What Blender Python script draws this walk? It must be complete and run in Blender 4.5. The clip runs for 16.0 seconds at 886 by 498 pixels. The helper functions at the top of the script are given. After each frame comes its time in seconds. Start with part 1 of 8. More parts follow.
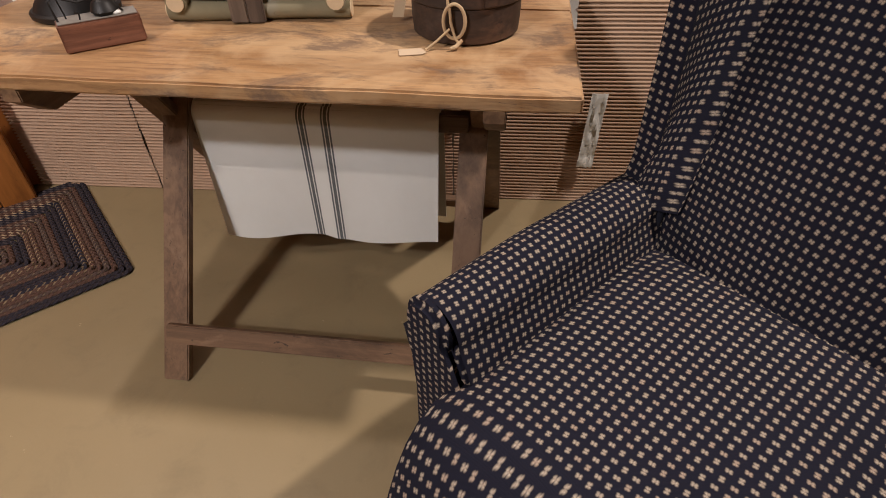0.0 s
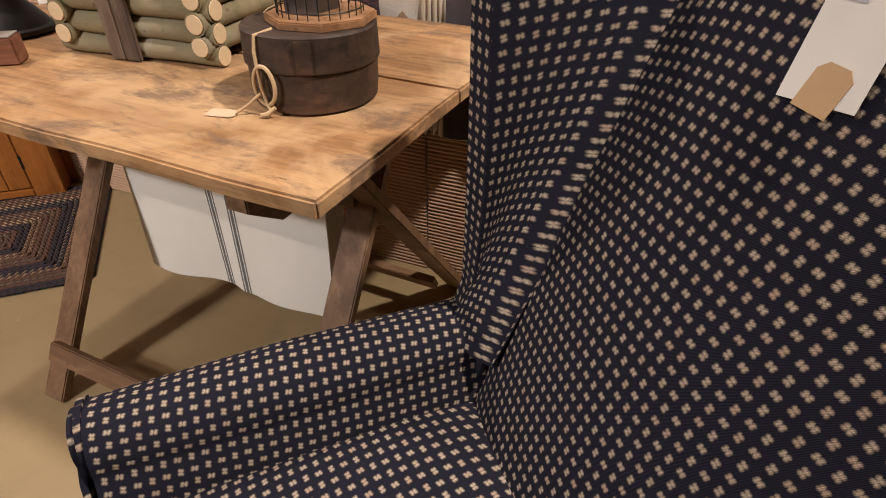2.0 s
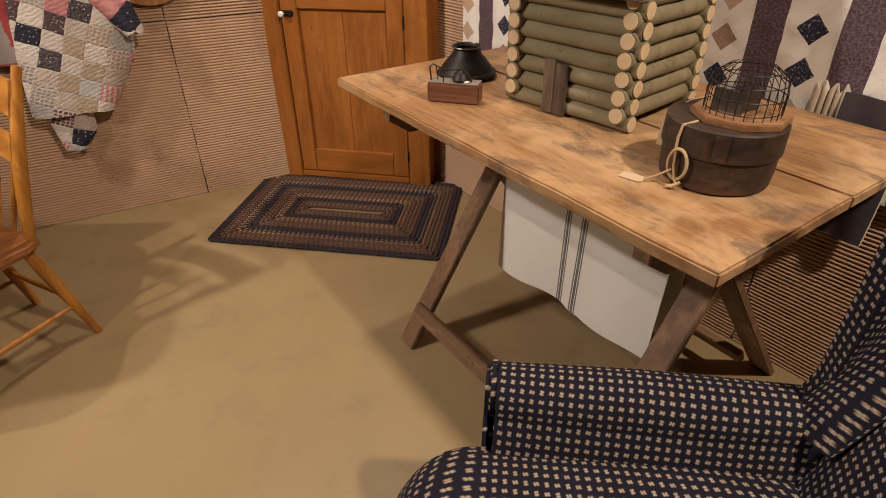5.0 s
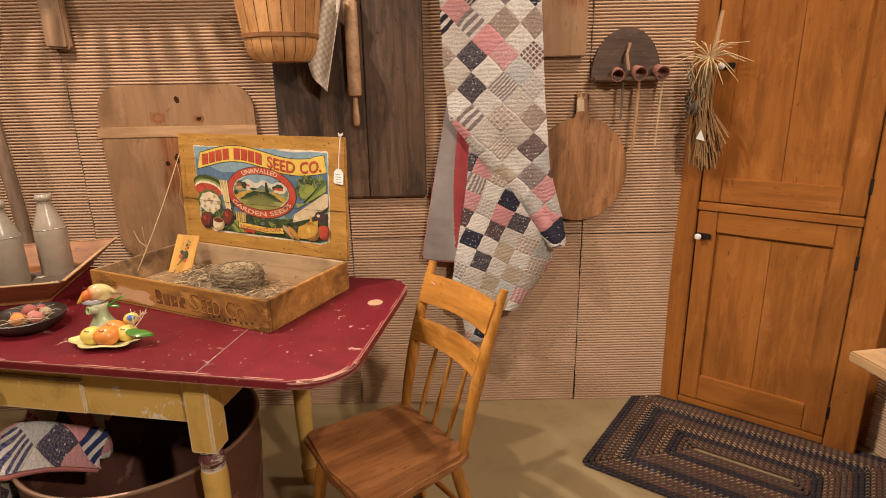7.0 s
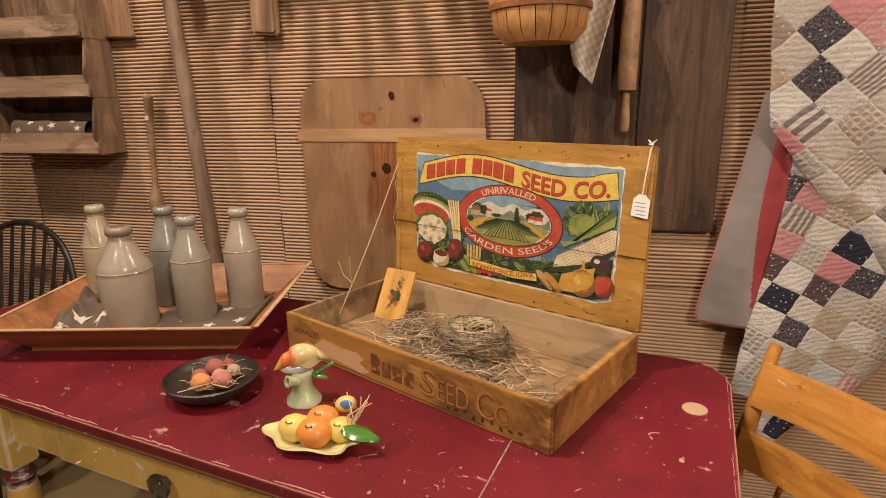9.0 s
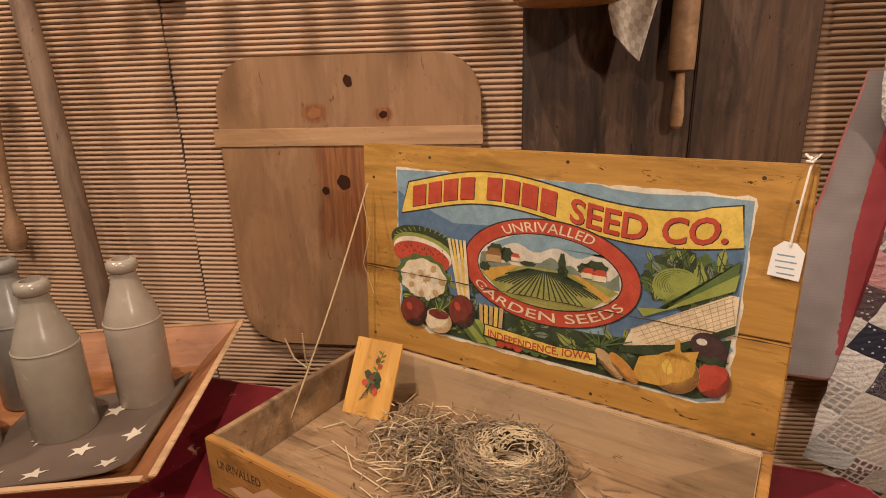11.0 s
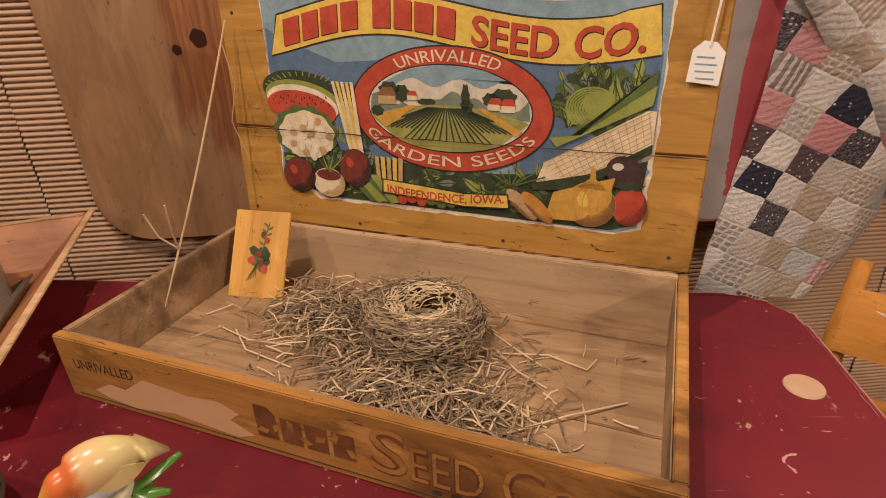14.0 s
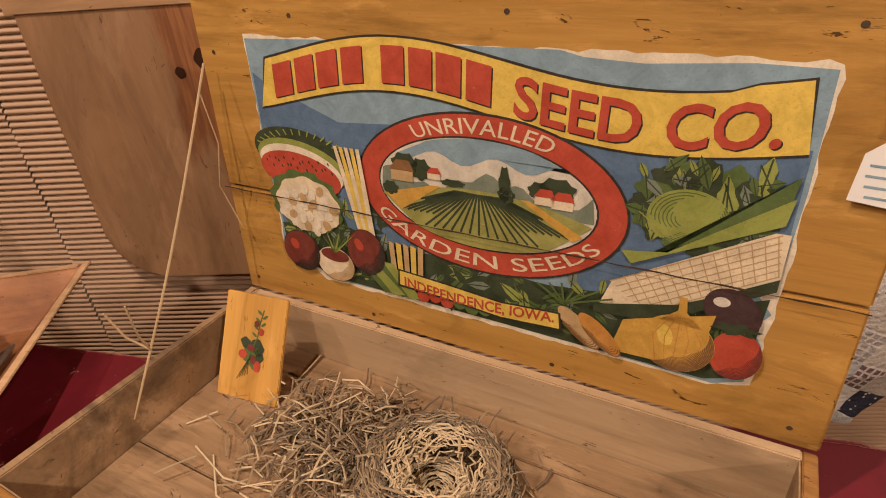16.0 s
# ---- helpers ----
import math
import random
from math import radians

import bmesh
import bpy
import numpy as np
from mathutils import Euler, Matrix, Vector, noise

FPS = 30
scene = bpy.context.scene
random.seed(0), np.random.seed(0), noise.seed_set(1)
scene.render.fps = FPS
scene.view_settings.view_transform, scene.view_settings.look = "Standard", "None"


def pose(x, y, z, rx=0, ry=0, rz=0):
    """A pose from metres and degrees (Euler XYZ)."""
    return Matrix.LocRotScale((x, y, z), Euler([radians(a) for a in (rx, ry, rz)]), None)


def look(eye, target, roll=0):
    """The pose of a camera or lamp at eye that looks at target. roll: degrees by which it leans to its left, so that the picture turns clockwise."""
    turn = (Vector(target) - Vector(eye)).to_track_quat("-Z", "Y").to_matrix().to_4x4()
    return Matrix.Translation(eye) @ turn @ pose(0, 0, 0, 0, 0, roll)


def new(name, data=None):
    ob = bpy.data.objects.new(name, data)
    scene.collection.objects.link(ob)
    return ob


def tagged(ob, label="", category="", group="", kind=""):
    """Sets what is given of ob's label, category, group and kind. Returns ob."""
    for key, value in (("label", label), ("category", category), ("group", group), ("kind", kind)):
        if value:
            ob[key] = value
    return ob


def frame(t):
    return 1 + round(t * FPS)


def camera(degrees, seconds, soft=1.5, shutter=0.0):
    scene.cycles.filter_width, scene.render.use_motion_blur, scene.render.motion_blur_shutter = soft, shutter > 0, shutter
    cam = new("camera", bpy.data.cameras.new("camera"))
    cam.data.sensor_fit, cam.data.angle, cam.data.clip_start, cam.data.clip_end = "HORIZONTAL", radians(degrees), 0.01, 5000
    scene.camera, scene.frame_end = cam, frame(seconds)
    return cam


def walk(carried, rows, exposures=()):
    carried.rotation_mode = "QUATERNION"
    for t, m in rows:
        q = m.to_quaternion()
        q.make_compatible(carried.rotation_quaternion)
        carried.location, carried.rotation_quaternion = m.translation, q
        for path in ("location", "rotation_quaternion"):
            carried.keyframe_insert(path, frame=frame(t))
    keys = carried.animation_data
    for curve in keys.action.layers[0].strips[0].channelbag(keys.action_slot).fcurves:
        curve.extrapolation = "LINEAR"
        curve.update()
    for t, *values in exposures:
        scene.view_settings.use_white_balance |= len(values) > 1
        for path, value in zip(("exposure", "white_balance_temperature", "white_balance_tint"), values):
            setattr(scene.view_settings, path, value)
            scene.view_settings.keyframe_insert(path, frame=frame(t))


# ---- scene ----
cam = camera(75.7, 16.0, 1.0)
PATH = [
    (0, (0.114, 0.744, 1.171), (-0.305, 2.228, -0.102), -1.1),
    (0.5, (0.317, 0.791, 1.18), (-0.053, 2.301, -0.077), 0.5),
    (1, (0.444, 0.945, 1.152), (-0.096, 2.452, -0.047), 0.7),
    (1.5, (0.507, 1.089, 1.14), (-0.199, 2.546, -0.035), 0.4),
    (2, (0.539, 1.163, 1.14), (-0.341, 2.54, -0.014), 0.4),
    (2.5, (0.553, 1.198, 1.139), (-0.536, 2.437, 0.009), 0.3),
    (3, (0.546, 1.199, 1.135), (-0.655, 2.34, 0.014), 0.1),
    (3.2, (0.547, 1.197, 1.132), (-0.686, 2.307, 0.014), 0.1),
    (5.3, (0.505, 0.798, 1.309), (-1.082, 1.435, 0.271), -0.8),
    (5.5, (0.483, 0.722, 1.326), (-1.167, 1.254, 0.329), -1.0),
    (6, (0.412, 0.562, 1.395), (-1.338, 0.943, 0.505), -1.1),
    (6.5, (0.32, 0.482, 1.428), (-1.539, 0.734, 0.737), -1.2),
    (7, (0.118, 0.427, 1.433), (-1.802, 0.431, 0.875), -1.1),
    (7.5, (-0.042, 0.361, 1.384), (-1.956, 0.064, 0.886), -1.3),
    (8, (-0.18, 0.234, 1.397), (-2.062, -0.207, 0.885), -1.1),
    (8.5, (-0.319, 0.077, 1.383), (-2.19, -0.411, 0.874), -1.1),
    (8.6, (-0.345, 0.063, 1.385), (-2.21, -0.435, 0.863), -1.4),
    (8.7, (-0.369, 0.046, 1.377), (-2.24, -0.44, 0.862), -1.1),
    (10.8, (-0.879, -0.218, 1.401), (-2.764, -0.558, 0.825), -1.5),
    (11, (-0.921, -0.228, 1.393), (-2.818, -0.485, 0.815), -1.6),
    (11.5, (-1.002, -0.247, 1.373), (-2.914, -0.327, 0.794), -1.8),
    (12, (-1.019, -0.253, 1.376), (-2.93, -0.213, 0.785), -1.8),
    (12.5, (-1.02, -0.256, 1.376), (-2.923, -0.166, 0.769), -1.7),
    (13, (-1.008, -0.26, 1.343), (-2.895, -0.149, 0.688), -1.9),
    (13.5, (-1.005, -0.26, 1.305), (-2.847, -0.133, 0.535), -1.8),
    (14, (-0.992, -0.247, 1.271), (-2.78, -0.133, 0.382), -2.2),
    (14.5, (-1.007, -0.282, 1.296), (-2.732, -0.146, 0.294), -2.1),
    (15, (-1.058, -0.321, 1.321), (-2.772, -0.157, 0.303), -1.7),
    (15.5, (-1.188, -0.252, 1.343), (-2.891, -0.174, 0.296), -2.3),
    (16, (-1.261, -0.179, 1.342), (-2.980, -0.326, 0.331), -4.3),
]
walk(cam, [(t, look(eye, target, roll)) for t, eye, target, roll in PATH], [(0.0, -0.05, 5500, 13), (1.0, 0.20, 5550, 13), (3.0, 0.30, 6000, 12), (5.3, -0.12, 6400, 16), (6.2, 0.06, 6400, 16), (7.2, 0.14, 6300, 12), (8.6, 0.0, 6300, 11), (11.0, -0.22, 6450, 17), (12.5, -0.30, 6450, 19), (16.0, -0.34, 6650, 21)])

# ---- world and lamps ----
world = bpy.data.worlds.new("world")
scene.world = world
world.use_nodes = True
world.node_tree.nodes["Background"].inputs[0].default_value = (1.0, 0.86, 0.70, 1)
world.node_tree.nodes["Background"].inputs[1].default_value = 0.05


def lamp(name, spot, aim, watts, radius, cone=110, warm=(1.0, 0.82, 0.64)):
    """A warm ceiling spot, above what the walk shows."""
    data = bpy.data.lights.new(name, "SPOT")
    data.energy, data.color, data.shadow_soft_size = watts, warm, radius
    data.spot_size, data.spot_blend = radians(cone), 0.7
    ob = new(name, data)
    ob.matrix_world = look(spot, aim)
    return ob


lamp("ceiling_spot", (-1.70, 1.62, 2.90), (-1.0, 1.1, 0.0), 95, 0.05, 140)
lamp("ceiling_spot", (-1.15, -2.00, 2.95), (-1.90, -1.00, 0.90), 95, 0.05, 120)
lamp("ceiling_spot", (-1.22, -0.80, 2.95), (-1.75, -0.60, 0.80), 135, 0.014, 130)
lamp("ceiling_spot", (1.30, 1.95, 2.95), (-0.25, 1.35, 0.40), 300, 0.06, 110)
lamp("ceiling_spot", (-1.00, -1.20, 2.90), (-0.75, 1.70, 0.45), 225, 0.07, 56, (1.0, 0.90, 0.80))
lamp("ceiling_spot", (0.40, -1.20, 2.85), (-1.25, -0.55, 0.55), 110, 0.08, 76)

# ---- mesh kit ----
def thing(name, m, label, category, group="", kind=""):
    ob = new(name)
    ob.empty_display_size = 0.05
    ob.matrix_world = m
    return tagged(ob, label, category, group, kind)


def mesh_of(name, bm, material, sharp=35):
    me = bpy.data.meshes.new(name)
    bmesh.ops.recalc_face_normals(bm, faces=bm.faces)
    bm.to_mesh(me)
    bm.free()
    for one in material if isinstance(material, (list, tuple)) else [material]:
        me.materials.append(one)
    me.shade_smooth()
    me.set_sharp_from_angle(angle=radians(sharp))
    return me


def part(name, bm, material, parent=None, label="", m=None, sharp=35):
    ob = new(name, mesh_of(name, bm, material, sharp))
    if parent is not None:
        ob.parent = parent
    if m is not None:
        ob.matrix_local = m
    if label:
        ob["label"] = label
    return ob


def solo(name, bm, material, m, label, category, group="", kind="", sharp=35):
    ob = part(name, bm, material, None, "", m, sharp)
    return tagged(ob, label, category, group, kind)


def box(sx, sy, sz, m=None, bev=0.003, bm=None, seg=2):
    """A box of that size about the origin of m, with worn edges."""
    bm = bm or bmesh.new()
    m = m or Matrix.Identity(4)
    made = bmesh.ops.create_cube(bm, size=1.0, matrix=m @ Matrix.Diagonal((sx, sy, sz, 1)))
    if bev:
        edges = list({e for v in made["verts"] for e in v.link_edges})
        bmesh.ops.bevel(bm, geom=edges, offset=bev, segments=seg, affect="EDGES", clamp_overlap=True)
    return bm


def beam(a, b, w, h, bev=0.003, bm=None, up=(0, 0, 1)):
    """A squared bar from a to b, w across and h deep."""
    a, b = Vector(a), Vector(b)
    z = (b - a).normalized()
    x = Vector(up).cross(z)
    if x.length < 1e-4:
        x = Vector((1, 0, 0))
    x.normalize()
    y = z.cross(x)
    m = Matrix((x, y, z)).transposed().to_4x4()
    m.translation = (a + b) / 2
    return box(w, h, (b - a).length, m, bev, bm)


def lathe(profile, seg=28, bm=None, m=None, wob=0.0):
    """Turned shape from (radius, height) pairs."""
    bm = bm or bmesh.new()
    m = m or Matrix.Identity(4)
    rings = []
    for k, (r, z) in enumerate(profile):
        ring = []
        for i in range(seg):
            t = 2 * math.pi * i / seg
            rr = r * (1 + wob * noise.noise((math.cos(t) * 1.3, math.sin(t) * 1.3, z * 9 + 3)))
            ring.append(bm.verts.new(m @ Vector((rr * math.cos(t), rr * math.sin(t), z))))
        rings.append(ring)
    for a, b in zip(rings, rings[1:]):
        for i in range(seg):
            j = (i + 1) % seg
            bm.faces.new((a[i], a[j], b[j], b[i]))
    if profile[0][0] > 1e-5:
        bm.faces.new(list(reversed(rings[0])))
    if profile[-1][0] > 1e-5:
        bm.faces.new(rings[-1])
    bmesh.ops.remove_doubles(bm, verts=[v for ring in (rings[0], rings[-1]) for v in ring], dist=1e-6)
    return bm


def tube(points, radius, seg=8, bm=None, flat=1.0):
    """A round bar along points; radius is a number or one for each point."""
    bm = bm or bmesh.new()
    pts = [Vector(p) for p in points]
    radii = radius if isinstance(radius, (list, tuple)) else [radius] * len(pts)
    rings, side = [], None
    for k, p in enumerate(pts):
        way = (pts[min(k + 1, len(pts) - 1)] - pts[max(k - 1, 0)]).normalized()
        if side is None:
            side = way.cross(Vector((0, 0, 1)) if abs(way.z) < 0.9 else Vector((1, 0, 0))).normalized()
        side = (side - way * side.dot(way)).normalized()
        up = way.cross(side)
        rings.append([bm.verts.new(p + radii[k] * (math.cos(2 * math.pi * i / seg) * side + flat * math.sin(2 * math.pi * i / seg) * up)) for i in range(seg)])
    for a, b in zip(rings, rings[1:]):
        for i in range(seg):
            j = (i + 1) % seg
            bm.faces.new((a[i], a[j], b[j], b[i]))
    bm.faces.new(list(reversed(rings[0])))
    bm.faces.new(rings[-1])
    return bm


def slab(outline, z0, z1, bev=0.004, bm=None, m=None, seg=2):
    """A board with that outline (x, y) and thickness."""
    bm = bm or bmesh.new()
    m = m or Matrix.Identity(4)
    low = [bm.verts.new(m @ Vector((x, y, z0))) for x, y in outline]
    high = [bm.verts.new(m @ Vector((x, y, z1))) for x, y in outline]
    n = len(outline)
    rim = []
    bm.faces.new(list(reversed(low)))
    bm.faces.new(high)
    for i in range(n):
        bm.faces.new((low[i], low[(i + 1) % n], high[(i + 1) % n], high[i]))
    if bev:
        for ring in (low, high):
            for i in range(n):
                rim.append(bm.edges.get((ring[i], ring[(i + 1) % n])))
        bmesh.ops.bevel(bm, geom=[e for e in rim if e], offset=bev, segments=seg, affect="EDGES", clamp_overlap=True)
    return bm


def round_rect(x0, y0, x1, y1, r, n=6):
    """Outline of a rectangle with round corners; r is one radius or four (from the low left, turning left)."""
    rs = r if isinstance(r, (list, tuple)) else [r] * 4
    out = []
    for (cx, cy, sx, sy, a), rr in zip(((x0, y0, 1, 1, 180), (x1, y0, -1, 1, 270), (x1, y1, -1, -1, 0), (x0, y1, 1, -1, 90)), rs):
        if rr <= 0:
            out.append((cx, cy))
            continue
        for k in range(n + 1):
            t = radians(a + 90 * k / n)
            out.append((cx + sx * rr + rr * math.cos(t), cy + sy * rr + rr * math.sin(t)))
    return out


def sheet(fn, nu, nv, thick=0.0, bm=None, uv=None):
    """A surface fn(u, v) for u and v from 0 to 1, with its own UV in metres or patches, and a thickness behind it."""
    bm = bm or bmesh.new()
    layer = bm.loops.layers.uv.verify()
    pts = [[Vector(fn(i / nu, j / nv)) for j in range(nv + 1)] for i in range(nu + 1)]
    front = [[bm.verts.new(p) for p in row] for row in pts]
    uv = uv or (lambda u, v: (u, v))

    def quad(vs, where, shift=(0, 0, 0, 0), across=0):
        f = bm.faces.new(vs)
        for loop, (a, b), s in zip(f.loops, where, shift):
            x, y = uv(a, b)
            loop[layer].uv = (x + s, y) if across else (x, y + s)

    for i in range(nu):
        for j in range(nv):
            w = [(i / nu, j / nv), ((i + 1) / nu, j / nv), ((i + 1) / nu, (j + 1) / nv), (i / nu, (j + 1) / nv)]
            quad((front[i][j], front[i + 1][j], front[i + 1][j + 1], front[i][j + 1]), w)
    if thick:
        back = []
        for i in range(nu + 1):
            row = []
            for j in range(nv + 1):
                du = pts[min(i + 1, nu)][j] - pts[max(i - 1, 0)][j]
                dv = pts[i][min(j + 1, nv)] - pts[i][max(j - 1, 0)]
                row.append(bm.verts.new(pts[i][j] - thick * du.cross(dv).normalized()))
            back.append(row)
        for i in range(nu):
            for j in range(nv):
                w = [(i / nu, j / nv), (i / nu, (j + 1) / nv), ((i + 1) / nu, (j + 1) / nv), ((i + 1) / nu, j / nv)]
                quad((back[i][j], back[i][j + 1], back[i + 1][j + 1], back[i + 1][j]), w)
        for i in range(nu):
            for j, flip in ((0, 0), (nv, 1)):
                vs = (front[i][j], back[i][j], back[i + 1][j], front[i + 1][j])
                w, s = [(i / nu, j / nv)] * 2 + [((i + 1) / nu, j / nv)] * 2, (0, abs(thick), abs(thick), 0)
                quad(vs[::-1] if flip else vs, w[::-1] if flip else w, s[::-1] if flip else s)
        for j in range(nv):
            for i, flip in ((0, 1), (nu, 0)):
                vs = (front[i][j], back[i][j], back[i][j + 1], front[i][j + 1])
                w, s = [(i / nu, j / nv)] * 2 + [(i / nu, (j + 1) / nv)] * 2, (0, abs(thick), abs(thick), 0)
                quad(vs[::-1] if flip else vs, w[::-1] if flip else w, s[::-1] if flip else s, 1)
    return bm


def ball(rx, ry, rz, m=None, bm=None, seg=16, lump=0.0):
    bm = bm or bmesh.new()
    made = bmesh.ops.create_uvsphere(bm, u_segments=seg, v_segments=max(8, seg * 2 // 3), radius=1.0)
    for v in made["verts"]:
        k = 1 + lump * noise.noise(v.co * 1.7)
        v.co = Vector((v.co.x * rx * k, v.co.y * ry * k, v.co.z * rz * k))
        if m:
            v.co = m @ v.co
    return bm


# ---- materials ----
class Nodes:
    """A short way to write a node material."""

    def __init__(self, name, rough=0.6, metal=0.0, spec=0.5, old=None):
        self.m = old or bpy.data.materials.new(name)
        if old:
            self.t = old.node_tree
            self.b = self.t.nodes["Principled BSDF"]
            return
        self.m.use_nodes = True
        self.t = self.m.node_tree
        self.b = self.t.nodes["Principled BSDF"]
        self.b.inputs["Roughness"].default_value = rough
        self.b.inputs["Metallic"].default_value = metal
        self.b.inputs["Specular IOR Level"].default_value = spec

    def n(self, kind, **inputs):
        node = self.t.nodes.new(kind)
        for key, value in inputs.items():
            self.put(node.inputs[int(key[1:]) if key[0] == "i" and key[1:].isdigit() else key.replace("_", " ")], value)
        return node

    def put(self, socket, value):
        if isinstance(value, bpy.types.NodeSocket):
            self.t.links.new(value, socket)
        else:
            socket.default_value = value

    def coords(self, which="Object", scale=(1, 1, 1), turn=(0, 0, 0)):
        c = self.n("ShaderNodeTexCoord")
        mp = self.n("ShaderNodeMapping", Vector=c.outputs[which], Scale=scale, Rotation=turn)
        return mp.outputs[0]

    def noise(self, vec, scale, detail=4, rough=0.55, warp=0.0):
        return self.n("ShaderNodeTexNoise", Vector=vec, Scale=scale, Detail=detail, Roughness=rough, Distortion=warp).outputs["Fac"]

    def ramp(self, fac, stops, mode="LINEAR"):
        r = self.n("ShaderNodeValToRGB", Fac=fac)
        r.color_ramp.interpolation = mode
        while len(r.color_ramp.elements) < len(stops):
            r.color_ramp.elements.new(0.5)
        for e, (p, c) in zip(r.color_ramp.elements, stops):
            e.position = p
            e.color = (*c, 1) if len(c) == 3 else c
        return r.outputs[0]

    def mix(self, fac, a, b, mode="MIX"):
        x = self.n("ShaderNodeMix")
        x.data_type, x.blend_type = "RGBA", mode
        self.put(x.inputs[0], fac)
        for socket, value in ((x.inputs[6], a), (x.inputs[7], b)):
            self.put(socket, (*value, 1) if isinstance(value, tuple) and len(value) == 3 else value)
        return x.outputs[2]

    def math(self, op, a, b=0.0, c=0.0):
        x = self.n("ShaderNodeMath")
        x.operation = op
        for s, v in zip(x.inputs, (a, b, c)):
            self.put(s, v)
        return x.outputs[0]

    def bump(self, height, strength=0.3, dist=0.002, normal=None):
        x = self.n("ShaderNodeBump", Height=height, Strength=strength, Distance=dist)
        if normal is not None:
            self.put(x.inputs["Normal"], normal)
        self.put(self.b.inputs["Normal"], x.outputs[0])
        return x.outputs[0]

    def done(self, colour, rough=None):
        self.put(self.b.inputs["Base Color"], (*colour, 1) if isinstance(colour, tuple) and len(colour) == 3 else colour)
        if rough is not None:
            self.put(self.b.inputs["Roughness"], rough)
        return self.m


def steps(a, b, n):
    return [a + (b - a) * i / n for i in range(n + 1)]


def wood(name, dark, light, axis="x", grain=14.0, rough=0.55, stain=None, stain_at=0.58, stain_scale=5.0, rings=1.0, spec=0.4, relief=0.25, wear=0.5, contrast=1.0):
    """Board with grain along an axis, slow tone changes and, if given, dark stains."""
    s = Nodes(name, rough, 0, spec)
    stretch = {"x": (0.06, 1, 1), "y": (1, 0.06, 1), "z": (1, 1, 0.06)}[axis]
    v = s.coords("Object", stretch)
    rnd = s.n("ShaderNodeObjectInfo").outputs["Random"]
    shift = s.n("ShaderNodeVectorMath", i0=v, i1=s.n("ShaderNodeCombineXYZ", X=s.math("MULTIPLY", rnd, 7.3), Y=s.math("MULTIPLY", rnd, 3.1), Z=rnd).outputs[0]).outputs[0]
    fine = s.noise(shift, grain * 9, 5, 0.7, 0.2)
    wide = s.noise(shift, grain * 0.9, 4, 0.6, rings)
    slow = s.noise(s.coords("Object"), 3.2, 3, 0.6)
    lines = s.ramp(s.noise(shift, grain * 3.2, 3, 0.5, 0.8), [(0.36, (0, 0, 0)), (0.52, (1, 1, 1))])
    tone = s.math("ADD", s.math("MULTIPLY", wide, 0.6), s.math("MULTIPLY", fine, 0.4))
    base = s.mix(s.ramp(tone, [(0.5 - 0.13 / contrast, (0, 0, 0)), (0.5 + 0.13 / contrast, (1, 1, 1))]), dark, light)
    base = s.mix(s.math("MULTIPLY", s.math("SUBTRACT", 1.0, lines), 0.40 * contrast), base, tuple(c * 0.55 for c in dark))
    base = s.mix(s.ramp(slow, [(0.46, (0, 0, 0)), (0.72, (0.6, 0.6, 0.6))]), base, tuple(min(1, 0.5 * a + 0.55 * b) for a, b in zip(dark, light)))
    # handling grime, rubbed places and dents
    half = tuple(0.30 if k < 1 else 1 for k in stretch)
    grime = s.ramp(s.noise(s.coords("Object", half), 7.5, 8, 0.70, 0.7), [(0.50, (0, 0, 0)), (0.66, (1, 1, 1))])
    base = s.mix(s.math("MULTIPLY", grime, wear), base, tuple(c * 0.42 for c in dark))
    pale = s.ramp(s.noise(s.coords("Object", half, (0, 0, 0.3)), 16, 7, 0.70, 0.4), [(0.55, (0, 0, 0)), (0.64, (1, 1, 1))])
    base = s.mix(s.math("MULTIPLY", pale, wear * 0.7), base, tuple(min(0.9, c * 1.18 + 0.02) for c in light))
    nick = s.ramp(s.noise(s.coords("Object", half, (0.2, 0.2, 0.5)), 75, 4, 0.75, 1.0), [(0.64, (0, 0, 0)), (0.68, (1, 1, 1))])
    base = s.mix(s.math("MULTIPLY", nick, min(1.0, wear * 1.6)), base, tuple(c * 0.25 for c in dark))
    if stain:
        blot = s.ramp(s.noise(s.coords("Object", tuple(0.35 if k < 1 else 1 for k in stretch)), stain_scale, 6, 0.65, 0.4), [(stain_at, (0, 0, 0)), (stain_at + 0.14, (1, 1, 1))])
        base = s.mix(s.math("MULTIPLY", blot, 0.8), base, stain)
    s.bump(s.math("ADD", fine, s.math("MULTIPLY", lines, 0.4)), relief, 0.0015)
    return s.done(base, s.math("MULTIPLY_ADD", fine, 0.22, rough - 0.1))


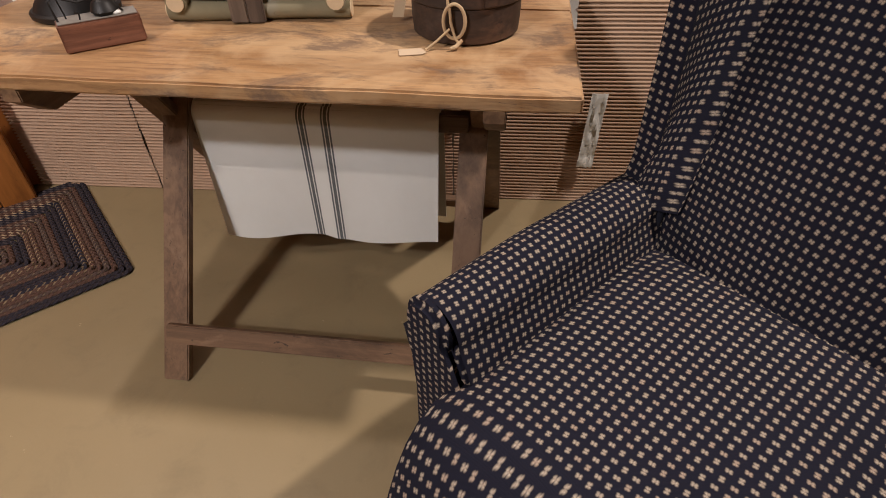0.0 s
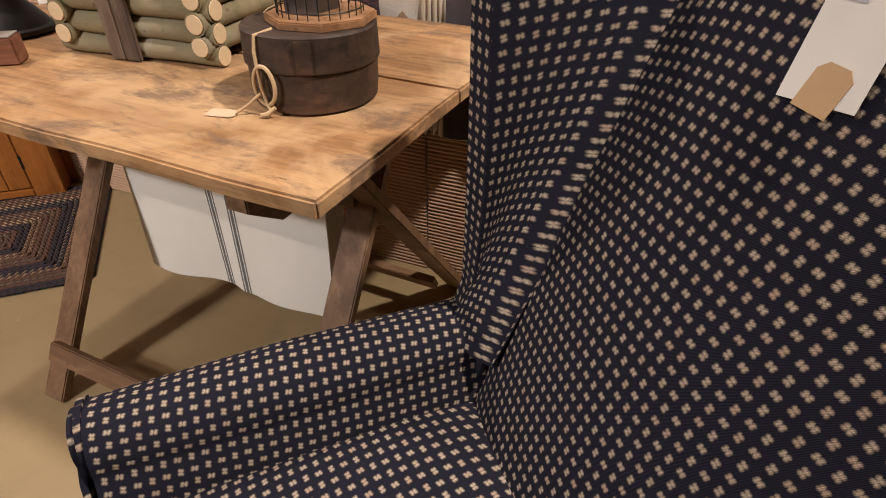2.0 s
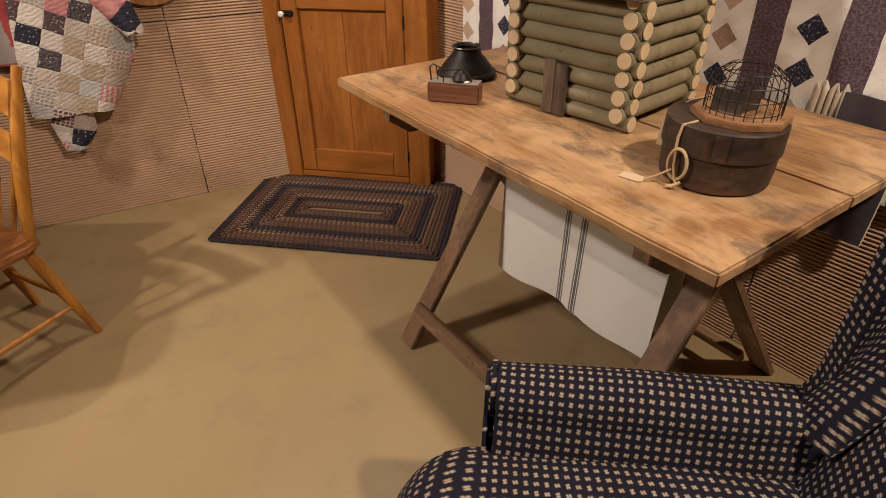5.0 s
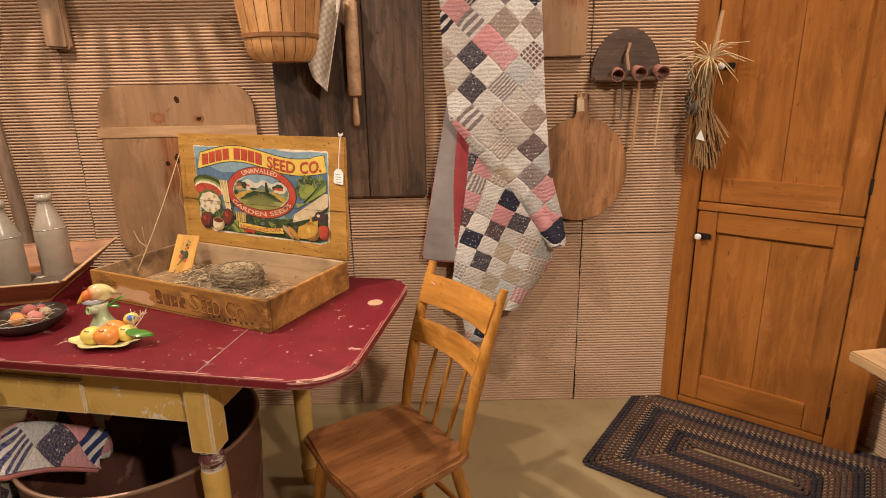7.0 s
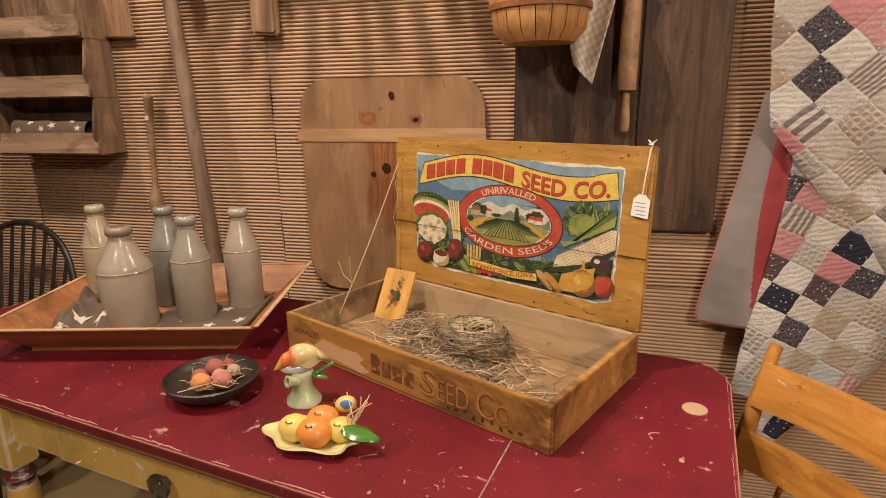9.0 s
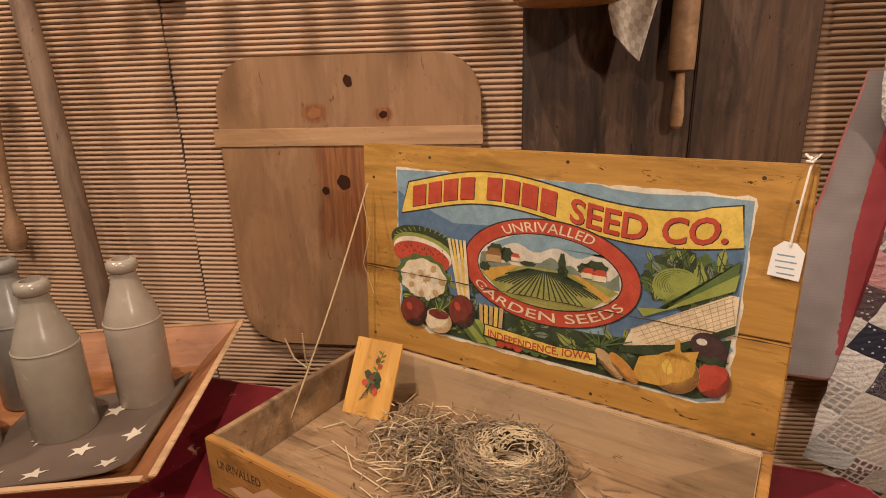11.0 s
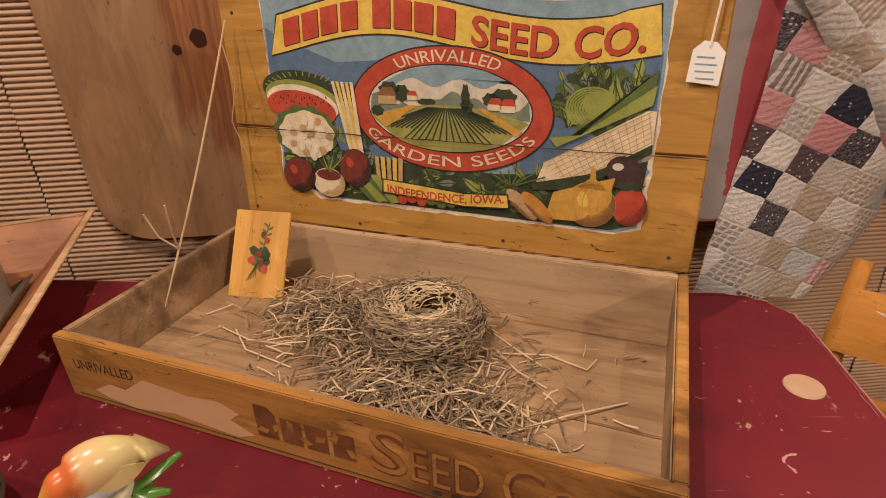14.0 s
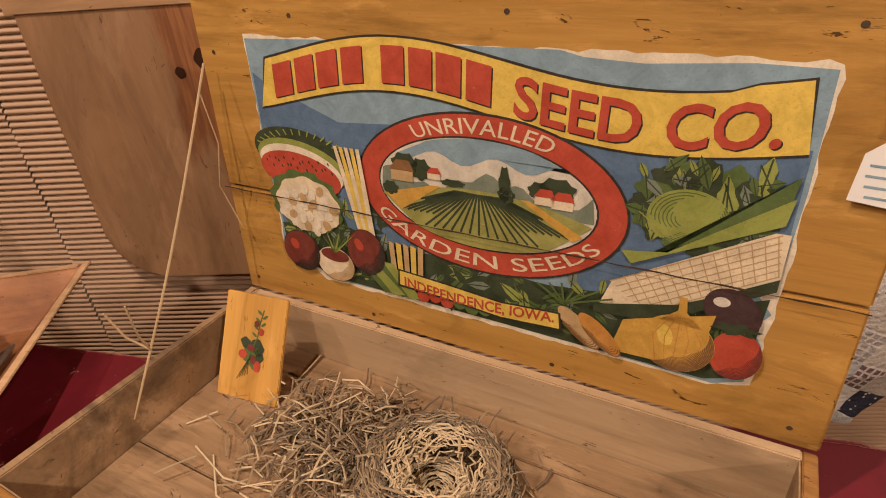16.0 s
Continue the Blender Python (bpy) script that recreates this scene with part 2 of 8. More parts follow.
def worn_paint(name, paint, paint2, under, edge=0.62, scale=9.0, rough=0.45, scratch=True):
    """Old paint, chipped through to what lies under it."""
    s = Nodes(name, rough, 0, 0.45)
    v = s.coords("Object")
    slow = s.noise(v, 3.0, 4, 0.6)
    chips = s.ramp(s.noise(v, scale, 8, 0.72, 0.5), [(edge, (0, 0, 0)), (edge + 0.025, (1, 1, 1))])
    fine = s.noise(v, 120, 3, 0.6)
    base = s.mix(s.math("MULTIPLY_ADD", slow, 1.6, -0.35), paint, paint2)
    base = s.mix(s.math("MULTIPLY", fine, 0.25), base, tuple(c * 0.6 for c in paint))
    if scratch:
        cuts = s.ramp(s.noise(s.coords("Object", (1, 9, 9), (0, 0, 0.6)), 11, 5, 0.75, 0.6), [(0.69, (0, 0, 0)), (0.71, (1, 1, 1))])
        chips = s.math("MAXIMUM", chips, cuts)
    soft = s.n("ShaderNodeBevel", Radius=0.006)
    soft.samples = 4
    flat = s.n("ShaderNodeNewGeometry").outputs["Normal"]
    turn = s.n("ShaderNodeVectorMath", i0=soft.outputs[0], i1=flat)
    turn.operation = "DOT_PRODUCT"
    rub = s.ramp(s.math("ADD", s.math("SUBTRACT", 1.0, turn.outputs["Value"]), s.math("MULTIPLY", s.noise(v, 26, 6, 0.75), 0.22)), [(0.150, (0, 0, 0)), (0.170, (1, 1, 1))])
    chips = s.math("MAXIMUM", chips, rub)
    fleck = s.ramp(s.noise(v, 55, 3, 0.6, 0.8), [(0.695, (0, 0, 0)), (0.715, (1, 1, 1))])
    chips = s.math("MAXIMUM", chips, fleck)
    grime = s.ramp(s.noise(v, 6.5, 7, 0.7, 0.6), [(0.50, (0, 0, 0)), (0.68, (0.55, 0.55, 0.55))])
    base = s.mix(grime, base, tuple(c * 0.45 for c in paint))
    base = s.mix(chips, base, under)
    s.bump(s.math("SUBTRACT", s.math("MULTIPLY", fine, 0.2), chips), 0.35, 0.001)
    return s.done(base, s.math("MULTIPLY_ADD", slow, 0.25, rough - 0.1))


def plain(name, colour, rough=0.6, metal=0.0, vary=0.25, scale=30.0, relief=0.12, spec=0.5, dist=0.001):
    s = Nodes(name, rough, metal, spec)
    v = s.coords("Object")
    a, b = s.noise(v, scale, 5, 0.65), s.noise(v, scale * 0.15, 3, 0.5)
    k = s.math("MULTIPLY", s.math("ADD", a, b), 0.5)
    base = s.mix(k, tuple(c * (1 - vary) for c in colour), tuple(min(1, c * (1 + vary)) for c in colour))
    s.bump(a, relief, dist)
    return s.done(base, s.math("MULTIPLY_ADD", a, 0.2, rough - 0.1))


def cloth(name, colour, colour2=None, weave=420.0, rough=0.9, relief=0.3):
    s = Nodes(name, rough, 0, 0.2)
    v = s.coords("UV")
    wx = s.n("ShaderNodeTexWave", Vector=v, Scale=weave / 6.28, Distortion=0.6, Detail=1.0).outputs["Fac"]
    wy = s.n("ShaderNodeTexWave", Vector=s.coords("UV", (1, 1, 1), (0, 0, 1.5708)), Scale=weave / 6.28, Distortion=0.6, Detail=1.0).outputs["Fac"]
    slow = s.noise(s.coords("Object"), 9, 5, 0.6)
    base = s.mix(slow, tuple(c * 0.8 for c in colour), colour2 or tuple(min(1, c * 1.12) for c in colour))
    s.bump(s.math("ADD", s.math("MULTIPLY", wx, wy), s.math("MULTIPLY", slow, 0.6)), relief, 0.001)
    return s.done(base)

# ---- materials of the large things ----
def make_cardboard():
    s = Nodes("corrugated_cardboard", 0.8, 0, 0.25)
    v = s.coords("Object")
    slow, fine = s.noise(v, 2.2, 4, 0.6), s.noise(v, 90, 4, 0.65)
    streak = s.noise(s.coords("Object", (1, 1, 14)), 6, 4, 0.6)
    base = s.mix(s.math("MULTIPLY_ADD", slow, 1.5, -0.3), (0.40, 0.255, 0.160), (0.54, 0.370, 0.250))
    base = s.mix(s.math("MULTIPLY", streak, 0.4), base, (0.30, 0.190, 0.110))
    base = s.mix(s.math("MULTIPLY", fine, 0.12), base, (0.58, 0.42, 0.28))
    s.bump(fine, 0.2, 0.001)
    return s.done(base)


def make_floor():
    s = Nodes("painted_concrete", 0.42, 0, 0.4)
    v = s.coords("Object")
    slow, mid, fine = s.noise(v, 0.9, 5, 0.6, 0.6), s.noise(v, 7, 6, 0.65, 0.4), s.noise(v, 150, 3, 0.6)
    base = s.mix(s.math("MULTIPLY_ADD", slow, 1.6, -0.3), (0.235, 0.172, 0.085), (0.32, 0.238, 0.125))
    base = s.mix(s.ramp(mid, [(0.52, (0, 0, 0)), (0.75, (0.55, 0.55, 0.55))]), base, (0.19, 0.142, 0.075))
    base = s.mix(s.ramp(s.noise(v, 38, 4, 0.7), [(0.70, (0, 0, 0)), (0.73, (0.6, 0.6, 0.6))]), base, (0.50, 0.40, 0.26))
    base = s.mix(s.math("MULTIPLY", fine, 0.12), base, (0.16, 0.12, 0.06))
    s.bump(s.math("ADD", s.math("MULTIPLY", mid, 0.7), s.math("MULTIPLY", fine, 0.3)), 0.18, 0.002)
    return s.done(base, s.math("MULTIPLY_ADD", mid, 0.35, 0.28))


CARD = make_cardboard()
FLOOR = make_floor()
PLASTER = plain("wall_paint", (0.42, 0.36, 0.28), 0.9, vary=0.08, scale=8)
DOOR_WOOD_Z = wood("door_pine_upright", (0.21, 0.070, 0.014), (0.42, 0.158, 0.031), "z", 14, 0.36, rings=1.2, contrast=0.5, wear=0.4)
DOOR_WOOD_X = wood("door_pine_level", (0.21, 0.070, 0.014), (0.42, 0.158, 0.031), "x", 14, 0.36, rings=1.2, contrast=0.5, wear=0.4)
IRON = plain("black_iron", (0.03, 0.027, 0.025), 0.5, 0.7, scale=60)
TIN = plain("dull_metal", (0.42, 0.38, 0.34), 0.38, 0.9, scale=40)
PORCELAIN = plain("white_porcelain", (0.78, 0.76, 0.70), 0.2, vary=0.05)

# ---- floor, walls, ceiling ----
tagged(solo("floor", box(9.0, 9.0, 0.10, pose(0.6, 0.2, -0.05), 0), FLOOR, None, "olive tan painted concrete floor with scuffs", "floor", kind="structure"), kind="structure")
wall_specs = (("wall_east", 0.15, 8.0, (4.2, 0.3, 1.6), 0), ("wall_south", 8.0, 0.15, (0.6, -3.6, 1.6), 0))
for name, sx, sy, where, turn in wall_specs:
    solo(name, box(sx, sy, 3.2, pose(*where, 0, 0, turn), 0), PLASTER, None, "plain beige painted shop wall", "wall", kind="structure")
solo("ceiling", box(9.0, 9.0, 0.12, pose(0.6, 0.2, 3.27), 0), PLASTER, None, "plain shop ceiling", "ceiling", kind="structure")

WEST_X = -2.25
NORTH = pose(-1.835, 2.115, 0, 0, 0, 10.8)
wall_west = solo("wall_west", box(0.16, 6.0, 3.2, pose(WEST_X - 0.092, -0.55, 1.6), 0), PLASTER, None, "wall lined with sheets of tan corrugated cardboard", "wall", kind="structure")
wall_north = solo("wall_north", box(6.6, 0.16, 3.2, NORTH @ pose(2.75, 0.092, 1.6), 0), PLASTER, None, "wall lined with sheets of tan corrugated cardboard", "wall", kind="structure")


def flutes(width, z0, z1, seed, pitch=0.0125, cols=18, per=8, deep=0.0042):
    """A sheet of corrugated board, flutes level, in x (width), z, facing -y; a little wavy and dented."""
    rows = int((z1 - z0) / pitch * per)
    bm = bmesh.new()
    grid = []
    for j in range(rows + 1):
        z = z0 + (z1 - z0) * j / rows
        line = []
        for i in range(cols + 1):
            x = width * i / cols
            w = noise.noise((x * 2.1 + seed, z * 1.7, seed))
            dent = max(0.0, noise.noise((x * 5.0, z * 4.0 + seed, seed * 2.0)) - 0.25)
            y = -deep * (2 * abs(math.sin(math.pi * z / pitch)) ** 0.7 - 1) * (1 - 0.9 * dent) - 0.004 * w
            dz = 0.0008 * noise.noise((x * 3.3, z * 9.0, seed + 4)) + 0.004 * noise.noise((x * 0.9, z * 0.6, seed + 9))
            dx = 0.004 * noise.noise((0.3, z * 14.0, seed + (i == 0))) if i in (0, cols) else 0
            line.append(bm.verts.new((x + dx, y, z + dz)))
        grid.append(line)
    for a, b in zip(grid, grid[1:]):
        for i in range(cols):
            bm.faces.new((a[i], a[i + 1], b[i + 1], b[i]))
    return bm


west_seams = (-3.4, -2.12, -1.05, 0.04, 1.03, 1.62)
for k, (y0, y1) in enumerate(zip(west_seams, west_seams[1:])):
    for z0, z1 in ((0.0, 2.5),) if k < 3 else ((0.0, 0.80), (0.803, 2.5)):
        m = Matrix.Translation((WEST_X - 0.002 * (k % 2), y0 + 0.002, 0)) @ pose(0, 0, 0, 0, 0, 90)
        part("cardboard_sheet", flutes(y1 - y0 - 0.004, z0, z1, 3.1 * k + z0, deep=0.0018 if k > 2 and z1 < 1.0 else 0.0042), CARD, wall_west, "", m, 80)
north_seams = (-0.10, 0.46, 1.55, 2.75, 3.9)
for k, (x0, x1) in enumerate(zip(north_seams, north_seams[1:])):
    m = NORTH @ Matrix.Translation((x0 + 0.002, -0.002 * (k % 2), 0))
    part("cardboard_sheet", flutes(x1 - x0 - 0.004, 0.0, 2.4, 40 + 2.7 * k), CARD, wall_north, "", m, 80)

# ---- cupboard door set across the corner ----
DOOR = pose(-2.250, 1.415, 0.010, 0, 0, math.degrees(math.atan2(0.60, 0.472)))


def build_door():
    d = tagged(thing("door_1", DOOR, "amber varnished pine cupboard front with two doors, shut", "door"), kind="structure")
    part("corner_panel", box(0.90, 0.02, 3.1, pose(0.38, 0.125, 1.55), 0), DOOR_WOOD_Z, d)
    for x, w in ((0.046, 0.092), (0.712, 0.106)):
        part("door_frame", box(w, 0.10, 2.13, pose(x, 0.060, 1.055), 0.004), DOOR_WOOD_Z, d)
    part("door_frame", box(0.563, 0.046, 0.028, pose(0.3755, 0.035, 0.016), 0.003), DOOR_WOOD_X, d)
    part("door_frame", box(0.563, 0.046, 0.034, pose(0.3755, 0.034, 0.915), 0.003), DOOR_WOOD_X, d)
    part("door_frame", box(0.563, 0.046, 0.10, pose(0.3755, 0.035, 2.07), 0.003), DOOR_WOOD_X, d)
    for z0, z1, top, low in ((0.034, 0.894, 0.085, 0.115), (0.936, 2.015, 0.10, 0.10)):
        leaf = part("door_leaf", box(0.075, 0.024, z1 - z0, pose(0.1355, 0.028, (z0 + z1) / 2), 0.003), DOOR_WOOD_Z, d)
        part("stile", box(0.075, 0.024, z1 - z0, pose(0.6175, 0.028, (z0 + z1) / 2), 0.003), DOOR_WOOD_Z, leaf)
        part("rail", box(0.405, 0.024, top, pose(0.3765, 0.029, z1 - top / 2), 0.003), DOOR_WOOD_X, leaf)
        part("rail", box(0.405, 0.024, low, pose(0.3765, 0.029, z0 + low / 2), 0.003), DOOR_WOOD_X, leaf)
        for k in range(2):
            part("panel", box(0.2035, 0.012, z1 - z0 - top - low + 0.01, pose(0.2745 + 0.2045 * k, 0.040, (z0 + low + z1 - top) / 2), 0.0015), DOOR_WOOD_Z, leaf)
        part("hinge", box(0.012, 0.006, 0.055, pose(0.659, 0.012, z0 + 0.11), 0.002), IRON, leaf, "dark iron hinge")
        part("hinge", box(0.012, 0.006, 0.055, pose(0.659, 0.012, z1 - 0.13), 0.002), IRON, leaf, "dark iron hinge")
    for x, z in ((0.125, 0.79), (0.142, 1.467)):
        latch = part("latch", box(0.062, 0.010, 0.024, pose(x, 0.010, z), 0.003), IRON, d, "black iron latch plate")
        part("knob", lathe([(0.004, 0), (0.005, 0.012), (0.0125, 0.018), (0.0135, 0.025), (0.009, 0.031), (0.0, 0.032)], 16), PORCELAIN, latch, "white porcelain knob", pose(x - 0.012, 0.006, z, 90))


build_door()

# ---- pine trestle table and the blue chair's corner ----
def make_pine_top():
    """Old scrubbed pine: honey boards with grey-brown stains, scratches and pale rubbed places."""
    s = Nodes("worn_pine_top", 0.5, 0, 0.35)
    v, long_ = s.coords("Object"), s.coords("Object", (0.09, 1, 1))
    rnd = s.n("ShaderNodeObjectInfo").outputs["Random"]
    grain = s.noise(long_, 70, 6, 0.7, 0.5)
    band = s.noise(long_, 16, 5, 0.6, 0.35)
    base = s.mix(s.ramp(band, [(0.30, (0, 0, 0)), (0.68, (1, 1, 1))]), (0.27, 0.138, 0.054), (0.45, 0.260, 0.112))
    base = s.mix(s.ramp(grain, [(0.40, (0.6, 0.6, 0.6)), (0.54, (0, 0, 0))]), base, (0.17, 0.085, 0.036))
    rub = s.ramp(s.noise(v, 4.2, 5, 0.6, 0.6), [(0.46, (0, 0, 0)), (0.62, (0.7, 0.7, 0.7))])
    base = s.mix(rub, base, (0.54, 0.36, 0.19))
    blot = s.ramp(s.noise(s.coords("Object", (0.50, 1, 1)), 9.5, 8, 0.74, 0.5), [(0.505, (0, 0, 0)), (0.620, (0.85, 0.85, 0.85))])
    base = s.mix(blot, base, s.mix(grain, (0.060, 0.040, 0.030), (0.26, 0.165, 0.10)))
    cuts = s.ramp(s.noise(s.coords("Object", (0.10, 1, 1), (0, 0, 0.2)), 120, 4, 0.75, 1.2), [(0.66, (0, 0, 0)), (0.70, (0.8, 0.8, 0.8))])
    base = s.mix(cuts, base, (0.06, 0.035, 0.02))
    s.bump(s.math("SUBTRACT", grain, s.math("MULTIPLY", cuts, 0.8)), 0.35, 0.002)
    return s.done(base, s.math("MULTIPLY_ADD", blot, 0.15, 0.45))


PINE_TOP = make_pine_top()
LEG_WOOD = wood("brown_trestle_wood", (0.105, 0.055, 0.026), (0.235, 0.135, 0.068), "z", 12, 0.6)
LEG_WOOD_X = wood("brown_trestle_wood_level", (0.105, 0.055, 0.026), (0.245, 0.14, 0.07), "x", 12, 0.6)
PINE = pose(-1.12, 1.42, 0, 0, 0, 7.8)


def build_pine_table():
    t = thing("trestle_table", PINE, "worn pine trestle table with a stained plank top", "table")
    for k, (v0, v1) in enumerate(((-0.022, 0.395), (0.399, 0.80))):
        bm = box(1.236, v1 - v0, 0.027, pose(0.616, (v0 + v1) / 2, 0.7865), 0.004)
        bmesh.ops.subdivide_edges(bm, edges=[e for e in bm.edges if e.calc_length() > 0.3], cuts=30)
        for v in bm.verts:
            v.co.z += 0.0016 * noise.noise(v.co * 5)
            v.co.y += 0.003 * noise.noise((v.co.x * 6, k, v0))
        part("top_plank", bm, PINE_TOP, t)
    for u in (0.271, 1.101):
        bm = slab([(-0.018, 0.024), (0.045, -0.020), (0.72, -0.020), (0.78, 0.024), (0.78, 0.046), (-0.018, 0.046)], -0.018, 0.018, 0.002)
        part("cleat", bm, LEG_WOOD_X, t, "", pose(u, 0, 0.7265) @ pose(0, 0, 0, 90, 0, 90))
    for u, s, back in ((0.33, -1, 0.0), (1.042, 1, 0.04)):
        for a, b, du in (((-0.02 + back, 0.0), (0.47 + back, 0.772), 0.0), ((0.74 + 2 * back, 0.0), (0.185, 0.772), 0.027 * s)):
            bm = beam((u + du, *a), (u + du, *b), 0.026, 0.066, 0.003, up=(1, 0, 0))
            for v in bm.verts:
                v.co.z = min(max(v.co.z, 0.0), 0.7725)
            part("leg", bm, LEG_WOOD, t)
        part("bolt", lathe([(0.009, 0), (0.009, 0.012), (0.004, 0.016), (0, 0.016)], 12), IRON, t, "", pose(u + 0.038 * s, 0.350 + 0.35 * back, 0.560, 0, 90 * s))
    part("stretcher", box(0.74, 0.022, 0.048, pose(0.685, 0.028, 0.118, -30), 0.003), LEG_WOOD_X, t)
    part("stretcher", box(0.74, 0.022, 0.048, pose(0.685, 0.672, 0.118, 30), 0.003), LEG_WOOD_X, t)
    part("towel_rail", box(0.70, 0.030, 0.045, pose(0.68, 0.362, 0.556, 0), 0.003), LEG_WOOD_X, t)


build_pine_table()


def make_chair_fabric():
    """Navy weave with small tan sprigs in staggered rows; UV is in metres."""
    s = Nodes("navy_sprig_upholstery", 0.9, 0, 0.10)
    pitch = 0.0160
    uv = s.n("ShaderNodeSeparateXYZ", Vector=s.coords("UV", (1 / pitch, 1 / pitch, 1)))
    x, y = uv.outputs[0], uv.outputs[1]
    row, col = s.math("FLOOR", y), s.math("FLOOR", x)
    odd = s.math("FLOORED_MODULO", s.math("ADD", row, col), 2.0)
    fx = s.math("MULTIPLY", s.math("SUBTRACT", s.math("FRACT", x), 0.5), pitch)
    fy = s.math("MULTIPLY", s.math("SUBTRACT", s.math("FRACT", y), 0.5), pitch)
    # every other sprig is turned by a right angle
    mx = s.math("ADD", s.math("MULTIPLY", fx, odd), s.math("MULTIPLY", fy, s.math("SUBTRACT", 1.0, odd)))
    my = s.math("ADD", s.math("MULTIPLY", fy, odd), s.math("MULTIPLY", fx, s.math("SUBTRACT", odd, 1.0)))
    ax, ay = s.math("ABSOLUTE", mx), s.math("ABSOLUTE", my)
    skew = s.math("MULTIPLY", s.math("SIGN", s.math("MULTIPLY", mx, my)), 0.00045)
    dx = s.math("SUBTRACT", ax, s.math("ADD", 0.0020, skew))
    dy = s.math("SUBTRACT", ay, s.math("SUBTRACT", 0.0009, skew))
    r = s.math("SQRT", s.math("ADD", s.math("MULTIPLY", dx, dx), s.math("MULTIPLY", dy, dy)))
    heart = s.math("SQRT", s.math("ADD", s.math("MULTIPLY", mx, mx), s.math("MULTIPLY", s.math("MULTIPLY", my, my), 2.0)))
    r = s.math("MINIMUM", r, s.math("ADD", heart, 0.0006))
    thread = s.noise(s.coords("UV", (900, 700, 1)), 1.0, 3, 0.6)
    spot = s.ramp(s.math("MULTIPLY_ADD", thread, 0.0012, r), [(0.00110, (1, 1, 1)), (0.0015, (0, 0, 0))])
    weave = s.n("ShaderNodeTexWave", Vector=s.coords("UV", (1, 1, 1), (0, 0, 0.785)), Scale=260.0, Distortion=0.4).outputs["Fac"]
    slow = s.noise(s.coords("Object"), 5, 4, 0.6)
    navy = s.mix(slow, (0.0085, 0.0082, 0.0125), (0.0150, 0.0145, 0.0240))
    navy = s.mix(s.math("MULTIPLY", weave, 0.35), navy, (0.019, 0.019, 0.034))
    which = s.n("ShaderNodeTexWhiteNoise", Vector=s.n("ShaderNodeCombineXYZ", X=col, Y=row).outputs[0]).outputs["Value"]
    tan = s.mix(s.ramp(thread, [(0.35, (0, 0, 0)), (0.65, (1, 1, 1))]), (0.40, 0.29, 0.19), (0.74, 0.63, 0.48))
    tan = s.mix(s.math("MULTIPLY", s.math("GREATER_THAN", which, 0.72), 0.30), tan, (0.50, 0.30, 0.20))
    s.bump(s.math("ADD", s.math("MULTIPLY", weave, 0.5), spot), 0.4, 0.0012)
    s.b.inputs["Sheen Weight"].default_value = 0.0
    return s.done(s.mix(spot, navy, tan))


FABRIC = make_chair_fabric()
SEAM_SHADE = plain("dark_seam_shade", (0.007, 0.007, 0.014), 0.95, vary=0.3, scale=300, relief=0.3)
DARK_LEG = wood("dark_mahogany", (0.03, 0.012, 0.008), (0.08, 0.03, 0.015), "z", 14, 0.35)
# the seat's rear corner beside the table is the chair's origin


def stuffed(fn, nu, nv, thick=0.02):
    """An upholstered surface whose cloth is laid in true lengths along both its ways."""
    def run(line):
        total, out = 0.0, [0.0]
        for a, b in zip(line, line[1:]):
            total += (Vector(b) - Vector(a)).length
            out.append(total)
        return out

    n = 80
    across, along = run([fn(k / n, 0.5) for k in range(n + 1)]), run([fn(0.5, k / n) for k in range(n + 1)])

    def at(table, k):
        i = min(n - 1, int(k * n))
        return table[i] + (table[i + 1] - table[i]) * (k * n - i)

    return sheet(fn, nu, nv, thick, uv=lambda u, v: (at(across, u), at(along, v)))


def ease(t):
    t = max(0.0, min(1.0, t))
    return t * t * (3 - 2 * t)


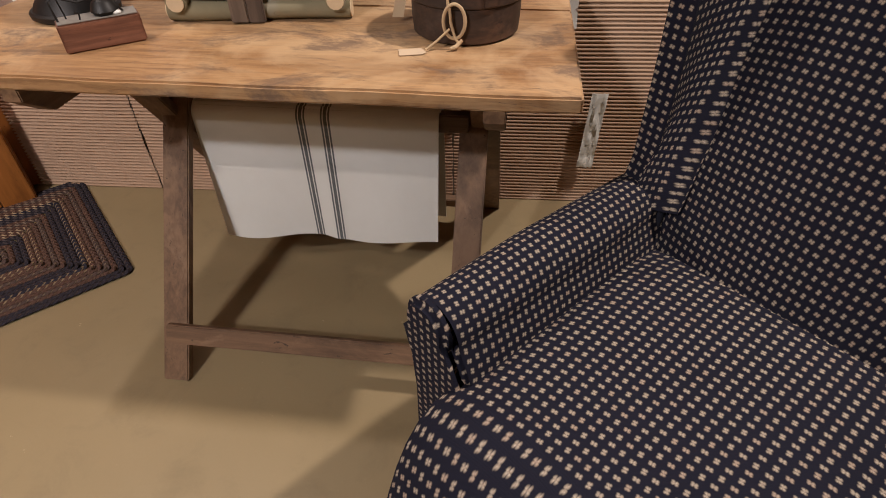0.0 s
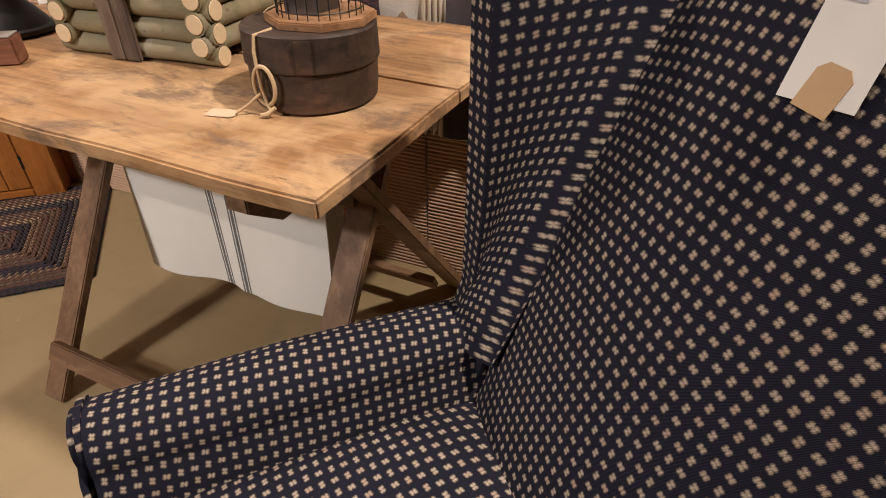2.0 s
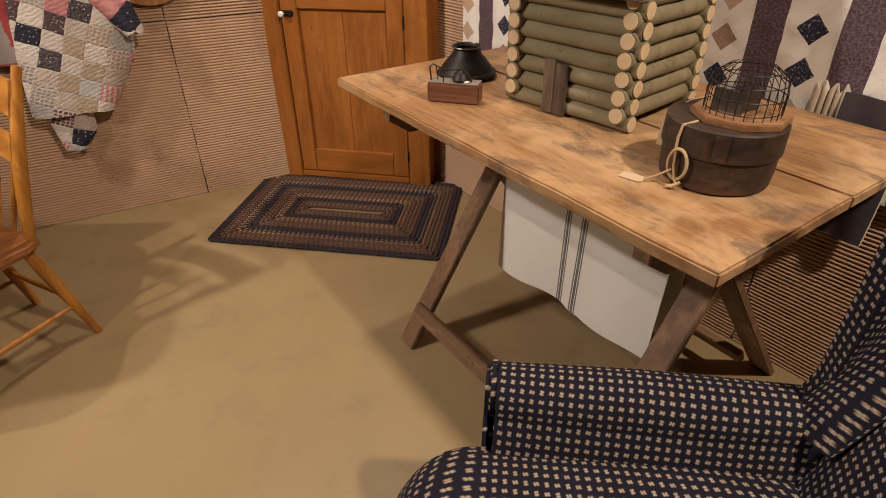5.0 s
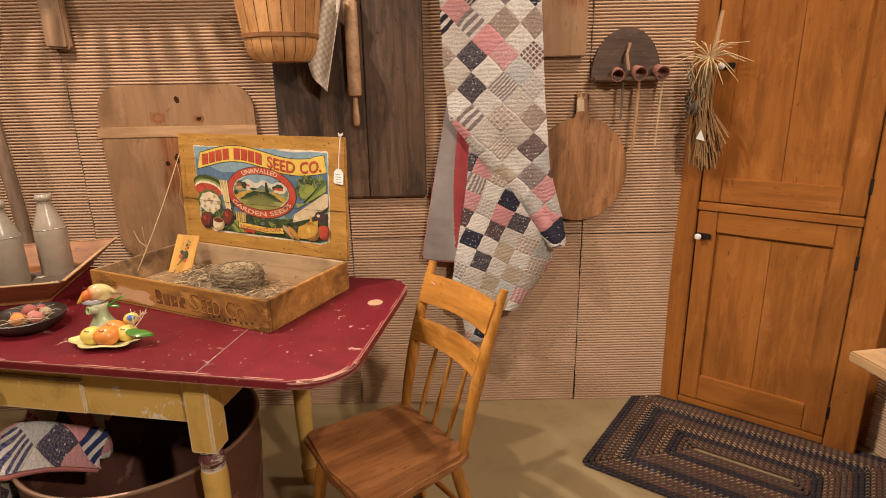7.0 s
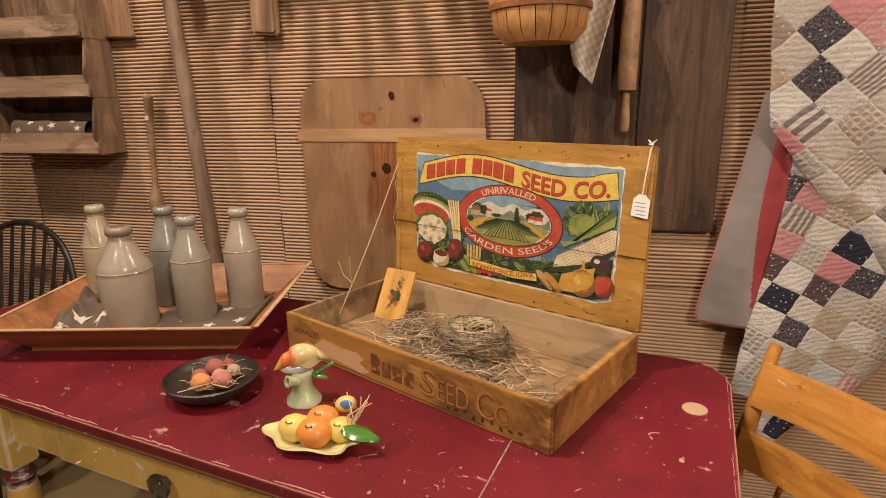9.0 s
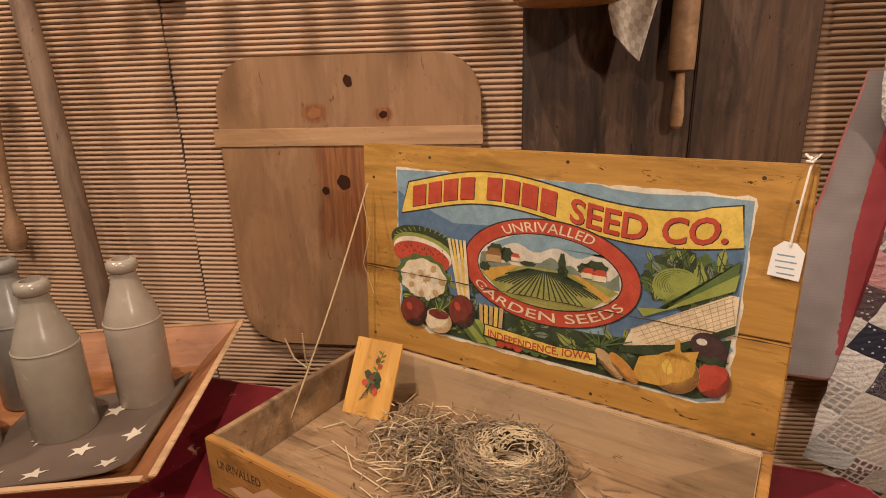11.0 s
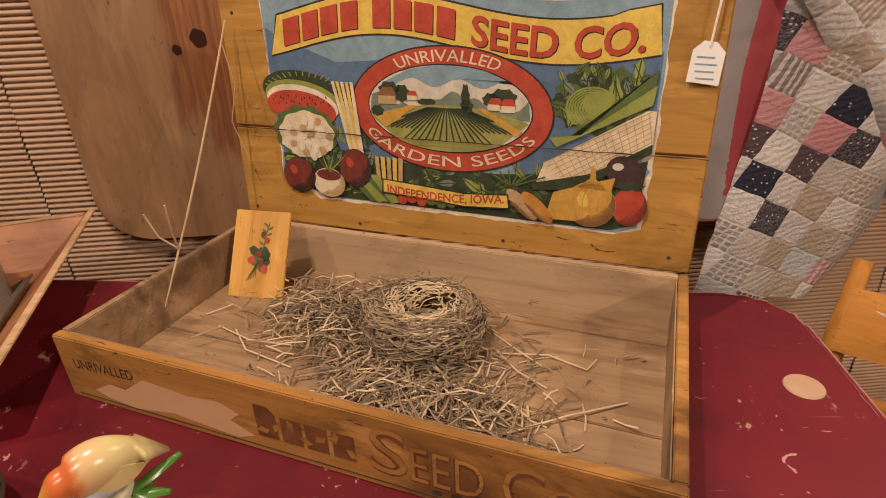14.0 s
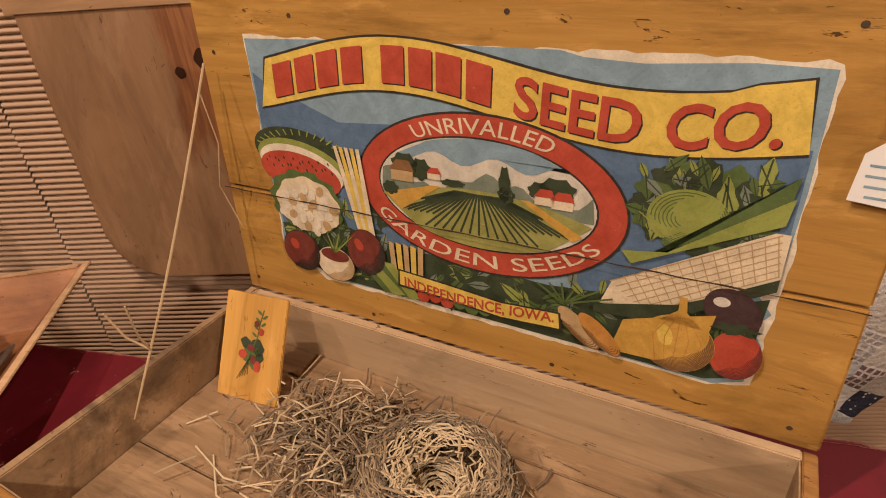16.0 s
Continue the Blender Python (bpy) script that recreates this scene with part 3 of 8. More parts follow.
def build_chair():
    """Wing chair, in its own frame: x across the seat to the table side, y to its front, z up."""
    c = thing("wing_chair", pose(0.245, 1.645, 0, 0, 0, 144.6), "navy upholstered wing chair with small tan sprigs", "armchair")
    W, D = 0.545, 0.565
    lean = 0.41

    def seat(u, v):
        x, y = -0.012 - 0.04 * v * (1 - 2 * u) - (W - 0.01) * u, -0.02 + D * v
        edge = min(u, 1 - u) * W
        front = (1 - v) * D
        rise = 0.050 * (1 - math.exp(-edge / 0.06)) * (1 - math.exp(-(v * D + 0.02) / 0.05))
        roll = -0.11 * max(0, 1 - front / 0.07) ** 2
        return (x, y + 0.02 * ease(1 - front / 0.1), 0.398 + rise + roll)

    part("seat_cushion", stuffed(seat, 36, 44, 0.07), FABRIC, c, sharp=80)
    part("seat_rail", box(W + 0.10, D - 0.02, 0.20, pose(-W / 2, D / 2 - 0.03, 0.235), 0.02), FABRIC, c)

    def seam(h):
        """Where the back meets the wing, h above the seat."""
        return (-0.012 + 0.115 * h if h < 0.4 else 0.034 + 0.03 * (h - 0.4), -0.012 - lean * h)

    def back(u, v):
        h = 0.72 * v
        sx, sy = seam(h)
        x = sx - (W + 2 * sx) * u
        bulge = 0.055 * (math.sin(math.pi * u) ** 0.6) * (1 - 0.4 * v) * ease(v * 6 + 0.2)
        return (x, sy + bulge, 0.395 + h - 0.05 * (2 * u - 1) ** 4 * v)

    part("backrest", stuffed(back, 30, 44, 0.09), FABRIC, c, sharp=80)
    for side in (1, -1):
        x0 = 0.0 if side > 0 else -W

        def arm(u, v, x0=x0, side=side):
            # v: along the arm to its front; u: up the inside, over the roll and down the outside
            y = -0.075 + 0.530 * v
            r = 0.056 + 0.006 * math.sin(math.pi * v)
            mid = 0.060 - 0.012 * max(0, v - 0.55) * 2
            top = 0.588 - r
            inner = -0.030 - 0.020 * v
            if u < 0.25:
                k = u / 0.25
                return (x0 + side * (inner + (mid - r - inner) * k ** 2.2), y, 0.375 + (top - 0.375) * k)
            if u < 0.75:
                a = math.pi * (1 - (u - 0.25) / 0.5 * 1.18)
                return (x0 + side * (mid + r * math.cos(a)), y, top + r * math.sin(a))
            k = (u - 0.75) / 0.25
            a = math.pi * -0.18
            return (x0 + side * (mid + r * math.cos(a) - 0.016 * math.sin(math.pi * k) - 0.010 * k), y, top + r * math.sin(a) - (top + r * math.sin(a) - 0.13) * k)

        body = part("arm", stuffed(arm, 60, 26, 0.0), FABRIC, c, sharp=80)
        # rounded front of the arm: roll above, waist, spreading to the rail
        outline = []
        for k in steps(0, 1, 16):
            a = math.pi * (1.15 - 1.33 * k)
            outline.append((0.055 + 0.049 * math.cos(a), 0.541 + 0.049 * math.sin(a)))
        outline += [(0.088, 0.46), (0.080, 0.38), (0.082, 0.28), (0.092, 0.13), (-0.06, 0.13), (-0.06, 0.36), (-0.045, 0.43), (-0.012, 0.47)]
        bm = slab([(side * x, z) for x, z in (outline if side < 0 else outline[::-1])], -0.012, 0.016, 0.010, None, Matrix.Translation((x0, 0.458, 0)) @ Matrix(((1, 0, 0, 0), (0, 0, 1, 0), (0, 1, 0, 0), (0, 0, 0, 1))), 3)
        layer = bm.loops.layers.uv.verify()
        for f in bm.faces:
            for loop in f.loops:
                p = loop.vert.co
                loop[layer].uv = (p.x + 0.3 * p.y, p.z)
        part("arm_front", bm, FABRIC, body, sharp=60)

        def wing(u, v, x0=x0, side=side):
            # u: from the back's seam forward and out; v: up
            h = 0.135 + 0.60 * v
            sx, sy = seam(h)
            fy = -0.052 + 0.028 * max(0.0, 1 - v * 7)
            if v > 0.82:
                fy = fy - 0.20 * (1 - math.sqrt(max(0.0, 1 - ((v - 0.82) / 0.185) ** 2)))
            fx = 0.088 - 0.008 * math.sin(math.pi * v)
            u = u * 1.2 - 0.2
            y = sy + (fy - sy) * u
            x = sx + (fx - sx) * (max(0.0, u) ** 0.8) + 0.016 * math.sin(math.pi * max(0.0, u)) + 0.03 * min(0.0, u)
            return (x0 + side * x, y, 0.402 + h - 0.012 * u * max(0.0, 1 - v * 8))

        part("wing", stuffed(wing, 18, 44, 0.045 * side), FABRIC, c, sharp=80)
        # dark tube that draws the shade of the crease between back and wing
        line = []
        for h in steps(0.10, 0.72, 24):
            sx, sy = seam(h)
            line.append((x0 + side * (sx + 0.002), sy + 0.015, 0.395 + h))
        part("seam_shade_line", tube(line, 0.0105, 10), SEAM_SHADE, c, "dark line of shade drawn in the seam")
    for x in (0.02, -W - 0.02):
        for y in (0.46, -0.02):
            part("leg", lathe([(0.016, 0), (0.018, 0.03), (0.026, 0.13), (0.026, 0.15)], 14), DARK_LEG, c, "dark wooden leg", pose(x, y, 0))
    # paper tags pinned to the back
    tag = part("paper_sheet", box(0.068, 0.0008, 0.120, pose(-0.222, -0.2285, 1.032, 22, 6, 0), 0), PAPER, c, "white printed paper tag")
    part("price_tag", slab([(-0.016, -0.018), (0.016, -0.018), (0.016, 0.013), (0.009, 0.020), (-0.009, 0.020), (-0.016, 0.013)], 0, 0.0008, 0), plain("kraft_paper", (0.50, 0.33, 0.17), 0.8, vary=0.12, scale=90), tag, "tan card price tag", pose(-0.230, -0.2085, 0.988, 68, 6, 180))
    marks = Art()
    for i in range(5):
        marks.add([(-0.028, 0.04 - 0.007 * i), (0.0 + 0.004 * (i % 3), 0.04 - 0.007 * i), (0.0 + 0.004 * (i % 3), 0.037 - 0.007 * i), (-0.028, 0.037 - 0.007 * i)], PRINT_GREY, 1)
    part("print_lines", marks.bm, marks.mats, tag, "", pose(-0.216, -0.2300, 1.039, 68, 0, 180))
    part("second_tag", box(0.050, 0.0008, 0.08, pose(-0.400, -0.243, 1.062, 22, -8, 0), 0), PAPER, c)
    return c


PRINT_GREY = plain("grey_print", (0.45, 0.46, 0.50), 0.7)
PAPER = plain("white_paper", (0.74, 0.72, 0.66), 0.8, vary=0.05, scale=80)

# ---- red topped farm table ----
RED = worn_paint("chipped_red_paint", (0.118, 0.0055, 0.012), (0.190, 0.010, 0.019), (0.42, 0.23, 0.17), 0.640, 18)
YELLOW = worn_paint("chipped_mustard_paint", (0.58, 0.36, 0.085), (0.68, 0.46, 0.14), (0.70, 0.64, 0.52), 0.615, 9)
MAROON = worn_paint("worn_maroon_paint", (0.10, 0.02, 0.025), (0.14, 0.04, 0.04), (0.45, 0.38, 0.30), 0.55, 30)


def red_local(a, b, z=0.0):
    """A place on the red table: a along its front from the near corner, b back from the front."""
    return Vector((-1.01, 0.20, z)) + a * Vector((-0.177, -0.984, 0)) + b * Vector((-0.984, 0.177, 0))


RED_M = Matrix(((-0.177, 0.984, 0, -1.01), (-0.984, -0.177, 0, 0.20), (0, 0, 1, 0), (0, 0, 0, 1)))


def build_red_table():
    # own frame: x along the front, -y back to the wall
    t = thing("farm_table", RED_M, "farm table with a chipped red top and mustard base", "table")
    bm = slab(round_rect(0.0, -0.715, 1.96, 0.0, [0.09, 0.09, 0.13, 0.13], 9), 0.772, 0.795, 0.006, seg=3)
    part("tabletop", bm, RED, t, "dark red painted top with chipped edges")
    random.seed(6)
    rim = round_rect(0.0, -0.715, 1.96, 0.0, [0.09, 0.09, 0.13, 0.13], 9)
    path = []
    for (xa, ya), (xb, yb) in zip(rim, rim[1:] + rim[:1]):
        n = max(1, int(math.hypot(xb - xa, yb - ya) / 0.012))
        path += [(xa + (xb - xa) * i / n, ya + (yb - ya) * i / n) for i in range(n)]
    wear = bmesh.new()
    for k, ((xa, ya), (xb, yb)) in enumerate(zip(path, path[1:] + path[:1])):
        strength = noise.noise((xa * 9, ya * 9, 2)) + 0.5 * noise.noise((xa * 40, ya * 40, 5))
        if strength < -0.12:
            continue
        d = Vector((xb - xa, yb - ya, 0)).normalized()
        inn = Vector((-d.y, d.x, 0))
        w = 0.003 + 0.006 * max(0, strength) * random.uniform(0.4, 1.2)
        a, b = Vector((xa, ya, 0)), Vector((xb, yb, 0))
        quad = [a - d * 0.001 + inn * 0.0012, b + d * 0.001 + inn * 0.0012, b + d * 0.001 + inn * (0.0045 + w), a - d * 0.001 + inn * (0.0045 + w * random.uniform(0.6, 1.2))]
        heights = (0.7915, 0.7915, 0.7954, 0.7954)
        wear.faces.new([wear.verts.new((q.x, q.y, z + 0.0004)) for q, z in zip(quad, heights)])
    tagged(part("worn_edge", wear, plain("rubbed_pale_edge", (0.42, 0.22, 0.155), 0.7, vary=0.35, scale=70), t, "edge rubbed through to pale wood"), kind="stuff")
    part("leaf_seam", box(0.0025, 0.70, 0.0012, pose(0.36, -0.357, 0.7952), 0), MAROON, t)
    for y in (-0.08, -0.64):
        part("apron", box(1.07, 0.022, 0.155, pose(0.98, y, 0.6935), 0.002), YELLOW, t)
    for x in (0.405, 1.555):
        part("apron", box(0.022, 0.49, 0.155, pose(x, -0.36, 0.6935), 0.002), YELLOW, t)
    drawer = part("drawer", box(0.600, 0.012, 0.098, pose(1.030, -0.066, 0.668), 0.004), YELLOW, t, "mustard drawer front")
    part("drawer_knob", lathe([(0.013, 0), (0.012, 0.008), (0.025, 0.012), (0.0275, 0.017), (0.026, 0.022), (0.021, 0.0235), (0.019, 0.0215), (0.011, 0.0225), (0.009, 0.0205), (0, 0.021)], 28), plain("dark_pressed_metal", (0.13, 0.115, 0.10), 0.28, 0.7, scale=50), drawer, "dark pressed metal knob", pose(1.000, -0.060, 0.662, -90))
    for x in (0.405, 1.555):
        for y in (-0.085, -0.635):
            leg = part("leg", box(0.068, 0.068, 0.235, pose(x, y, 0.655), 0.005), YELLOW, t)
            part("collar", lathe([(0.034, 0), (0.031, -0.004), (0.021, -0.012), (0.030, -0.022), (0.034, -0.034), (0.030, -0.046), (0.024, -0.052), (0.030, -0.058)], 22), MAROON, leg, "dark ring on the leg", pose(x, y, 0.5385))
            part("turning", lathe([(0.031, 0.480), (0.034, 0.46), (0.030, 0.30), (0.025, 0.13), (0.022, 0.085), (0.028, 0.075), (0.026, 0.05), (0.018, 0.0)], 22), YELLOW, leg, "", pose(x, y, 0))
    return t


build_red_table()

# ---- plank chair ----
CHAIR_WOOD = wood("honey_maple", (0.29, 0.110, 0.015), (0.50, 0.220, 0.038), "z", 10, 0.38)
CHAIR_WOOD_X = wood("honey_maple_level", (0.30, 0.115, 0.016), (0.52, 0.228, 0.040), "x", 10, 0.38)
SEAT_WOOD = wood("worn_brown_seat", (0.19, 0.068, 0.020), (0.37, 0.155, 0.05), "y", 9, 0.42)

def build_plank_chair():
    # x across the seat, y to its front; the middle of the seat is the origin
    mid = Vector((-1.355, 0.265, 0))
    front = (Vector((-1.26, 0.115, 0)) - Vector((-1.475, 0.415, 0))).normalized()
    side = Vector((front.y, -front.x, 0))
    m = Matrix((( side.x, front.x, 0, mid.x), (side.y, front.y, 0, mid.y), (0, 0, 1, 0), (0, 0, 0, 1)))
    c = thing("plank_chair", m, "honey coloured wooden plank-seat chair with a slatted back", "chair")

    def outline():
        pts = []
        for x, y in ((-0.165, -0.165), (0.165, -0.165), (0.185, -0.12), (0.19, 0.02), (0.215, 0.17), (0.195, 0.195), (0.0, 0.205), (-0.195, 0.195), (-0.215, 0.17), (-0.19, 0.02), (-0.185, -0.12)):
            pts.append((x, y))
        return pts

    bm = slab(outline(), 0.366, 0.408, 0.012, seg=3)
    part("seat", bm, SEAT_WOOD, c, "worn brown plank seat")
    feet = {}
    for x, y, dx, dy in ((-0.15, 0.15, -0.045, 0.045), (0.15, 0.15, 0.045, 0.045), (-0.13, -0.13, -0.04, -0.085), (0.13, -0.13, 0.04, -0.085)):
        pts = [Vector((x + dx * k, y + dy * k, 0.371 * (1 - k))) for k in steps(0, 1, 8)]
        part("leg", tube(pts, [0.015, 0.018, 0.0195, 0.019, 0.0175, 0.016, 0.0145, 0.013, 0.0125], 12), CHAIR_WOOD, c)
        feet[(x > 0, y > 0)] = (Vector((x, y, 0.371)), Vector((x + dx, y + dy, 0)))

    def at(key, z):
        a, b = feet[key]
        return a + (b - a) * (1 - z / 0.371)

    for k1, k2, z in (((False, True), (True, True), 0.19), ((False, False), (True, False), 0.17), ((False, True), (False, False), 0.13), ((True, True), (True, False), 0.13)):
        a, b = at(k1, z), at(k2, z)
        part("stretcher", tube([a, a.lerp(b, 0.3), a.lerp(b, 0.5), a.lerp(b, 0.7), b], [0.007, 0.009, 0.010, 0.009, 0.007], 10), CHAIR_WOOD_X, c)
    posts = []
    for x in (-0.155, 0.155):
        pts = [Vector((x * (1 + 0.12 * k), -0.145 - 0.13 * k * (0.7 + 0.4 * k), 0.385 + 0.49 * k)) for k in steps(0, 1, 10)]
        part("back_post", tube(pts, [0.013 + 0.006 * math.sin(math.pi * min(1, k * 1.1)) for k in steps(0, 1, 10)], 12), CHAIR_WOOD, c)
        posts.append(pts)

    def post(s, z):
        pts = posts[s]
        k = (z - 0.385) / 0.49 * 10
        i = max(0, min(9, int(k)))
        return pts[i].lerp(pts[i + 1], k - i)

    for z0, z1, name in ((0.750, 0.840, "crest_rail"), (0.628, 0.702, "back_slat")):
        def slat(u, v, z0=z0, z1=z1):
            z = z0 + (z1 - z0) * v + (0.003 if z0 > 0.7 else 0.005) * math.sin(math.pi * u) * (1 - v)
            p = post(0, z0 + (z1 - z0) * v).lerp(post(1, z0 + (z1 - z0) * v), u)
            return (p.x, p.y - 0.022 * math.sin(math.pi * u) + 0.008, z)
        part(name, sheet(slat, 16, 4, 0.013), CHAIR_WOOD_X, c)
    for k in (-1, 0, 1):
        a, b = Vector((0.075 * k, -0.150, 0.400)), Vector((0.08 * k, -0.235, 0.635))
        part("spindle", tube([a, a.lerp(b, 0.3), a.lerp(b, 0.7), b], [0.0055, 0.008, 0.007, 0.005], 10), CHAIR_WOOD, c)
    z = 0.812
    p = post(1, z)
    part("price_sticker", box(0.022, 0.0006, 0.020, pose(p.x - 0.045, p.y + 0.009, z, -20, 0, -6), 0), PAPER, c, "small white price sticker")


build_plank_chair()

# ---- braided rug ----
def braid_material(k, a, b):
    s = Nodes("braid_%s" % "abcdefg"[k], 0.95, 0, 0.1)
    uv = s.coords("UV")
    xyz = s.n("ShaderNodeSeparateXYZ", Vector=uv)
    chev = s.math("FRACT", s.math("ADD", s.math("MULTIPLY", xyz.outputs[0], 46.0), s.math("MULTIPLY", s.math("ABSOLUTE", s.math("SUBTRACT", xyz.outputs[1], 0.5)), 1.3)))
    hit = s.ramp(chev, [(0.34, (0, 0, 0)), (0.40, (1, 1, 1)), (0.62, (1, 1, 1)), (0.68, (0, 0, 0))])
    fuzz = s.noise(s.coords("Object"), 220, 4, 0.7)
    base = s.mix(hit, a, b)
    base = s.mix(s.math("MULTIPLY", fuzz, 0.5), base, tuple(c * 0.5 for c in a))
    s.bump(s.math("ADD", s.math("SINE", s.math("MULTIPLY", chev, 6.28)), fuzz), 0.7, 0.004)
    return s.done(base)


def build_rug():
    corners = [Vector((-1.772, 0.948, 0)), Vector((-1.168, 1.766, 0))]
    ux = (corners[1] - corners[0]).normalized()
    m = Matrix(((ux.x, -ux.y, 0, 0), (ux.y, ux.x, 0, 0), (0, 0, 1, 0), (0, 0, 0, 1)))
    mid = (corners[0] + corners[1]) / 2 + Vector((-ux.y, ux.x, 0)) * 0.345
    m.translation = mid
    r = thing("braided_rug", m, "rectangular braided rug in navy, brown and tan", "rug")
    mats = [braid_material(0, (0.034, 0.028, 0.034), (0.085, 0.065, 0.060)), braid_material(1, (0.095, 0.052, 0.038), (0.19, 0.115, 0.075)),
            braid_material(2, (0.10, 0.055, 0.040), (0.46, 0.33, 0.19)), braid_material(3, (0.030, 0.026, 0.034), (0.36, 0.26, 0.16)),
            braid_material(4, (0.085, 0.055, 0.045), (0.25, 0.18, 0.12))]
    order = (0, 0, 1, 4, 1, 2, 3, 0, 0, 1, 4, 1, 2, 2, 0, 0, 1, 4, 1, 1)
    hx, hy, w = 0.508, 0.345, 0.0175
    for k, which in enumerate(order):
        a, b = hx - w * (k + 0.5), hy - w * (k + 0.5)
        if b < 0.004:
            break
        bm = bmesh.new()
        layer = bm.loops.layers.uv.verify()
        path = []
        rr = 0.02
        for x, y in round_rect(-a, -b, a, b, min(rr, b * 0.9), 4):
            path.append(Vector((x, y, 0)))
        fine = []
        for p, q in zip(path, path[1:] + path[:1]):
            n = max(1, int((q - p).length / 0.05))
            fine += [p.lerp(q, i / n) for i in range(n)]
        n = len(fine)
        run, rings = 0.0, []
        for i, p in enumerate(fine + fine[:1]):
            i0, i1 = fine[(i - 1) % n], fine[(i + 1) % n]
            d = (i1 - i0).normalized()
            out = Vector((d.y, -d.x, 0))
            if i:
                run += (p - fine[i - 1]).length
            wav = 0.002 * noise.noise((p.x * 6, p.y * 6, 1.0))
            rings.append((run, [bm.verts.new(p + out * (w * 0.52 * math.cos(t)) + Vector((0, 0, 0.0055 + 0.0055 * math.sin(t) + wav * 0.5 + 0.001))) for t in [math.pi * (j / 5) for j in range(6)]]))
        for (s0, r0), (s1, r1) in zip(rings, rings[1:]):
            for j in range(5):
                f = bm.faces.new((r0[j], r0[j + 1], r1[j + 1], r1[j]))
                for loop, (ss, jj) in zip(f.loops, ((s0, j), (s0, j + 1), (s1, j + 1), (s1, j))):
                    loop[layer].uv = (ss, jj / 5)
        part("braid", bm, mats[which], r, "", None, 80)


build_rug()

# ---- flat printed art ----
class Art:
    """Flat printed shapes on a sheet: polygons of (x, y) in thin layers, each with its own ink."""

    def __init__(self):
        self.bm, self.mats = bmesh.new(), []

    def ink(self, material):
        if material not in self.mats:
            self.mats.append(material)
        return self.mats.index(material)

    def add(self, pts, material, layer):
        f = self.bm.faces.new([self.bm.verts.new((x, y, 0.00022 * layer)) for x, y in pts])
        if f.normal.z < 0 or sum(a[0] * b[1] - b[0] * a[1] for a, b in zip(pts, pts[1:] + pts[:1])) < 0:
            f.normal_flip()
        f.material_index = self.ink(material)

    def oval(self, x, y, rx, ry, material, layer, turn=0.0, n=36, wave=0.0, waves=9):
        pts = []
        for i in range(n):
            t = 2 * math.pi * i / n
            k = 1 + wave * math.sin(waves * t)
            a, b = rx * k * math.cos(t), ry * k * math.sin(t)
            pts.append((x + a * math.cos(turn) - b * math.sin(turn), y + a * math.sin(turn) + b * math.cos(turn)))
        self.add(pts, material, layer)

    def line(self, pts, width, material, layer):
        for (x0, y0), (x1, y1) in zip(pts, pts[1:]):
            d = math.hypot(x1 - x0, y1 - y0) or 1
            nx, ny = -(y1 - y0) / d * width / 2, (x1 - x0) / d * width / 2
            self.add([(x0 - nx, y0 - ny), (x1 - nx, y1 - ny), (x1 + nx, y1 + ny), (x0 + nx, y0 + ny)], material, layer)

    def shade(self, x, y, rx, ry, material, layer, turn=0.0, lines=9, a0=-125, a1=35):
        """Engraver's strokes round one side of a shape."""
        for i in range(lines):
            k = 0.97 - 0.52 * i / lines
            cut = 0.6 * i
            pts = []
            for t in steps(radians(a0 + 4 * cut), radians(a1 - 9 * cut), 9):
                a, b = rx * k * math.cos(t), ry * k * math.sin(t)
                pts.append((x + a * math.cos(turn) - b * math.sin(turn), y + a * math.sin(turn) + b * math.cos(turn)))
            self.line(pts, 0.0011 * (1.3 - i / lines), material, layer)

    def leaves(self, count, box_, size, inks, layer, seed):
        """A scatter of small pointed leaves with a mid vein."""
        rng = random.Random(seed)
        x0, y0, x1, y1 = box_
        for i in range(count):
            x, y, t, s = rng.uniform(x0, x1), rng.uniform(y0, y1), rng.uniform(0, 6.28), size * rng.uniform(0.6, 1.3)
            c, n = math.cos(t), math.sin(t)
            pts = [(x + s * (a * c - b * n), y + s * (a * n + b * c)) for a, b in ((-1, 0), (-0.4, -0.36), (0.3, -0.3), (1, 0), (0.3, 0.3), (-0.4, 0.36))]
            self.add(pts, inks[i % len(inks)], layer + (i % 5) * 0.18)
            self.line([(x - s * c * 0.9, y - s * n * 0.9), (x + s * c * 0.9, y + s * n * 0.9)], s * 0.09, INK["dark_green"], layer + 0.95)

    def words(self, text, place, material, layer, bold=0.0):
        """place(x, y): where a point of the text goes, x and y from 0 to 1 over its width and its capitals' height."""
        curve = bpy.data.curves.new("lettering", "FONT")
        curve.body, curve.offset, curve.resolution_u = text, bold, 3
        ob = new("lettering", curve)
        bpy.context.view_layer.update()
        me = bpy.data.meshes.new_from_object(ob.evaluated_get(bpy.context.evaluated_depsgraph_get()))
        bpy.data.objects.remove(ob)
        xs, ys = [v.co.x for v in me.vertices], [v.co.y for v in me.vertices]
        x0, x1, y1 = min(xs), max(xs), max(ys)
        made = []
        for v in me.vertices:
            a, b = place((v.co.x - x0) / (x1 - x0), v.co.y / y1)
            made.append(self.bm.verts.new((a, b, 0.00022 * layer)))
        which = self.ink(material)
        for p in me.polygons:
            f = self.bm.faces.new([made[i] for i in p.vertices])
            f.material_index = which
        bpy.data.meshes.remove(me)

    def blocks(self, count, place, material, layer):
        """Plain letter-sized shapes in a row."""
        for i in range(count):
            a, b = (i + 0.05 + 0.03 * (i % 2)) / count, (i + 0.90) / count
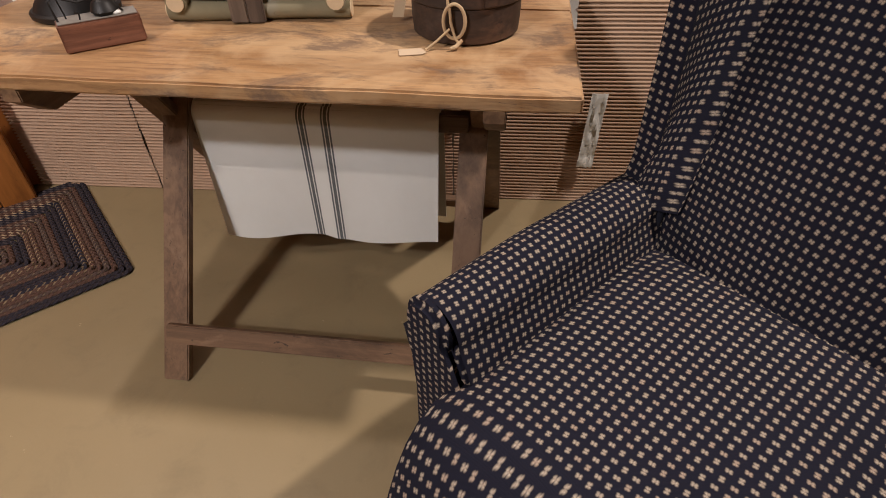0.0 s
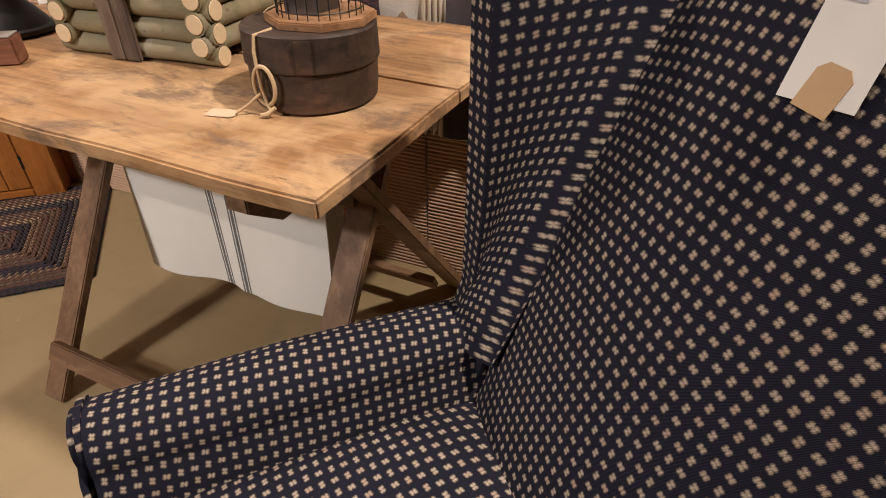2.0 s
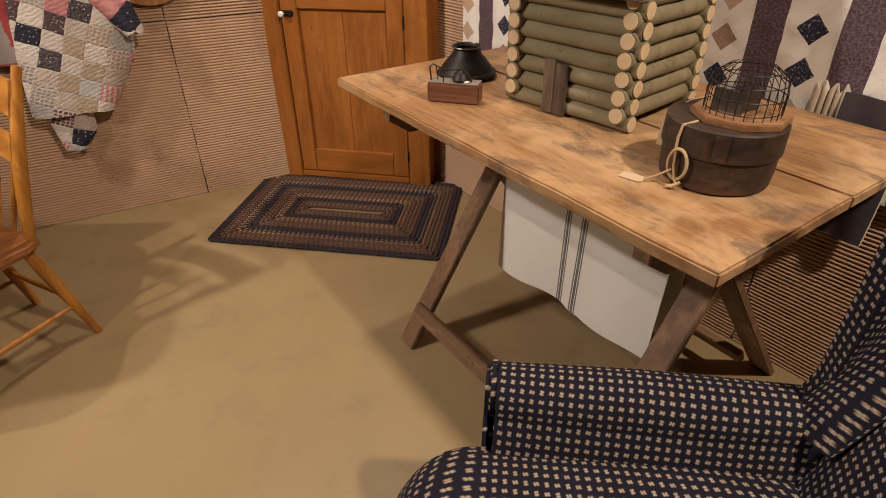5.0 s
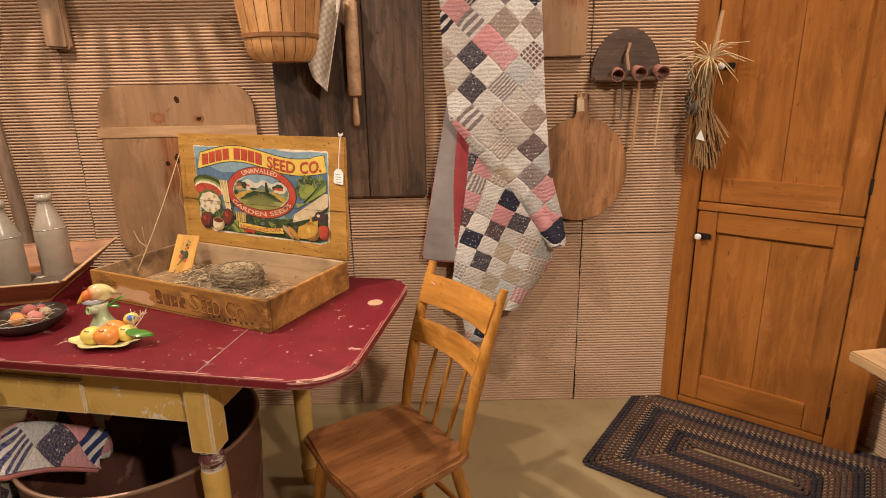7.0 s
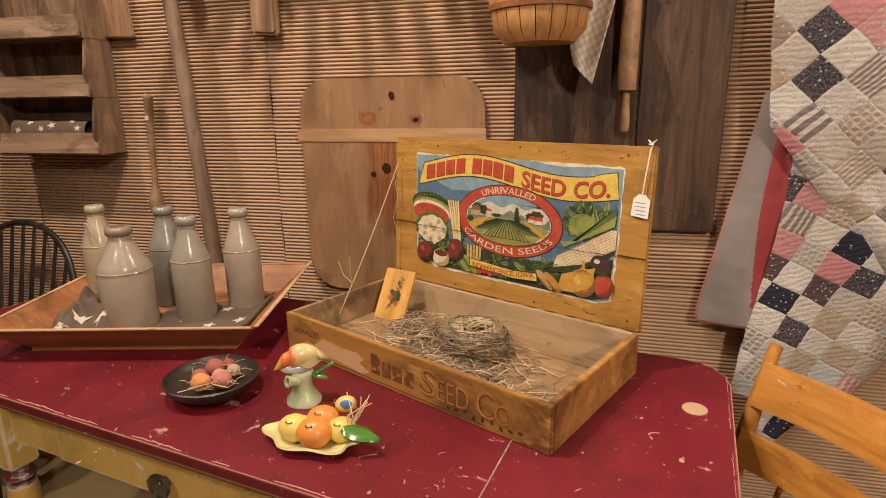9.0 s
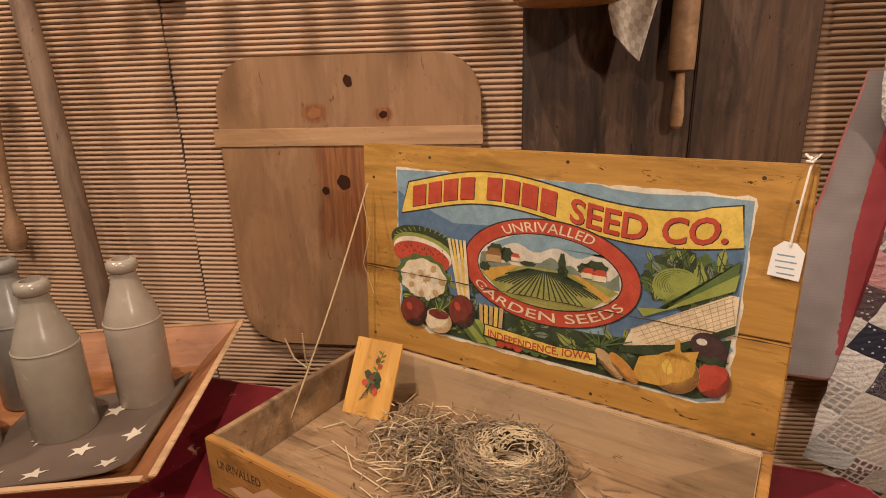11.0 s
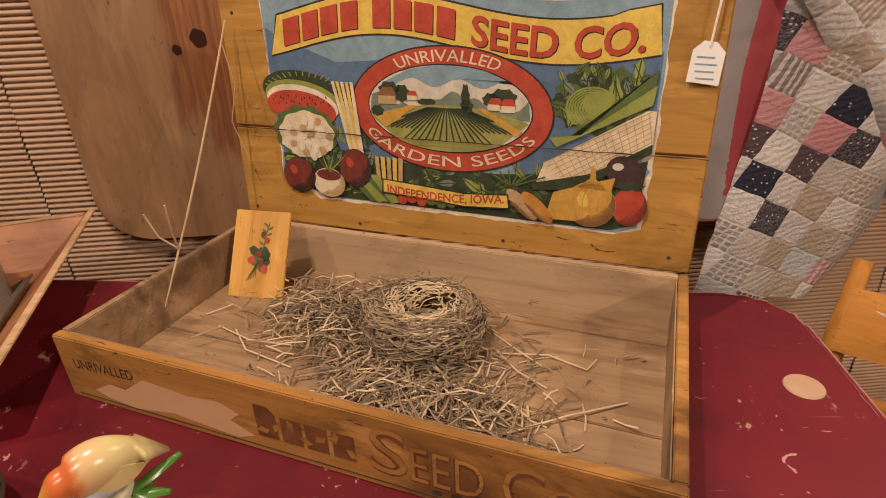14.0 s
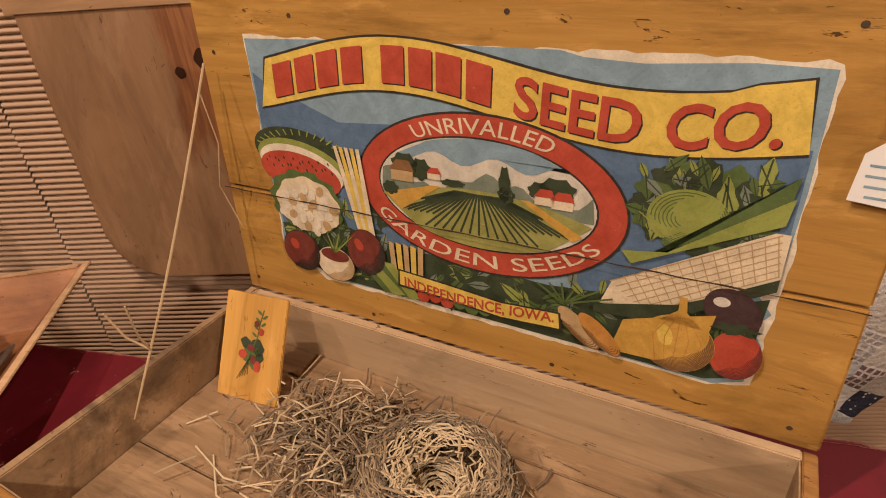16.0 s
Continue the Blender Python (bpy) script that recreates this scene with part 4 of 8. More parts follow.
            pts = [place(a + (b - a) * k, 0.0) for k in steps(0, 1, 3)] + [place(a + (b - a) * k, 1.0) for k in steps(1, 0, 3)]
            self.add(pts, material, layer)


def ink(name, colour, vary=0.18, rough=0.6):
    aged = tuple(0.88 * c + 0.12 * a * (sum(colour) / 0.9 * 0.6 + 0.4) for c, a in zip(colour, (0.30, 0.215, 0.125)))
    s = Nodes("print_" + name, rough, 0, 0.3)
    v = s.coords("Object")
    soft, grain = s.noise(v, 38, 6, 0.72, 0.6), s.noise(v, 420, 3, 0.7)
    k = vary
    base = s.mix(s.ramp(soft, [(0.36, (0, 0, 0)), (0.64, (1, 1, 1))]), tuple(c * (1 - k) for c in aged), tuple(min(0.85, c * (1 + 0.6 * k) + 0.012) for c in aged))
    base = s.mix(s.ramp(grain, [(0.54, (0, 0, 0)), (0.68, (0.35, 0.35, 0.35))]), base, tuple(c * 0.5 for c in aged))
    fade = s.ramp(s.noise(v, 13, 8, 0.75, 0.8), [(0.64, (0, 0, 0)), (0.74, (0.40, 0.40, 0.40))])
    base = s.mix(fade, base, (0.42, 0.33, 0.21))
    rub = s.ramp(s.noise(s.coords("Object", (1, 5, 1), (0, 0, 0.4)), 70, 4, 0.75, 1.0), [(0.70, (0, 0, 0)), (0.73, (0.6, 0.6, 0.6))])
    base = s.mix(rub, base, (0.58, 0.50, 0.37))
    s.bump(soft, 0.08, 0.001)
    return s.done(base)


INK = {k: ink(k, c) for k, c in {
    "sky": (0.20, 0.33, 0.40), "blue": (0.075, 0.16, 0.27), "yellow": (0.72, 0.50, 0.075), "red": (0.48, 0.050, 0.022), "black": (0.02, 0.016, 0.013),
    "cream": (0.72, 0.60, 0.40), "white": (0.74, 0.66, 0.50), "green": (0.075, 0.135, 0.030), "dark_green": (0.022, 0.045, 0.017), "lime": (0.26, 0.31, 0.055), "field": (0.30, 0.30, 0.07),
    "beet": (0.17, 0.022, 0.014), "orange": (0.56, 0.24, 0.035), "amber": (0.60, 0.33, 0.045), "purple": (0.045, 0.018, 0.022), "tan": (0.50, 0.33, 0.15), "cloud": (0.62, 0.58, 0.47), "hill": (0.17, 0.22, 0.16), "brown": (0.22, 0.10, 0.03)}.items()}

# ---- the seed box, open, with a nest in it ----
BOX_OUT = wood("ochre_varnished_pine", (0.25, 0.110, 0.026), (0.52, 0.265, 0.068), "x", 16, 0.45, wear=0.9, stain=(0.11, 0.048, 0.016), stain_at=0.55, stain_scale=9, contrast=0.6)
LID_WOOD = wood("mustard_varnished_pine", (0.30, 0.140, 0.028), (0.60, 0.335, 0.080), "x", 16, 0.42, wear=0.7, stain=(0.17, 0.075, 0.018), stain_at=0.60, stain_scale=10, contrast=0.45)
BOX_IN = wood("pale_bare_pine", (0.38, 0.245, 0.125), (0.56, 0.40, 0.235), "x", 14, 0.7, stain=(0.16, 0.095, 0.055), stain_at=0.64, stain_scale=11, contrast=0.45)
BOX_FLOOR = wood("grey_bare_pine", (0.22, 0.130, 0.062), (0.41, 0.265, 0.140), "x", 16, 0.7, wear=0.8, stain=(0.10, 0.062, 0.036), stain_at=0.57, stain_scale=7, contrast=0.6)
CARD_WOOD = wood("orange_card_wood", (0.55, 0.27, 0.055), (0.70, 0.39, 0.10), "y", 9, 0.4)
STRING = plain("jute_string", (0.50, 0.36, 0.20), 0.95, vary=0.3, scale=400, relief=0.6)
WHITE_STRING = plain("white_string", (0.70, 0.64, 0.54), 0.9, vary=0.2, scale=400, relief=0.5)
STAMP = ink("stamped_letters", (0.17, 0.055, 0.014), 0.3)
STAMP_DARK = ink("stamped_shadow", (0.05, 0.028, 0.014), 0.3)
BARE = plain("bare_scraped_wood", (0.60, 0.36, 0.19), 0.7, vary=0.25, scale=25)

BOX_W, BOX_D, BOX_H, LID_H = 0.718, 0.380, 0.092, 0.392
_a = radians(64.5)
BOX_M = pose(-1.2925 - BOX_W * math.cos(_a), -0.040 - BOX_W * math.sin(_a), 0.7955, 0, 0, 64.5)
LID_M = pose(0, BOX_D, BOX_H + 0.001, 86.5)


def banner(x):
    """Lower edge of the ribbon."""
    return 0.283 - 0.0165 * math.cos((x - 0.10) / 0.53 * 2 * math.pi * 1.0 + 0.9) + 0.004 * math.sin((x - 0.1) * 14)


def label_art():
    art = Art()
    art.add([(0.078, 0.347), (0.20, 0.349), (0.45, 0.348), (0.47, 0.343), (0.52, 0.340), (0.60, 0.344), (0.653, 0.342), (0.654, 0.25), (0.651, 0.168), (0.640, 0.150), (0.652, 0.135), (0.640, 0.118), (0.651, 0.10), (0.644, 0.058), (0.618, 0.047), (0.50, 0.050), (0.30, 0.053), (0.16, 0.051), (0.150, 0.060), (0.125, 0.066), (0.110, 0.078), (0.083, 0.085), (0.086, 0.12), (0.080, 0.20)], INK["sky"], 1)
    art.add([(0.082, 0.31), (0.10, 0.298), (0.20, 0.262), (0.30, 0.268), (0.34, 0.25), (0.30, 0.18), (0.30, 0.10), (0.09, 0.10), (0.088, 0.15), (0.081, 0.20)], INK["blue"], 2)
    art.add([(0.43, 0.275), (0.54, 0.268), (0.65, 0.283), (0.65, 0.17), (0.50, 0.10), (0.40, 0.20)], INK["blue"], 2)
    # dark ground of leaves along the foot
    art.add([(0.088, 0.12), (0.19, 0.13), (0.30, 0.12), (0.45, 0.115), (0.60, 0.13), (0.648, 0.15), (0.642, 0.062), (0.61, 0.050), (0.16, 0.054), (0.12, 0.07), (0.09, 0.09)], INK["dark_green"], 3)
    art.leaves(150, (0.095, 0.062, 0.635, 0.135), 0.013, [INK["green"], INK["lime"], INK["dark_green"], INK["hill"], INK["green"]], 3.5, 9)
    art.leaves(60, (0.09, 0.130, 0.25, 0.235), 0.011, [INK["green"], INK["lime"], INK["dark_green"]], 3.5, 2)
    # ribbon
    top = [(x, banner(x) + 0.052 + (0.004 if x > 0.6 else 0)) for x in steps(0.106, 0.640, 30)]
    low = [(x, banner(x)) for x in steps(0.648, 0.089, 30)]
    art.add([(x + (0.002 if 0.3 < x else -0.002), y + 0.0022) for x, y in top] + [(x, y - 0.0022) for x, y in low], INK["black"], 4)
    art.add(top + low, INK["yellow"], 5)

    def along(x0, x1, lift=0.0075, high=0.037):
        def place(x, y, grow=1.0):
            s = x0 + (x1 - x0) * x
            return (s + 0.0016 * y, banner(s) + lift + high * y)
        return place

    for x0, x1, text, count in ((0.112, 0.243, "", 4), (0.262, 0.388, "", 4), (0.408, 0.523, "SEED", 0), (0.543, 0.628, "CO.", 0)):
        for inkname, lift, layer, dx in (("black", 0.0062, 6, 0.0013), ("red", 0.0075, 7, 0.0)):
            place = along(x0 + dx, x1 + dx, lift)
            if text:
                art.words(text, place, INK[inkname], layer, 0.022)
            else:
                art.blocks(count, place, INK[inkname], layer)
    # medallion with its view
    cx, cy = 0.373, 0.200
    art.oval(cx, cy, 0.152, 0.088, INK["black"], 6, -0.02, 60)
    art.oval(cx, cy, 0.1495, 0.0855, INK["red"], 7, -0.02, 60)
    art.oval(cx, cy + 0.002, 0.1235, 0.0615, INK["black"], 8, -0.02, 60)

    def inside(x, y):
        k = math.sqrt((x / 0.1215) ** 2 + (y / 0.0595) ** 2)
        return (cx + x, cy + 0.002 + y) if k <= 1 else (cx + x / k, cy + 0.002 + y / k)

    art.oval(cx, cy + 0.002, 0.1215, 0.0595, INK["cloud"], 9, -0.02, 60)
    art.add([inside(x, 0.07) for x in steps(-0.08, 0.08, 16)] + [inside(x, 0.036 + 0.006 * math.sin(x * 90)) for x in steps(0.10, -0.10, 20)], INK["sky"], 10)
    art.add([inside(x, 0.012 + 0.010 * math.sin(x * 45 + 1) + 0.004 * math.sin(x * 170)) for x in steps(-0.12, 0.12, 30)] + [inside(x, -0.01) for x in steps(0.12, -0.12, 10)], INK["hill"], 11)
    art.add([inside(x, 0.006 - 0.02 * (x / 0.12) ** 2) for x in steps(-0.12, 0.12, 24)] + [inside(x, -0.07) for x in steps(0.12, -0.12, 24)], INK["field"], 12)
    for i in range(-14, 15):
        x1 = i * 0.014
        pts = [inside(0.0 + x1 * 0.14 + (x1 - x1 * 0.14) * k, 0.002 - 0.062 * k) for k in steps(0, 1, 4)]
        keep = [p for p in pts if ((p[0] - cx) / 0.1195) ** 2 + ((p[1] - cy - 0.002) / 0.058) ** 2 < 1]
        if len(keep) > 1:
            art.line(keep, 0.0024, INK["dark_green"], 13)
    art.add([inside(x, y) for x, y in ((-0.115, -0.012), (-0.055, 0.004), (-0.045, 0.004), (-0.095, -0.030))], INK["amber"], 14)
    art.add([inside(x, y) for x, y in ((0.045, 0.004), (0.055, 0.004), (0.110, -0.025), (0.100, -0.032))], INK["amber"], 14)
    for hx, hy, s in ((-0.092, 0.004, 1.0), (-0.052, 0.011, 0.55), (0.070, 0.002, 0.7), (0.088, 0.000, 0.75)):
        art.add([inside(hx + s * x, hy + s * y) for x, y in ((-0.014, 0), (0.014, 0), (0.014, 0.014), (0.0, 0.015), (-0.014, 0.013))], INK["tan"] if s > 0.9 else INK["cream"], 15)
        art.add([inside(hx + s * x, hy + s * y) for x, y in ((-0.016, 0.012), (0.001, 0.012), (0.016, 0.012), (0.010, 0.024), (-0.006, 0.024))], INK["brown"] if s > 0.9 else INK["red"], 16)
    for tx, ty, rx, ry in ((-0.088, 0.026, 0.016, 0.012), (-0.068, 0.022, 0.012, 0.012), (0.028, 0.018, 0.006, 0.020), (0.030, 0.008, 0.009, 0.009), (0.082, 0.022, 0.018, 0.011), (0.065, 0.018, 0.012, 0.009), (-0.03, 0.012, 0.014, 0.004), (-0.108, -0.004, 0.010, 0.008)):
        art.oval(cx + tx, cy + ty, rx, ry, INK["dark_green"], 14 if rx < 0.02 else 15, 0, 22, 0.12, 7)
    for i, (text, r0, a0, a1, flip) in enumerate((("UNRIVALLED", 0.0, 124, 56, 1), ("GARDEN SEEDS", 0.0, 206, 334, -1))):
        def arc(x, y, a0=a0, a1=a1, flip=flip):
            t = radians(a0 + (a1 - a0) * x)
            k = 0.0655 + 0.0155 * (y if flip > 0 else 1 - y)
            kx = k / 0.0655 * 0.1285 if flip > 0 else 0.1285 + (k - 0.0655) * 1.1
            return (cx + (k + 0.0630) * math.cos(t), cy + 0.001 + k * math.sin(t))
        art.words(text, arc, INK["cream"], 9, 0.004)
    # vegetables on the sides
    art.oval(0.139, 0.214, 0.075, 0.034, INK["dark_green"], 6, -0.15)
    art.oval(0.136, 0.206, 0.068, 0.028, INK["lime"], 7, -0.15)
    art.oval(0.134, 0.200, 0.064, 0.027, INK["white"], 8, -0.15)
    art.oval(0.132, 0.193, 0.062, 0.026, INK["red"], 9, -0.12)
    for i in range(22):
        art.oval(0.082 + 0.0048 * i, 0.205 + 0.006 * math.sin(i * 2.3), 0.0012, 0.0022, INK["black"], 9.5, 0.4, 8)
    for i in range(15):
        t = 0.35 + 0.17 * i
        art.line([(0.139 + 0.062 * math.cos(t), 0.214 + 0.027 * math.sin(t)), (0.139 + 0.075 * math.cos(t), 0.214 + 0.034 * math.sin(t))], 0.0018, INK["lime"], 8.5)
    art.oval(0.135, 0.156, 0.057, 0.041, INK["green"], 10, 0, 36, 0.06, 11)
    art.oval(0.137, 0.152, 0.050, 0.037, INK["cream"], 11, 0, 40, 0.04, 9)
    for i in range(26):
        t, r = i * 2.4, 0.0085 * math.sqrt(i)
        art.oval(0.138 + r * 1.05 * math.cos(t), 0.147 + r * 0.72 * math.sin(t), 0.0072, 0.0058, INK["white"] if i % 3 else INK["tan"], 12 + i % 4, t, 12)
    for i in range(5):
        art.add([(0.190 + 0.008 * i, 0.235), (0.195 + 0.008 * i, 0.235), (0.222 + 0.004 * i, 0.130), (0.214 + 0.004 * i, 0.128)], INK["yellow"] if i % 2 else INK["cream"], 16 + i)
    for x, y, rx, ry, name in ((0.118, 0.086, 0.030, 0.028, "beet"), (0.222, 0.105, 0.027, 0.030, "beet"), (0.172, 0.078, 0.029, 0.024, "cream")):
        art.oval(x, y, rx + 0.001, ry + 0.001, INK["black"], 21)
        art.oval(x, y, rx, ry, INK[name], 22)
        art.oval(x - rx * 0.35, y + ry * 0.3, rx * 0.22, ry * 0.28, INK["red"] if name == "beet" else INK["white"], 23, 0.5)
        art.shade(x, y, rx, ry, INK["black"] if name == "beet" else INK["tan"], 23.5)
    art.oval(0.173, 0.091, 0.022, 0.009, INK["beet"], 24)
    for i in range(6):
        art.add([(0.172, 0.095), (0.176, 0.095), (0.150 + 0.012 * i, 0.125 + 0.004 * (i % 2))], INK["lime"] if i % 2 else INK["green"], 25)
    for i in range(4):
        art.add([(0.20 + 0.015 * i, 0.098), (0.215 + 0.015 * i, 0.098), (0.262 + 0.012 * i, 0.058), (0.245 + 0.012 * i, 0.054)], INK["lime"] if i % 2 else INK["green"], 20 + i % 2)
    for i in range(5):
        art.add([(0.256 + 0.010 * i, 0.128), (0.263 + 0.010 * i, 0.126), (0.265 + 0.009 * i, 0.090), (0.258 + 0.009 * i, 0.090)], INK["yellow"] if i % 2 else INK["tan"], 18)
    for i in range(6):
        art.oval(0.300 + 0.016 * i, 0.063 + 0.003 * (i % 2), 0.0085, 0.0075, INK["red"] if i < 3 else INK["green"], 22, 0, 16)
    art.add([(0.268, 0.094), (0.33, 0.090), (0.40, 0.084), (0.467, 0.088), (0.470, 0.066), (0.40, 0.062), (0.33, 0.068), (0.266, 0.070)], INK["black"], 26)
    art.add([(0.270, 0.092), (0.33, 0.088), (0.40, 0.082), (0.465, 0.086), (0.467, 0.068), (0.40, 0.064), (0.33, 0.070), (0.269, 0.073)], INK["yellow"], 27)
    art.words("INDEPENDENCE, IOWA.", lambda x, y: (0.276 + 0.185 * x, 0.0738 - 0.026 * x * (1 - x) + 0.002 * x - 0.001 + 0.0130 * y), INK["red"], 28, 0.020)
    # cabbage, corn, onion and the rest
    for i in range(16):
        t = 2 * math.pi * i / 16
        art.oval(0.583 + 0.042 * math.cos(t), 0.222 + 0.026 * math.sin(t), 0.020, 0.011, INK["green"] if i % 2 else INK["dark_green"], 6 + i % 3, t, 18, 0.1, 6)
    art.leaves(70, (0.53, 0.195, 0.635, 0.262), 0.013, [INK["green"], INK["dark_green"], INK["hill"], INK["lime"]], 9, 4)
    art.oval(0.572, 0.213, 0.034, 0.027, INK["lime"], 10.2)
    art.shade(0.572, 0.213, 0.034, 0.027, INK["green"], 11, 0, 8)
    for k in range(7):
        art.line([(0.572 + 0.034 * (0.9 - 0.1 * k) * math.cos(t), 0.213 + 0.027 * (0.9 - 0.1 * k) * math.sin(t)) for t in steps(1.2 + 0.3 * k, 3.2 + 0.2 * k, 8)], 0.0009, INK["green"], 11)
    for i in range(5):
        t = 0.5 + i * 0.5
        art.line([(0.560, 0.192), (0.560 + 0.036 * math.cos(t), 0.192 + 0.036 * math.sin(t))], 0.0010, INK["field"], 11)
    for dx in (0, 0.018):
        art.add([(0.520, 0.172), (0.560, 0.178), (0.648, 0.262 - dx), (0.645, 0.238 - dx), (0.53, 0.160)], INK["lime"] if dx else INK["green"], 12 + int(dx > 0))
    art.add([(0.505, 0.110), (0.515, 0.138), (0.56, 0.165), (0.640, 0.213), (0.651, 0.213), (0.651, 0.172), (0.600, 0.140), (0.545, 0.110)], INK["cream"], 14)
    for i in range(7):
        art.line([(0.513 + 0.006 * i, 0.137 - 0.0045 * i), (0.645 + 0.0008 * i, 0.212 - 0.0062 * i)], 0.0011, INK["tan"], 15)
    for i in range(14):
        art.line([(0.525 + 0.009 * i, 0.146 + 0.005 * i), (0.548 + 0.0078 * i, 0.112 + 0.0048 * i)], 0.0009, INK["tan"], 16)
    art.add([(0.500, 0.098), (0.56, 0.103), (0.651, 0.160), (0.651, 0.172), (0.58, 0.128), (0.50, 0.108)], INK["dark_green"], 17)
    art.oval(0.622, 0.132, 0.026, 0.021, INK["purple"], 18, -0.6)
    art.oval(0.612, 0.140, 0.007, 0.005, INK["cloud"], 19)
    art.oval(0.632, 0.087, 0.022, 0.027, INK["red"], 20)
    art.shade(0.632, 0.087, 0.022, 0.027, INK["beet"], 20.5)
    art.oval(0.628, 0.115, 0.018, 0.006, INK["dark_green"], 21, 0, 20, 0.3, 6)
    art.add([(0.520, 0.058), (0.530, 0.098), (0.57, 0.112), (0.61, 0.125), (0.60, 0.06)], INK["amber"], 20)
    art.oval(0.581, 0.085, 0.034, 0.032, INK["amber"], 22)
    art.shade(0.581, 0.085, 0.034, 0.032, INK["brown"], 23.2, 0, 12)
    art.oval(0.570, 0.092, 0.007, 0.012, INK["yellow"], 22.5, 0.3)
    art.add([(0.563, 0.108), (0.578, 0.122), (0.578, 0.137), (0.584, 0.137), (0.586, 0.121), (0.602, 0.106)], INK["amber"], 22)
    for i in range(5):
        x = -0.022 + 0.011 * i
        art.line([(0.581 + x * 0.3, 0.117), (0.581 + x, 0.090), (0.581 + x * 0.7, 0.058)], 0.0010, INK["orange"], 23)
    for k in range(2):
        art.oval(0.487 + 0.022 * k, 0.075 - 0.002 * k, 0.030, 0.0105, INK["orange"] if k else INK["tan"], 24 + k, -0.75)
        art.shade(0.487 + 0.022 * k, 0.075 - 0.002 * k, 0.030, 0.0105, INK["brown"], 24.5 + k, -0.75, 5)
    for i in range(7):
        art.line([(0.470, 0.100), (0.440 + 0.013 * i, 0.118 + 0.003 * (i % 3))], 0.0022, INK["green"], 23)
    return art


def build_seed_box():
    b = thing("seed_box", BOX_M, "open ochre wooden seed box with a printed label in its lid", "wooden box")
    th = 0.013
    part("front_board", box(BOX_W, th, BOX_H, pose(BOX_W / 2, th / 2, BOX_H / 2), 0.0015), BOX_OUT, b)
    back = part("back_board", box(BOX_W - 2 * th, th, BOX_H, pose(BOX_W / 2, BOX_D - th / 2, BOX_H / 2), 0.0015), BOX_IN, b)
    for x in (th / 2, BOX_W - th / 2):
        bm = box(th, BOX_D - th - 0.0005, BOX_H, pose(x, BOX_D / 2 + th / 2, BOX_H / 2), 0.0015)
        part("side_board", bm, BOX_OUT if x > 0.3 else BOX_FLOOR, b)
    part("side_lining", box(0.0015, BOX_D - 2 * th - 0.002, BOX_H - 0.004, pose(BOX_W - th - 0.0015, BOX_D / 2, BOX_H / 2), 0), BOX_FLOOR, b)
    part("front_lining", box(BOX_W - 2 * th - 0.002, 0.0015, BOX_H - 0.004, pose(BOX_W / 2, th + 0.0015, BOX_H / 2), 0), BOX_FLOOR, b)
    for y0, y1 in ((th + 0.001, 0.1455), (0.1475, 0.318), (0.3195, BOX_D - th - 0.001)):
        part("floor_board", box(BOX_W - 2 * th - 0.002, y1 - y0, 0.010, pose(BOX_W / 2, (y0 + y1) / 2, 0.007), 0.0012), BOX_FLOOR, b)
    lid = part("lid", box(BOX_W, 0.158, 0.013, pose(BOX_W / 2, 0.079, -0.0065), 0.002), LID_WOOD, b, "mustard varnished lid board", LID_M)
    part("lid_board", box(BOX_W, 0.2315, 0.013, pose(BOX_W / 2, 0.2758, -0.0065), 0.002), LID_WOOD, lid)
    art = label_art()
    part("paper_label", art.bm, art.mats, lid, "faded printed seed label with vegetables round a farm view")
    # torn white border of the paper
    edge = Art()
    pts = []
    for x, y, n in ((0.076, 0.351, 12), (0.656, 0.347, 12), (0.655, 0.165, 6), (0.650, 0.055, 4), (0.615, 0.044, 12), (0.150, 0.048, 4), (0.083, 0.080, 8)):
        pts.append((x, y))
    rough = []
    random.seed(5)
    for (x0, y0), (x1, y1) in zip(pts, pts[1:] + pts[:1]):
        n = int(math.hypot(x1 - x0, y1 - y0) / 0.012) + 1
        rough += [(x0 + (x1 - x0) * i / n + random.uniform(-0.0018, 0.0018), y0 + (y1 - y0) * i / n + random.uniform(-0.0018, 0.0018)) for i in range(n)]
    edge.add(rough, INK["white"], 0.5)
    part("paper_edge", edge.bm, edge.mats, lid)
    crack = Art()
    n = 40
    crack.add([(BOX_W * i / n, 0.1592 + 0.0006 * math.sin(i * 1.7)) for i in range(n + 1)] + [(BOX_W * i / n, 0.1577 + 0.0005 * math.sin(i * 2.3)) for i in range(n, -1, -1)], STAMP_DARK, 34)
    part("crack", crack.bm, crack.mats, lid)
    for x, y in ((0.024, 0.330), (0.70, 0.345), (0.02, 0.02), (0.22, 0.012), (0.46, 0.014), (0.69, 0.02), (0.66, 0.372), (0.40, 0.378), (0.15, 0.372)):
        nail = Art()
        nail.oval(x, y, 0.0028, 0.0026, STAMP_DARK, 2, 0, 12)
        part("nail_head", nail.bm, nail.mats, lid)
    # stamped front
    front = Art()
    front.add([(0.045, 0.020), (0.075, 0.036), (0.10, 0.034), (0.135, 0.058), (0.20, 0.052), (0.245, 0.056), (0.27, 0.046), (0.255, 0.034), (0.285, 0.020), (0.26, 0.010), (0.17, 0.018), (0.11, 0.008), (0.07, 0.012)], BARE, 1)
    front.words("UNRIVALLED", lambda x, y: (0.024 + 0.096 * x, 0.049 + 0.004 * x + 0.014 * y), STAMP_DARK, 2, 0.004)
    front.blocks(4, lambda x, y: (0.290 + 0.125 * x, 0.024 + (0.034 if x > 0.2 else 0.044) * y), STAMP, 2)
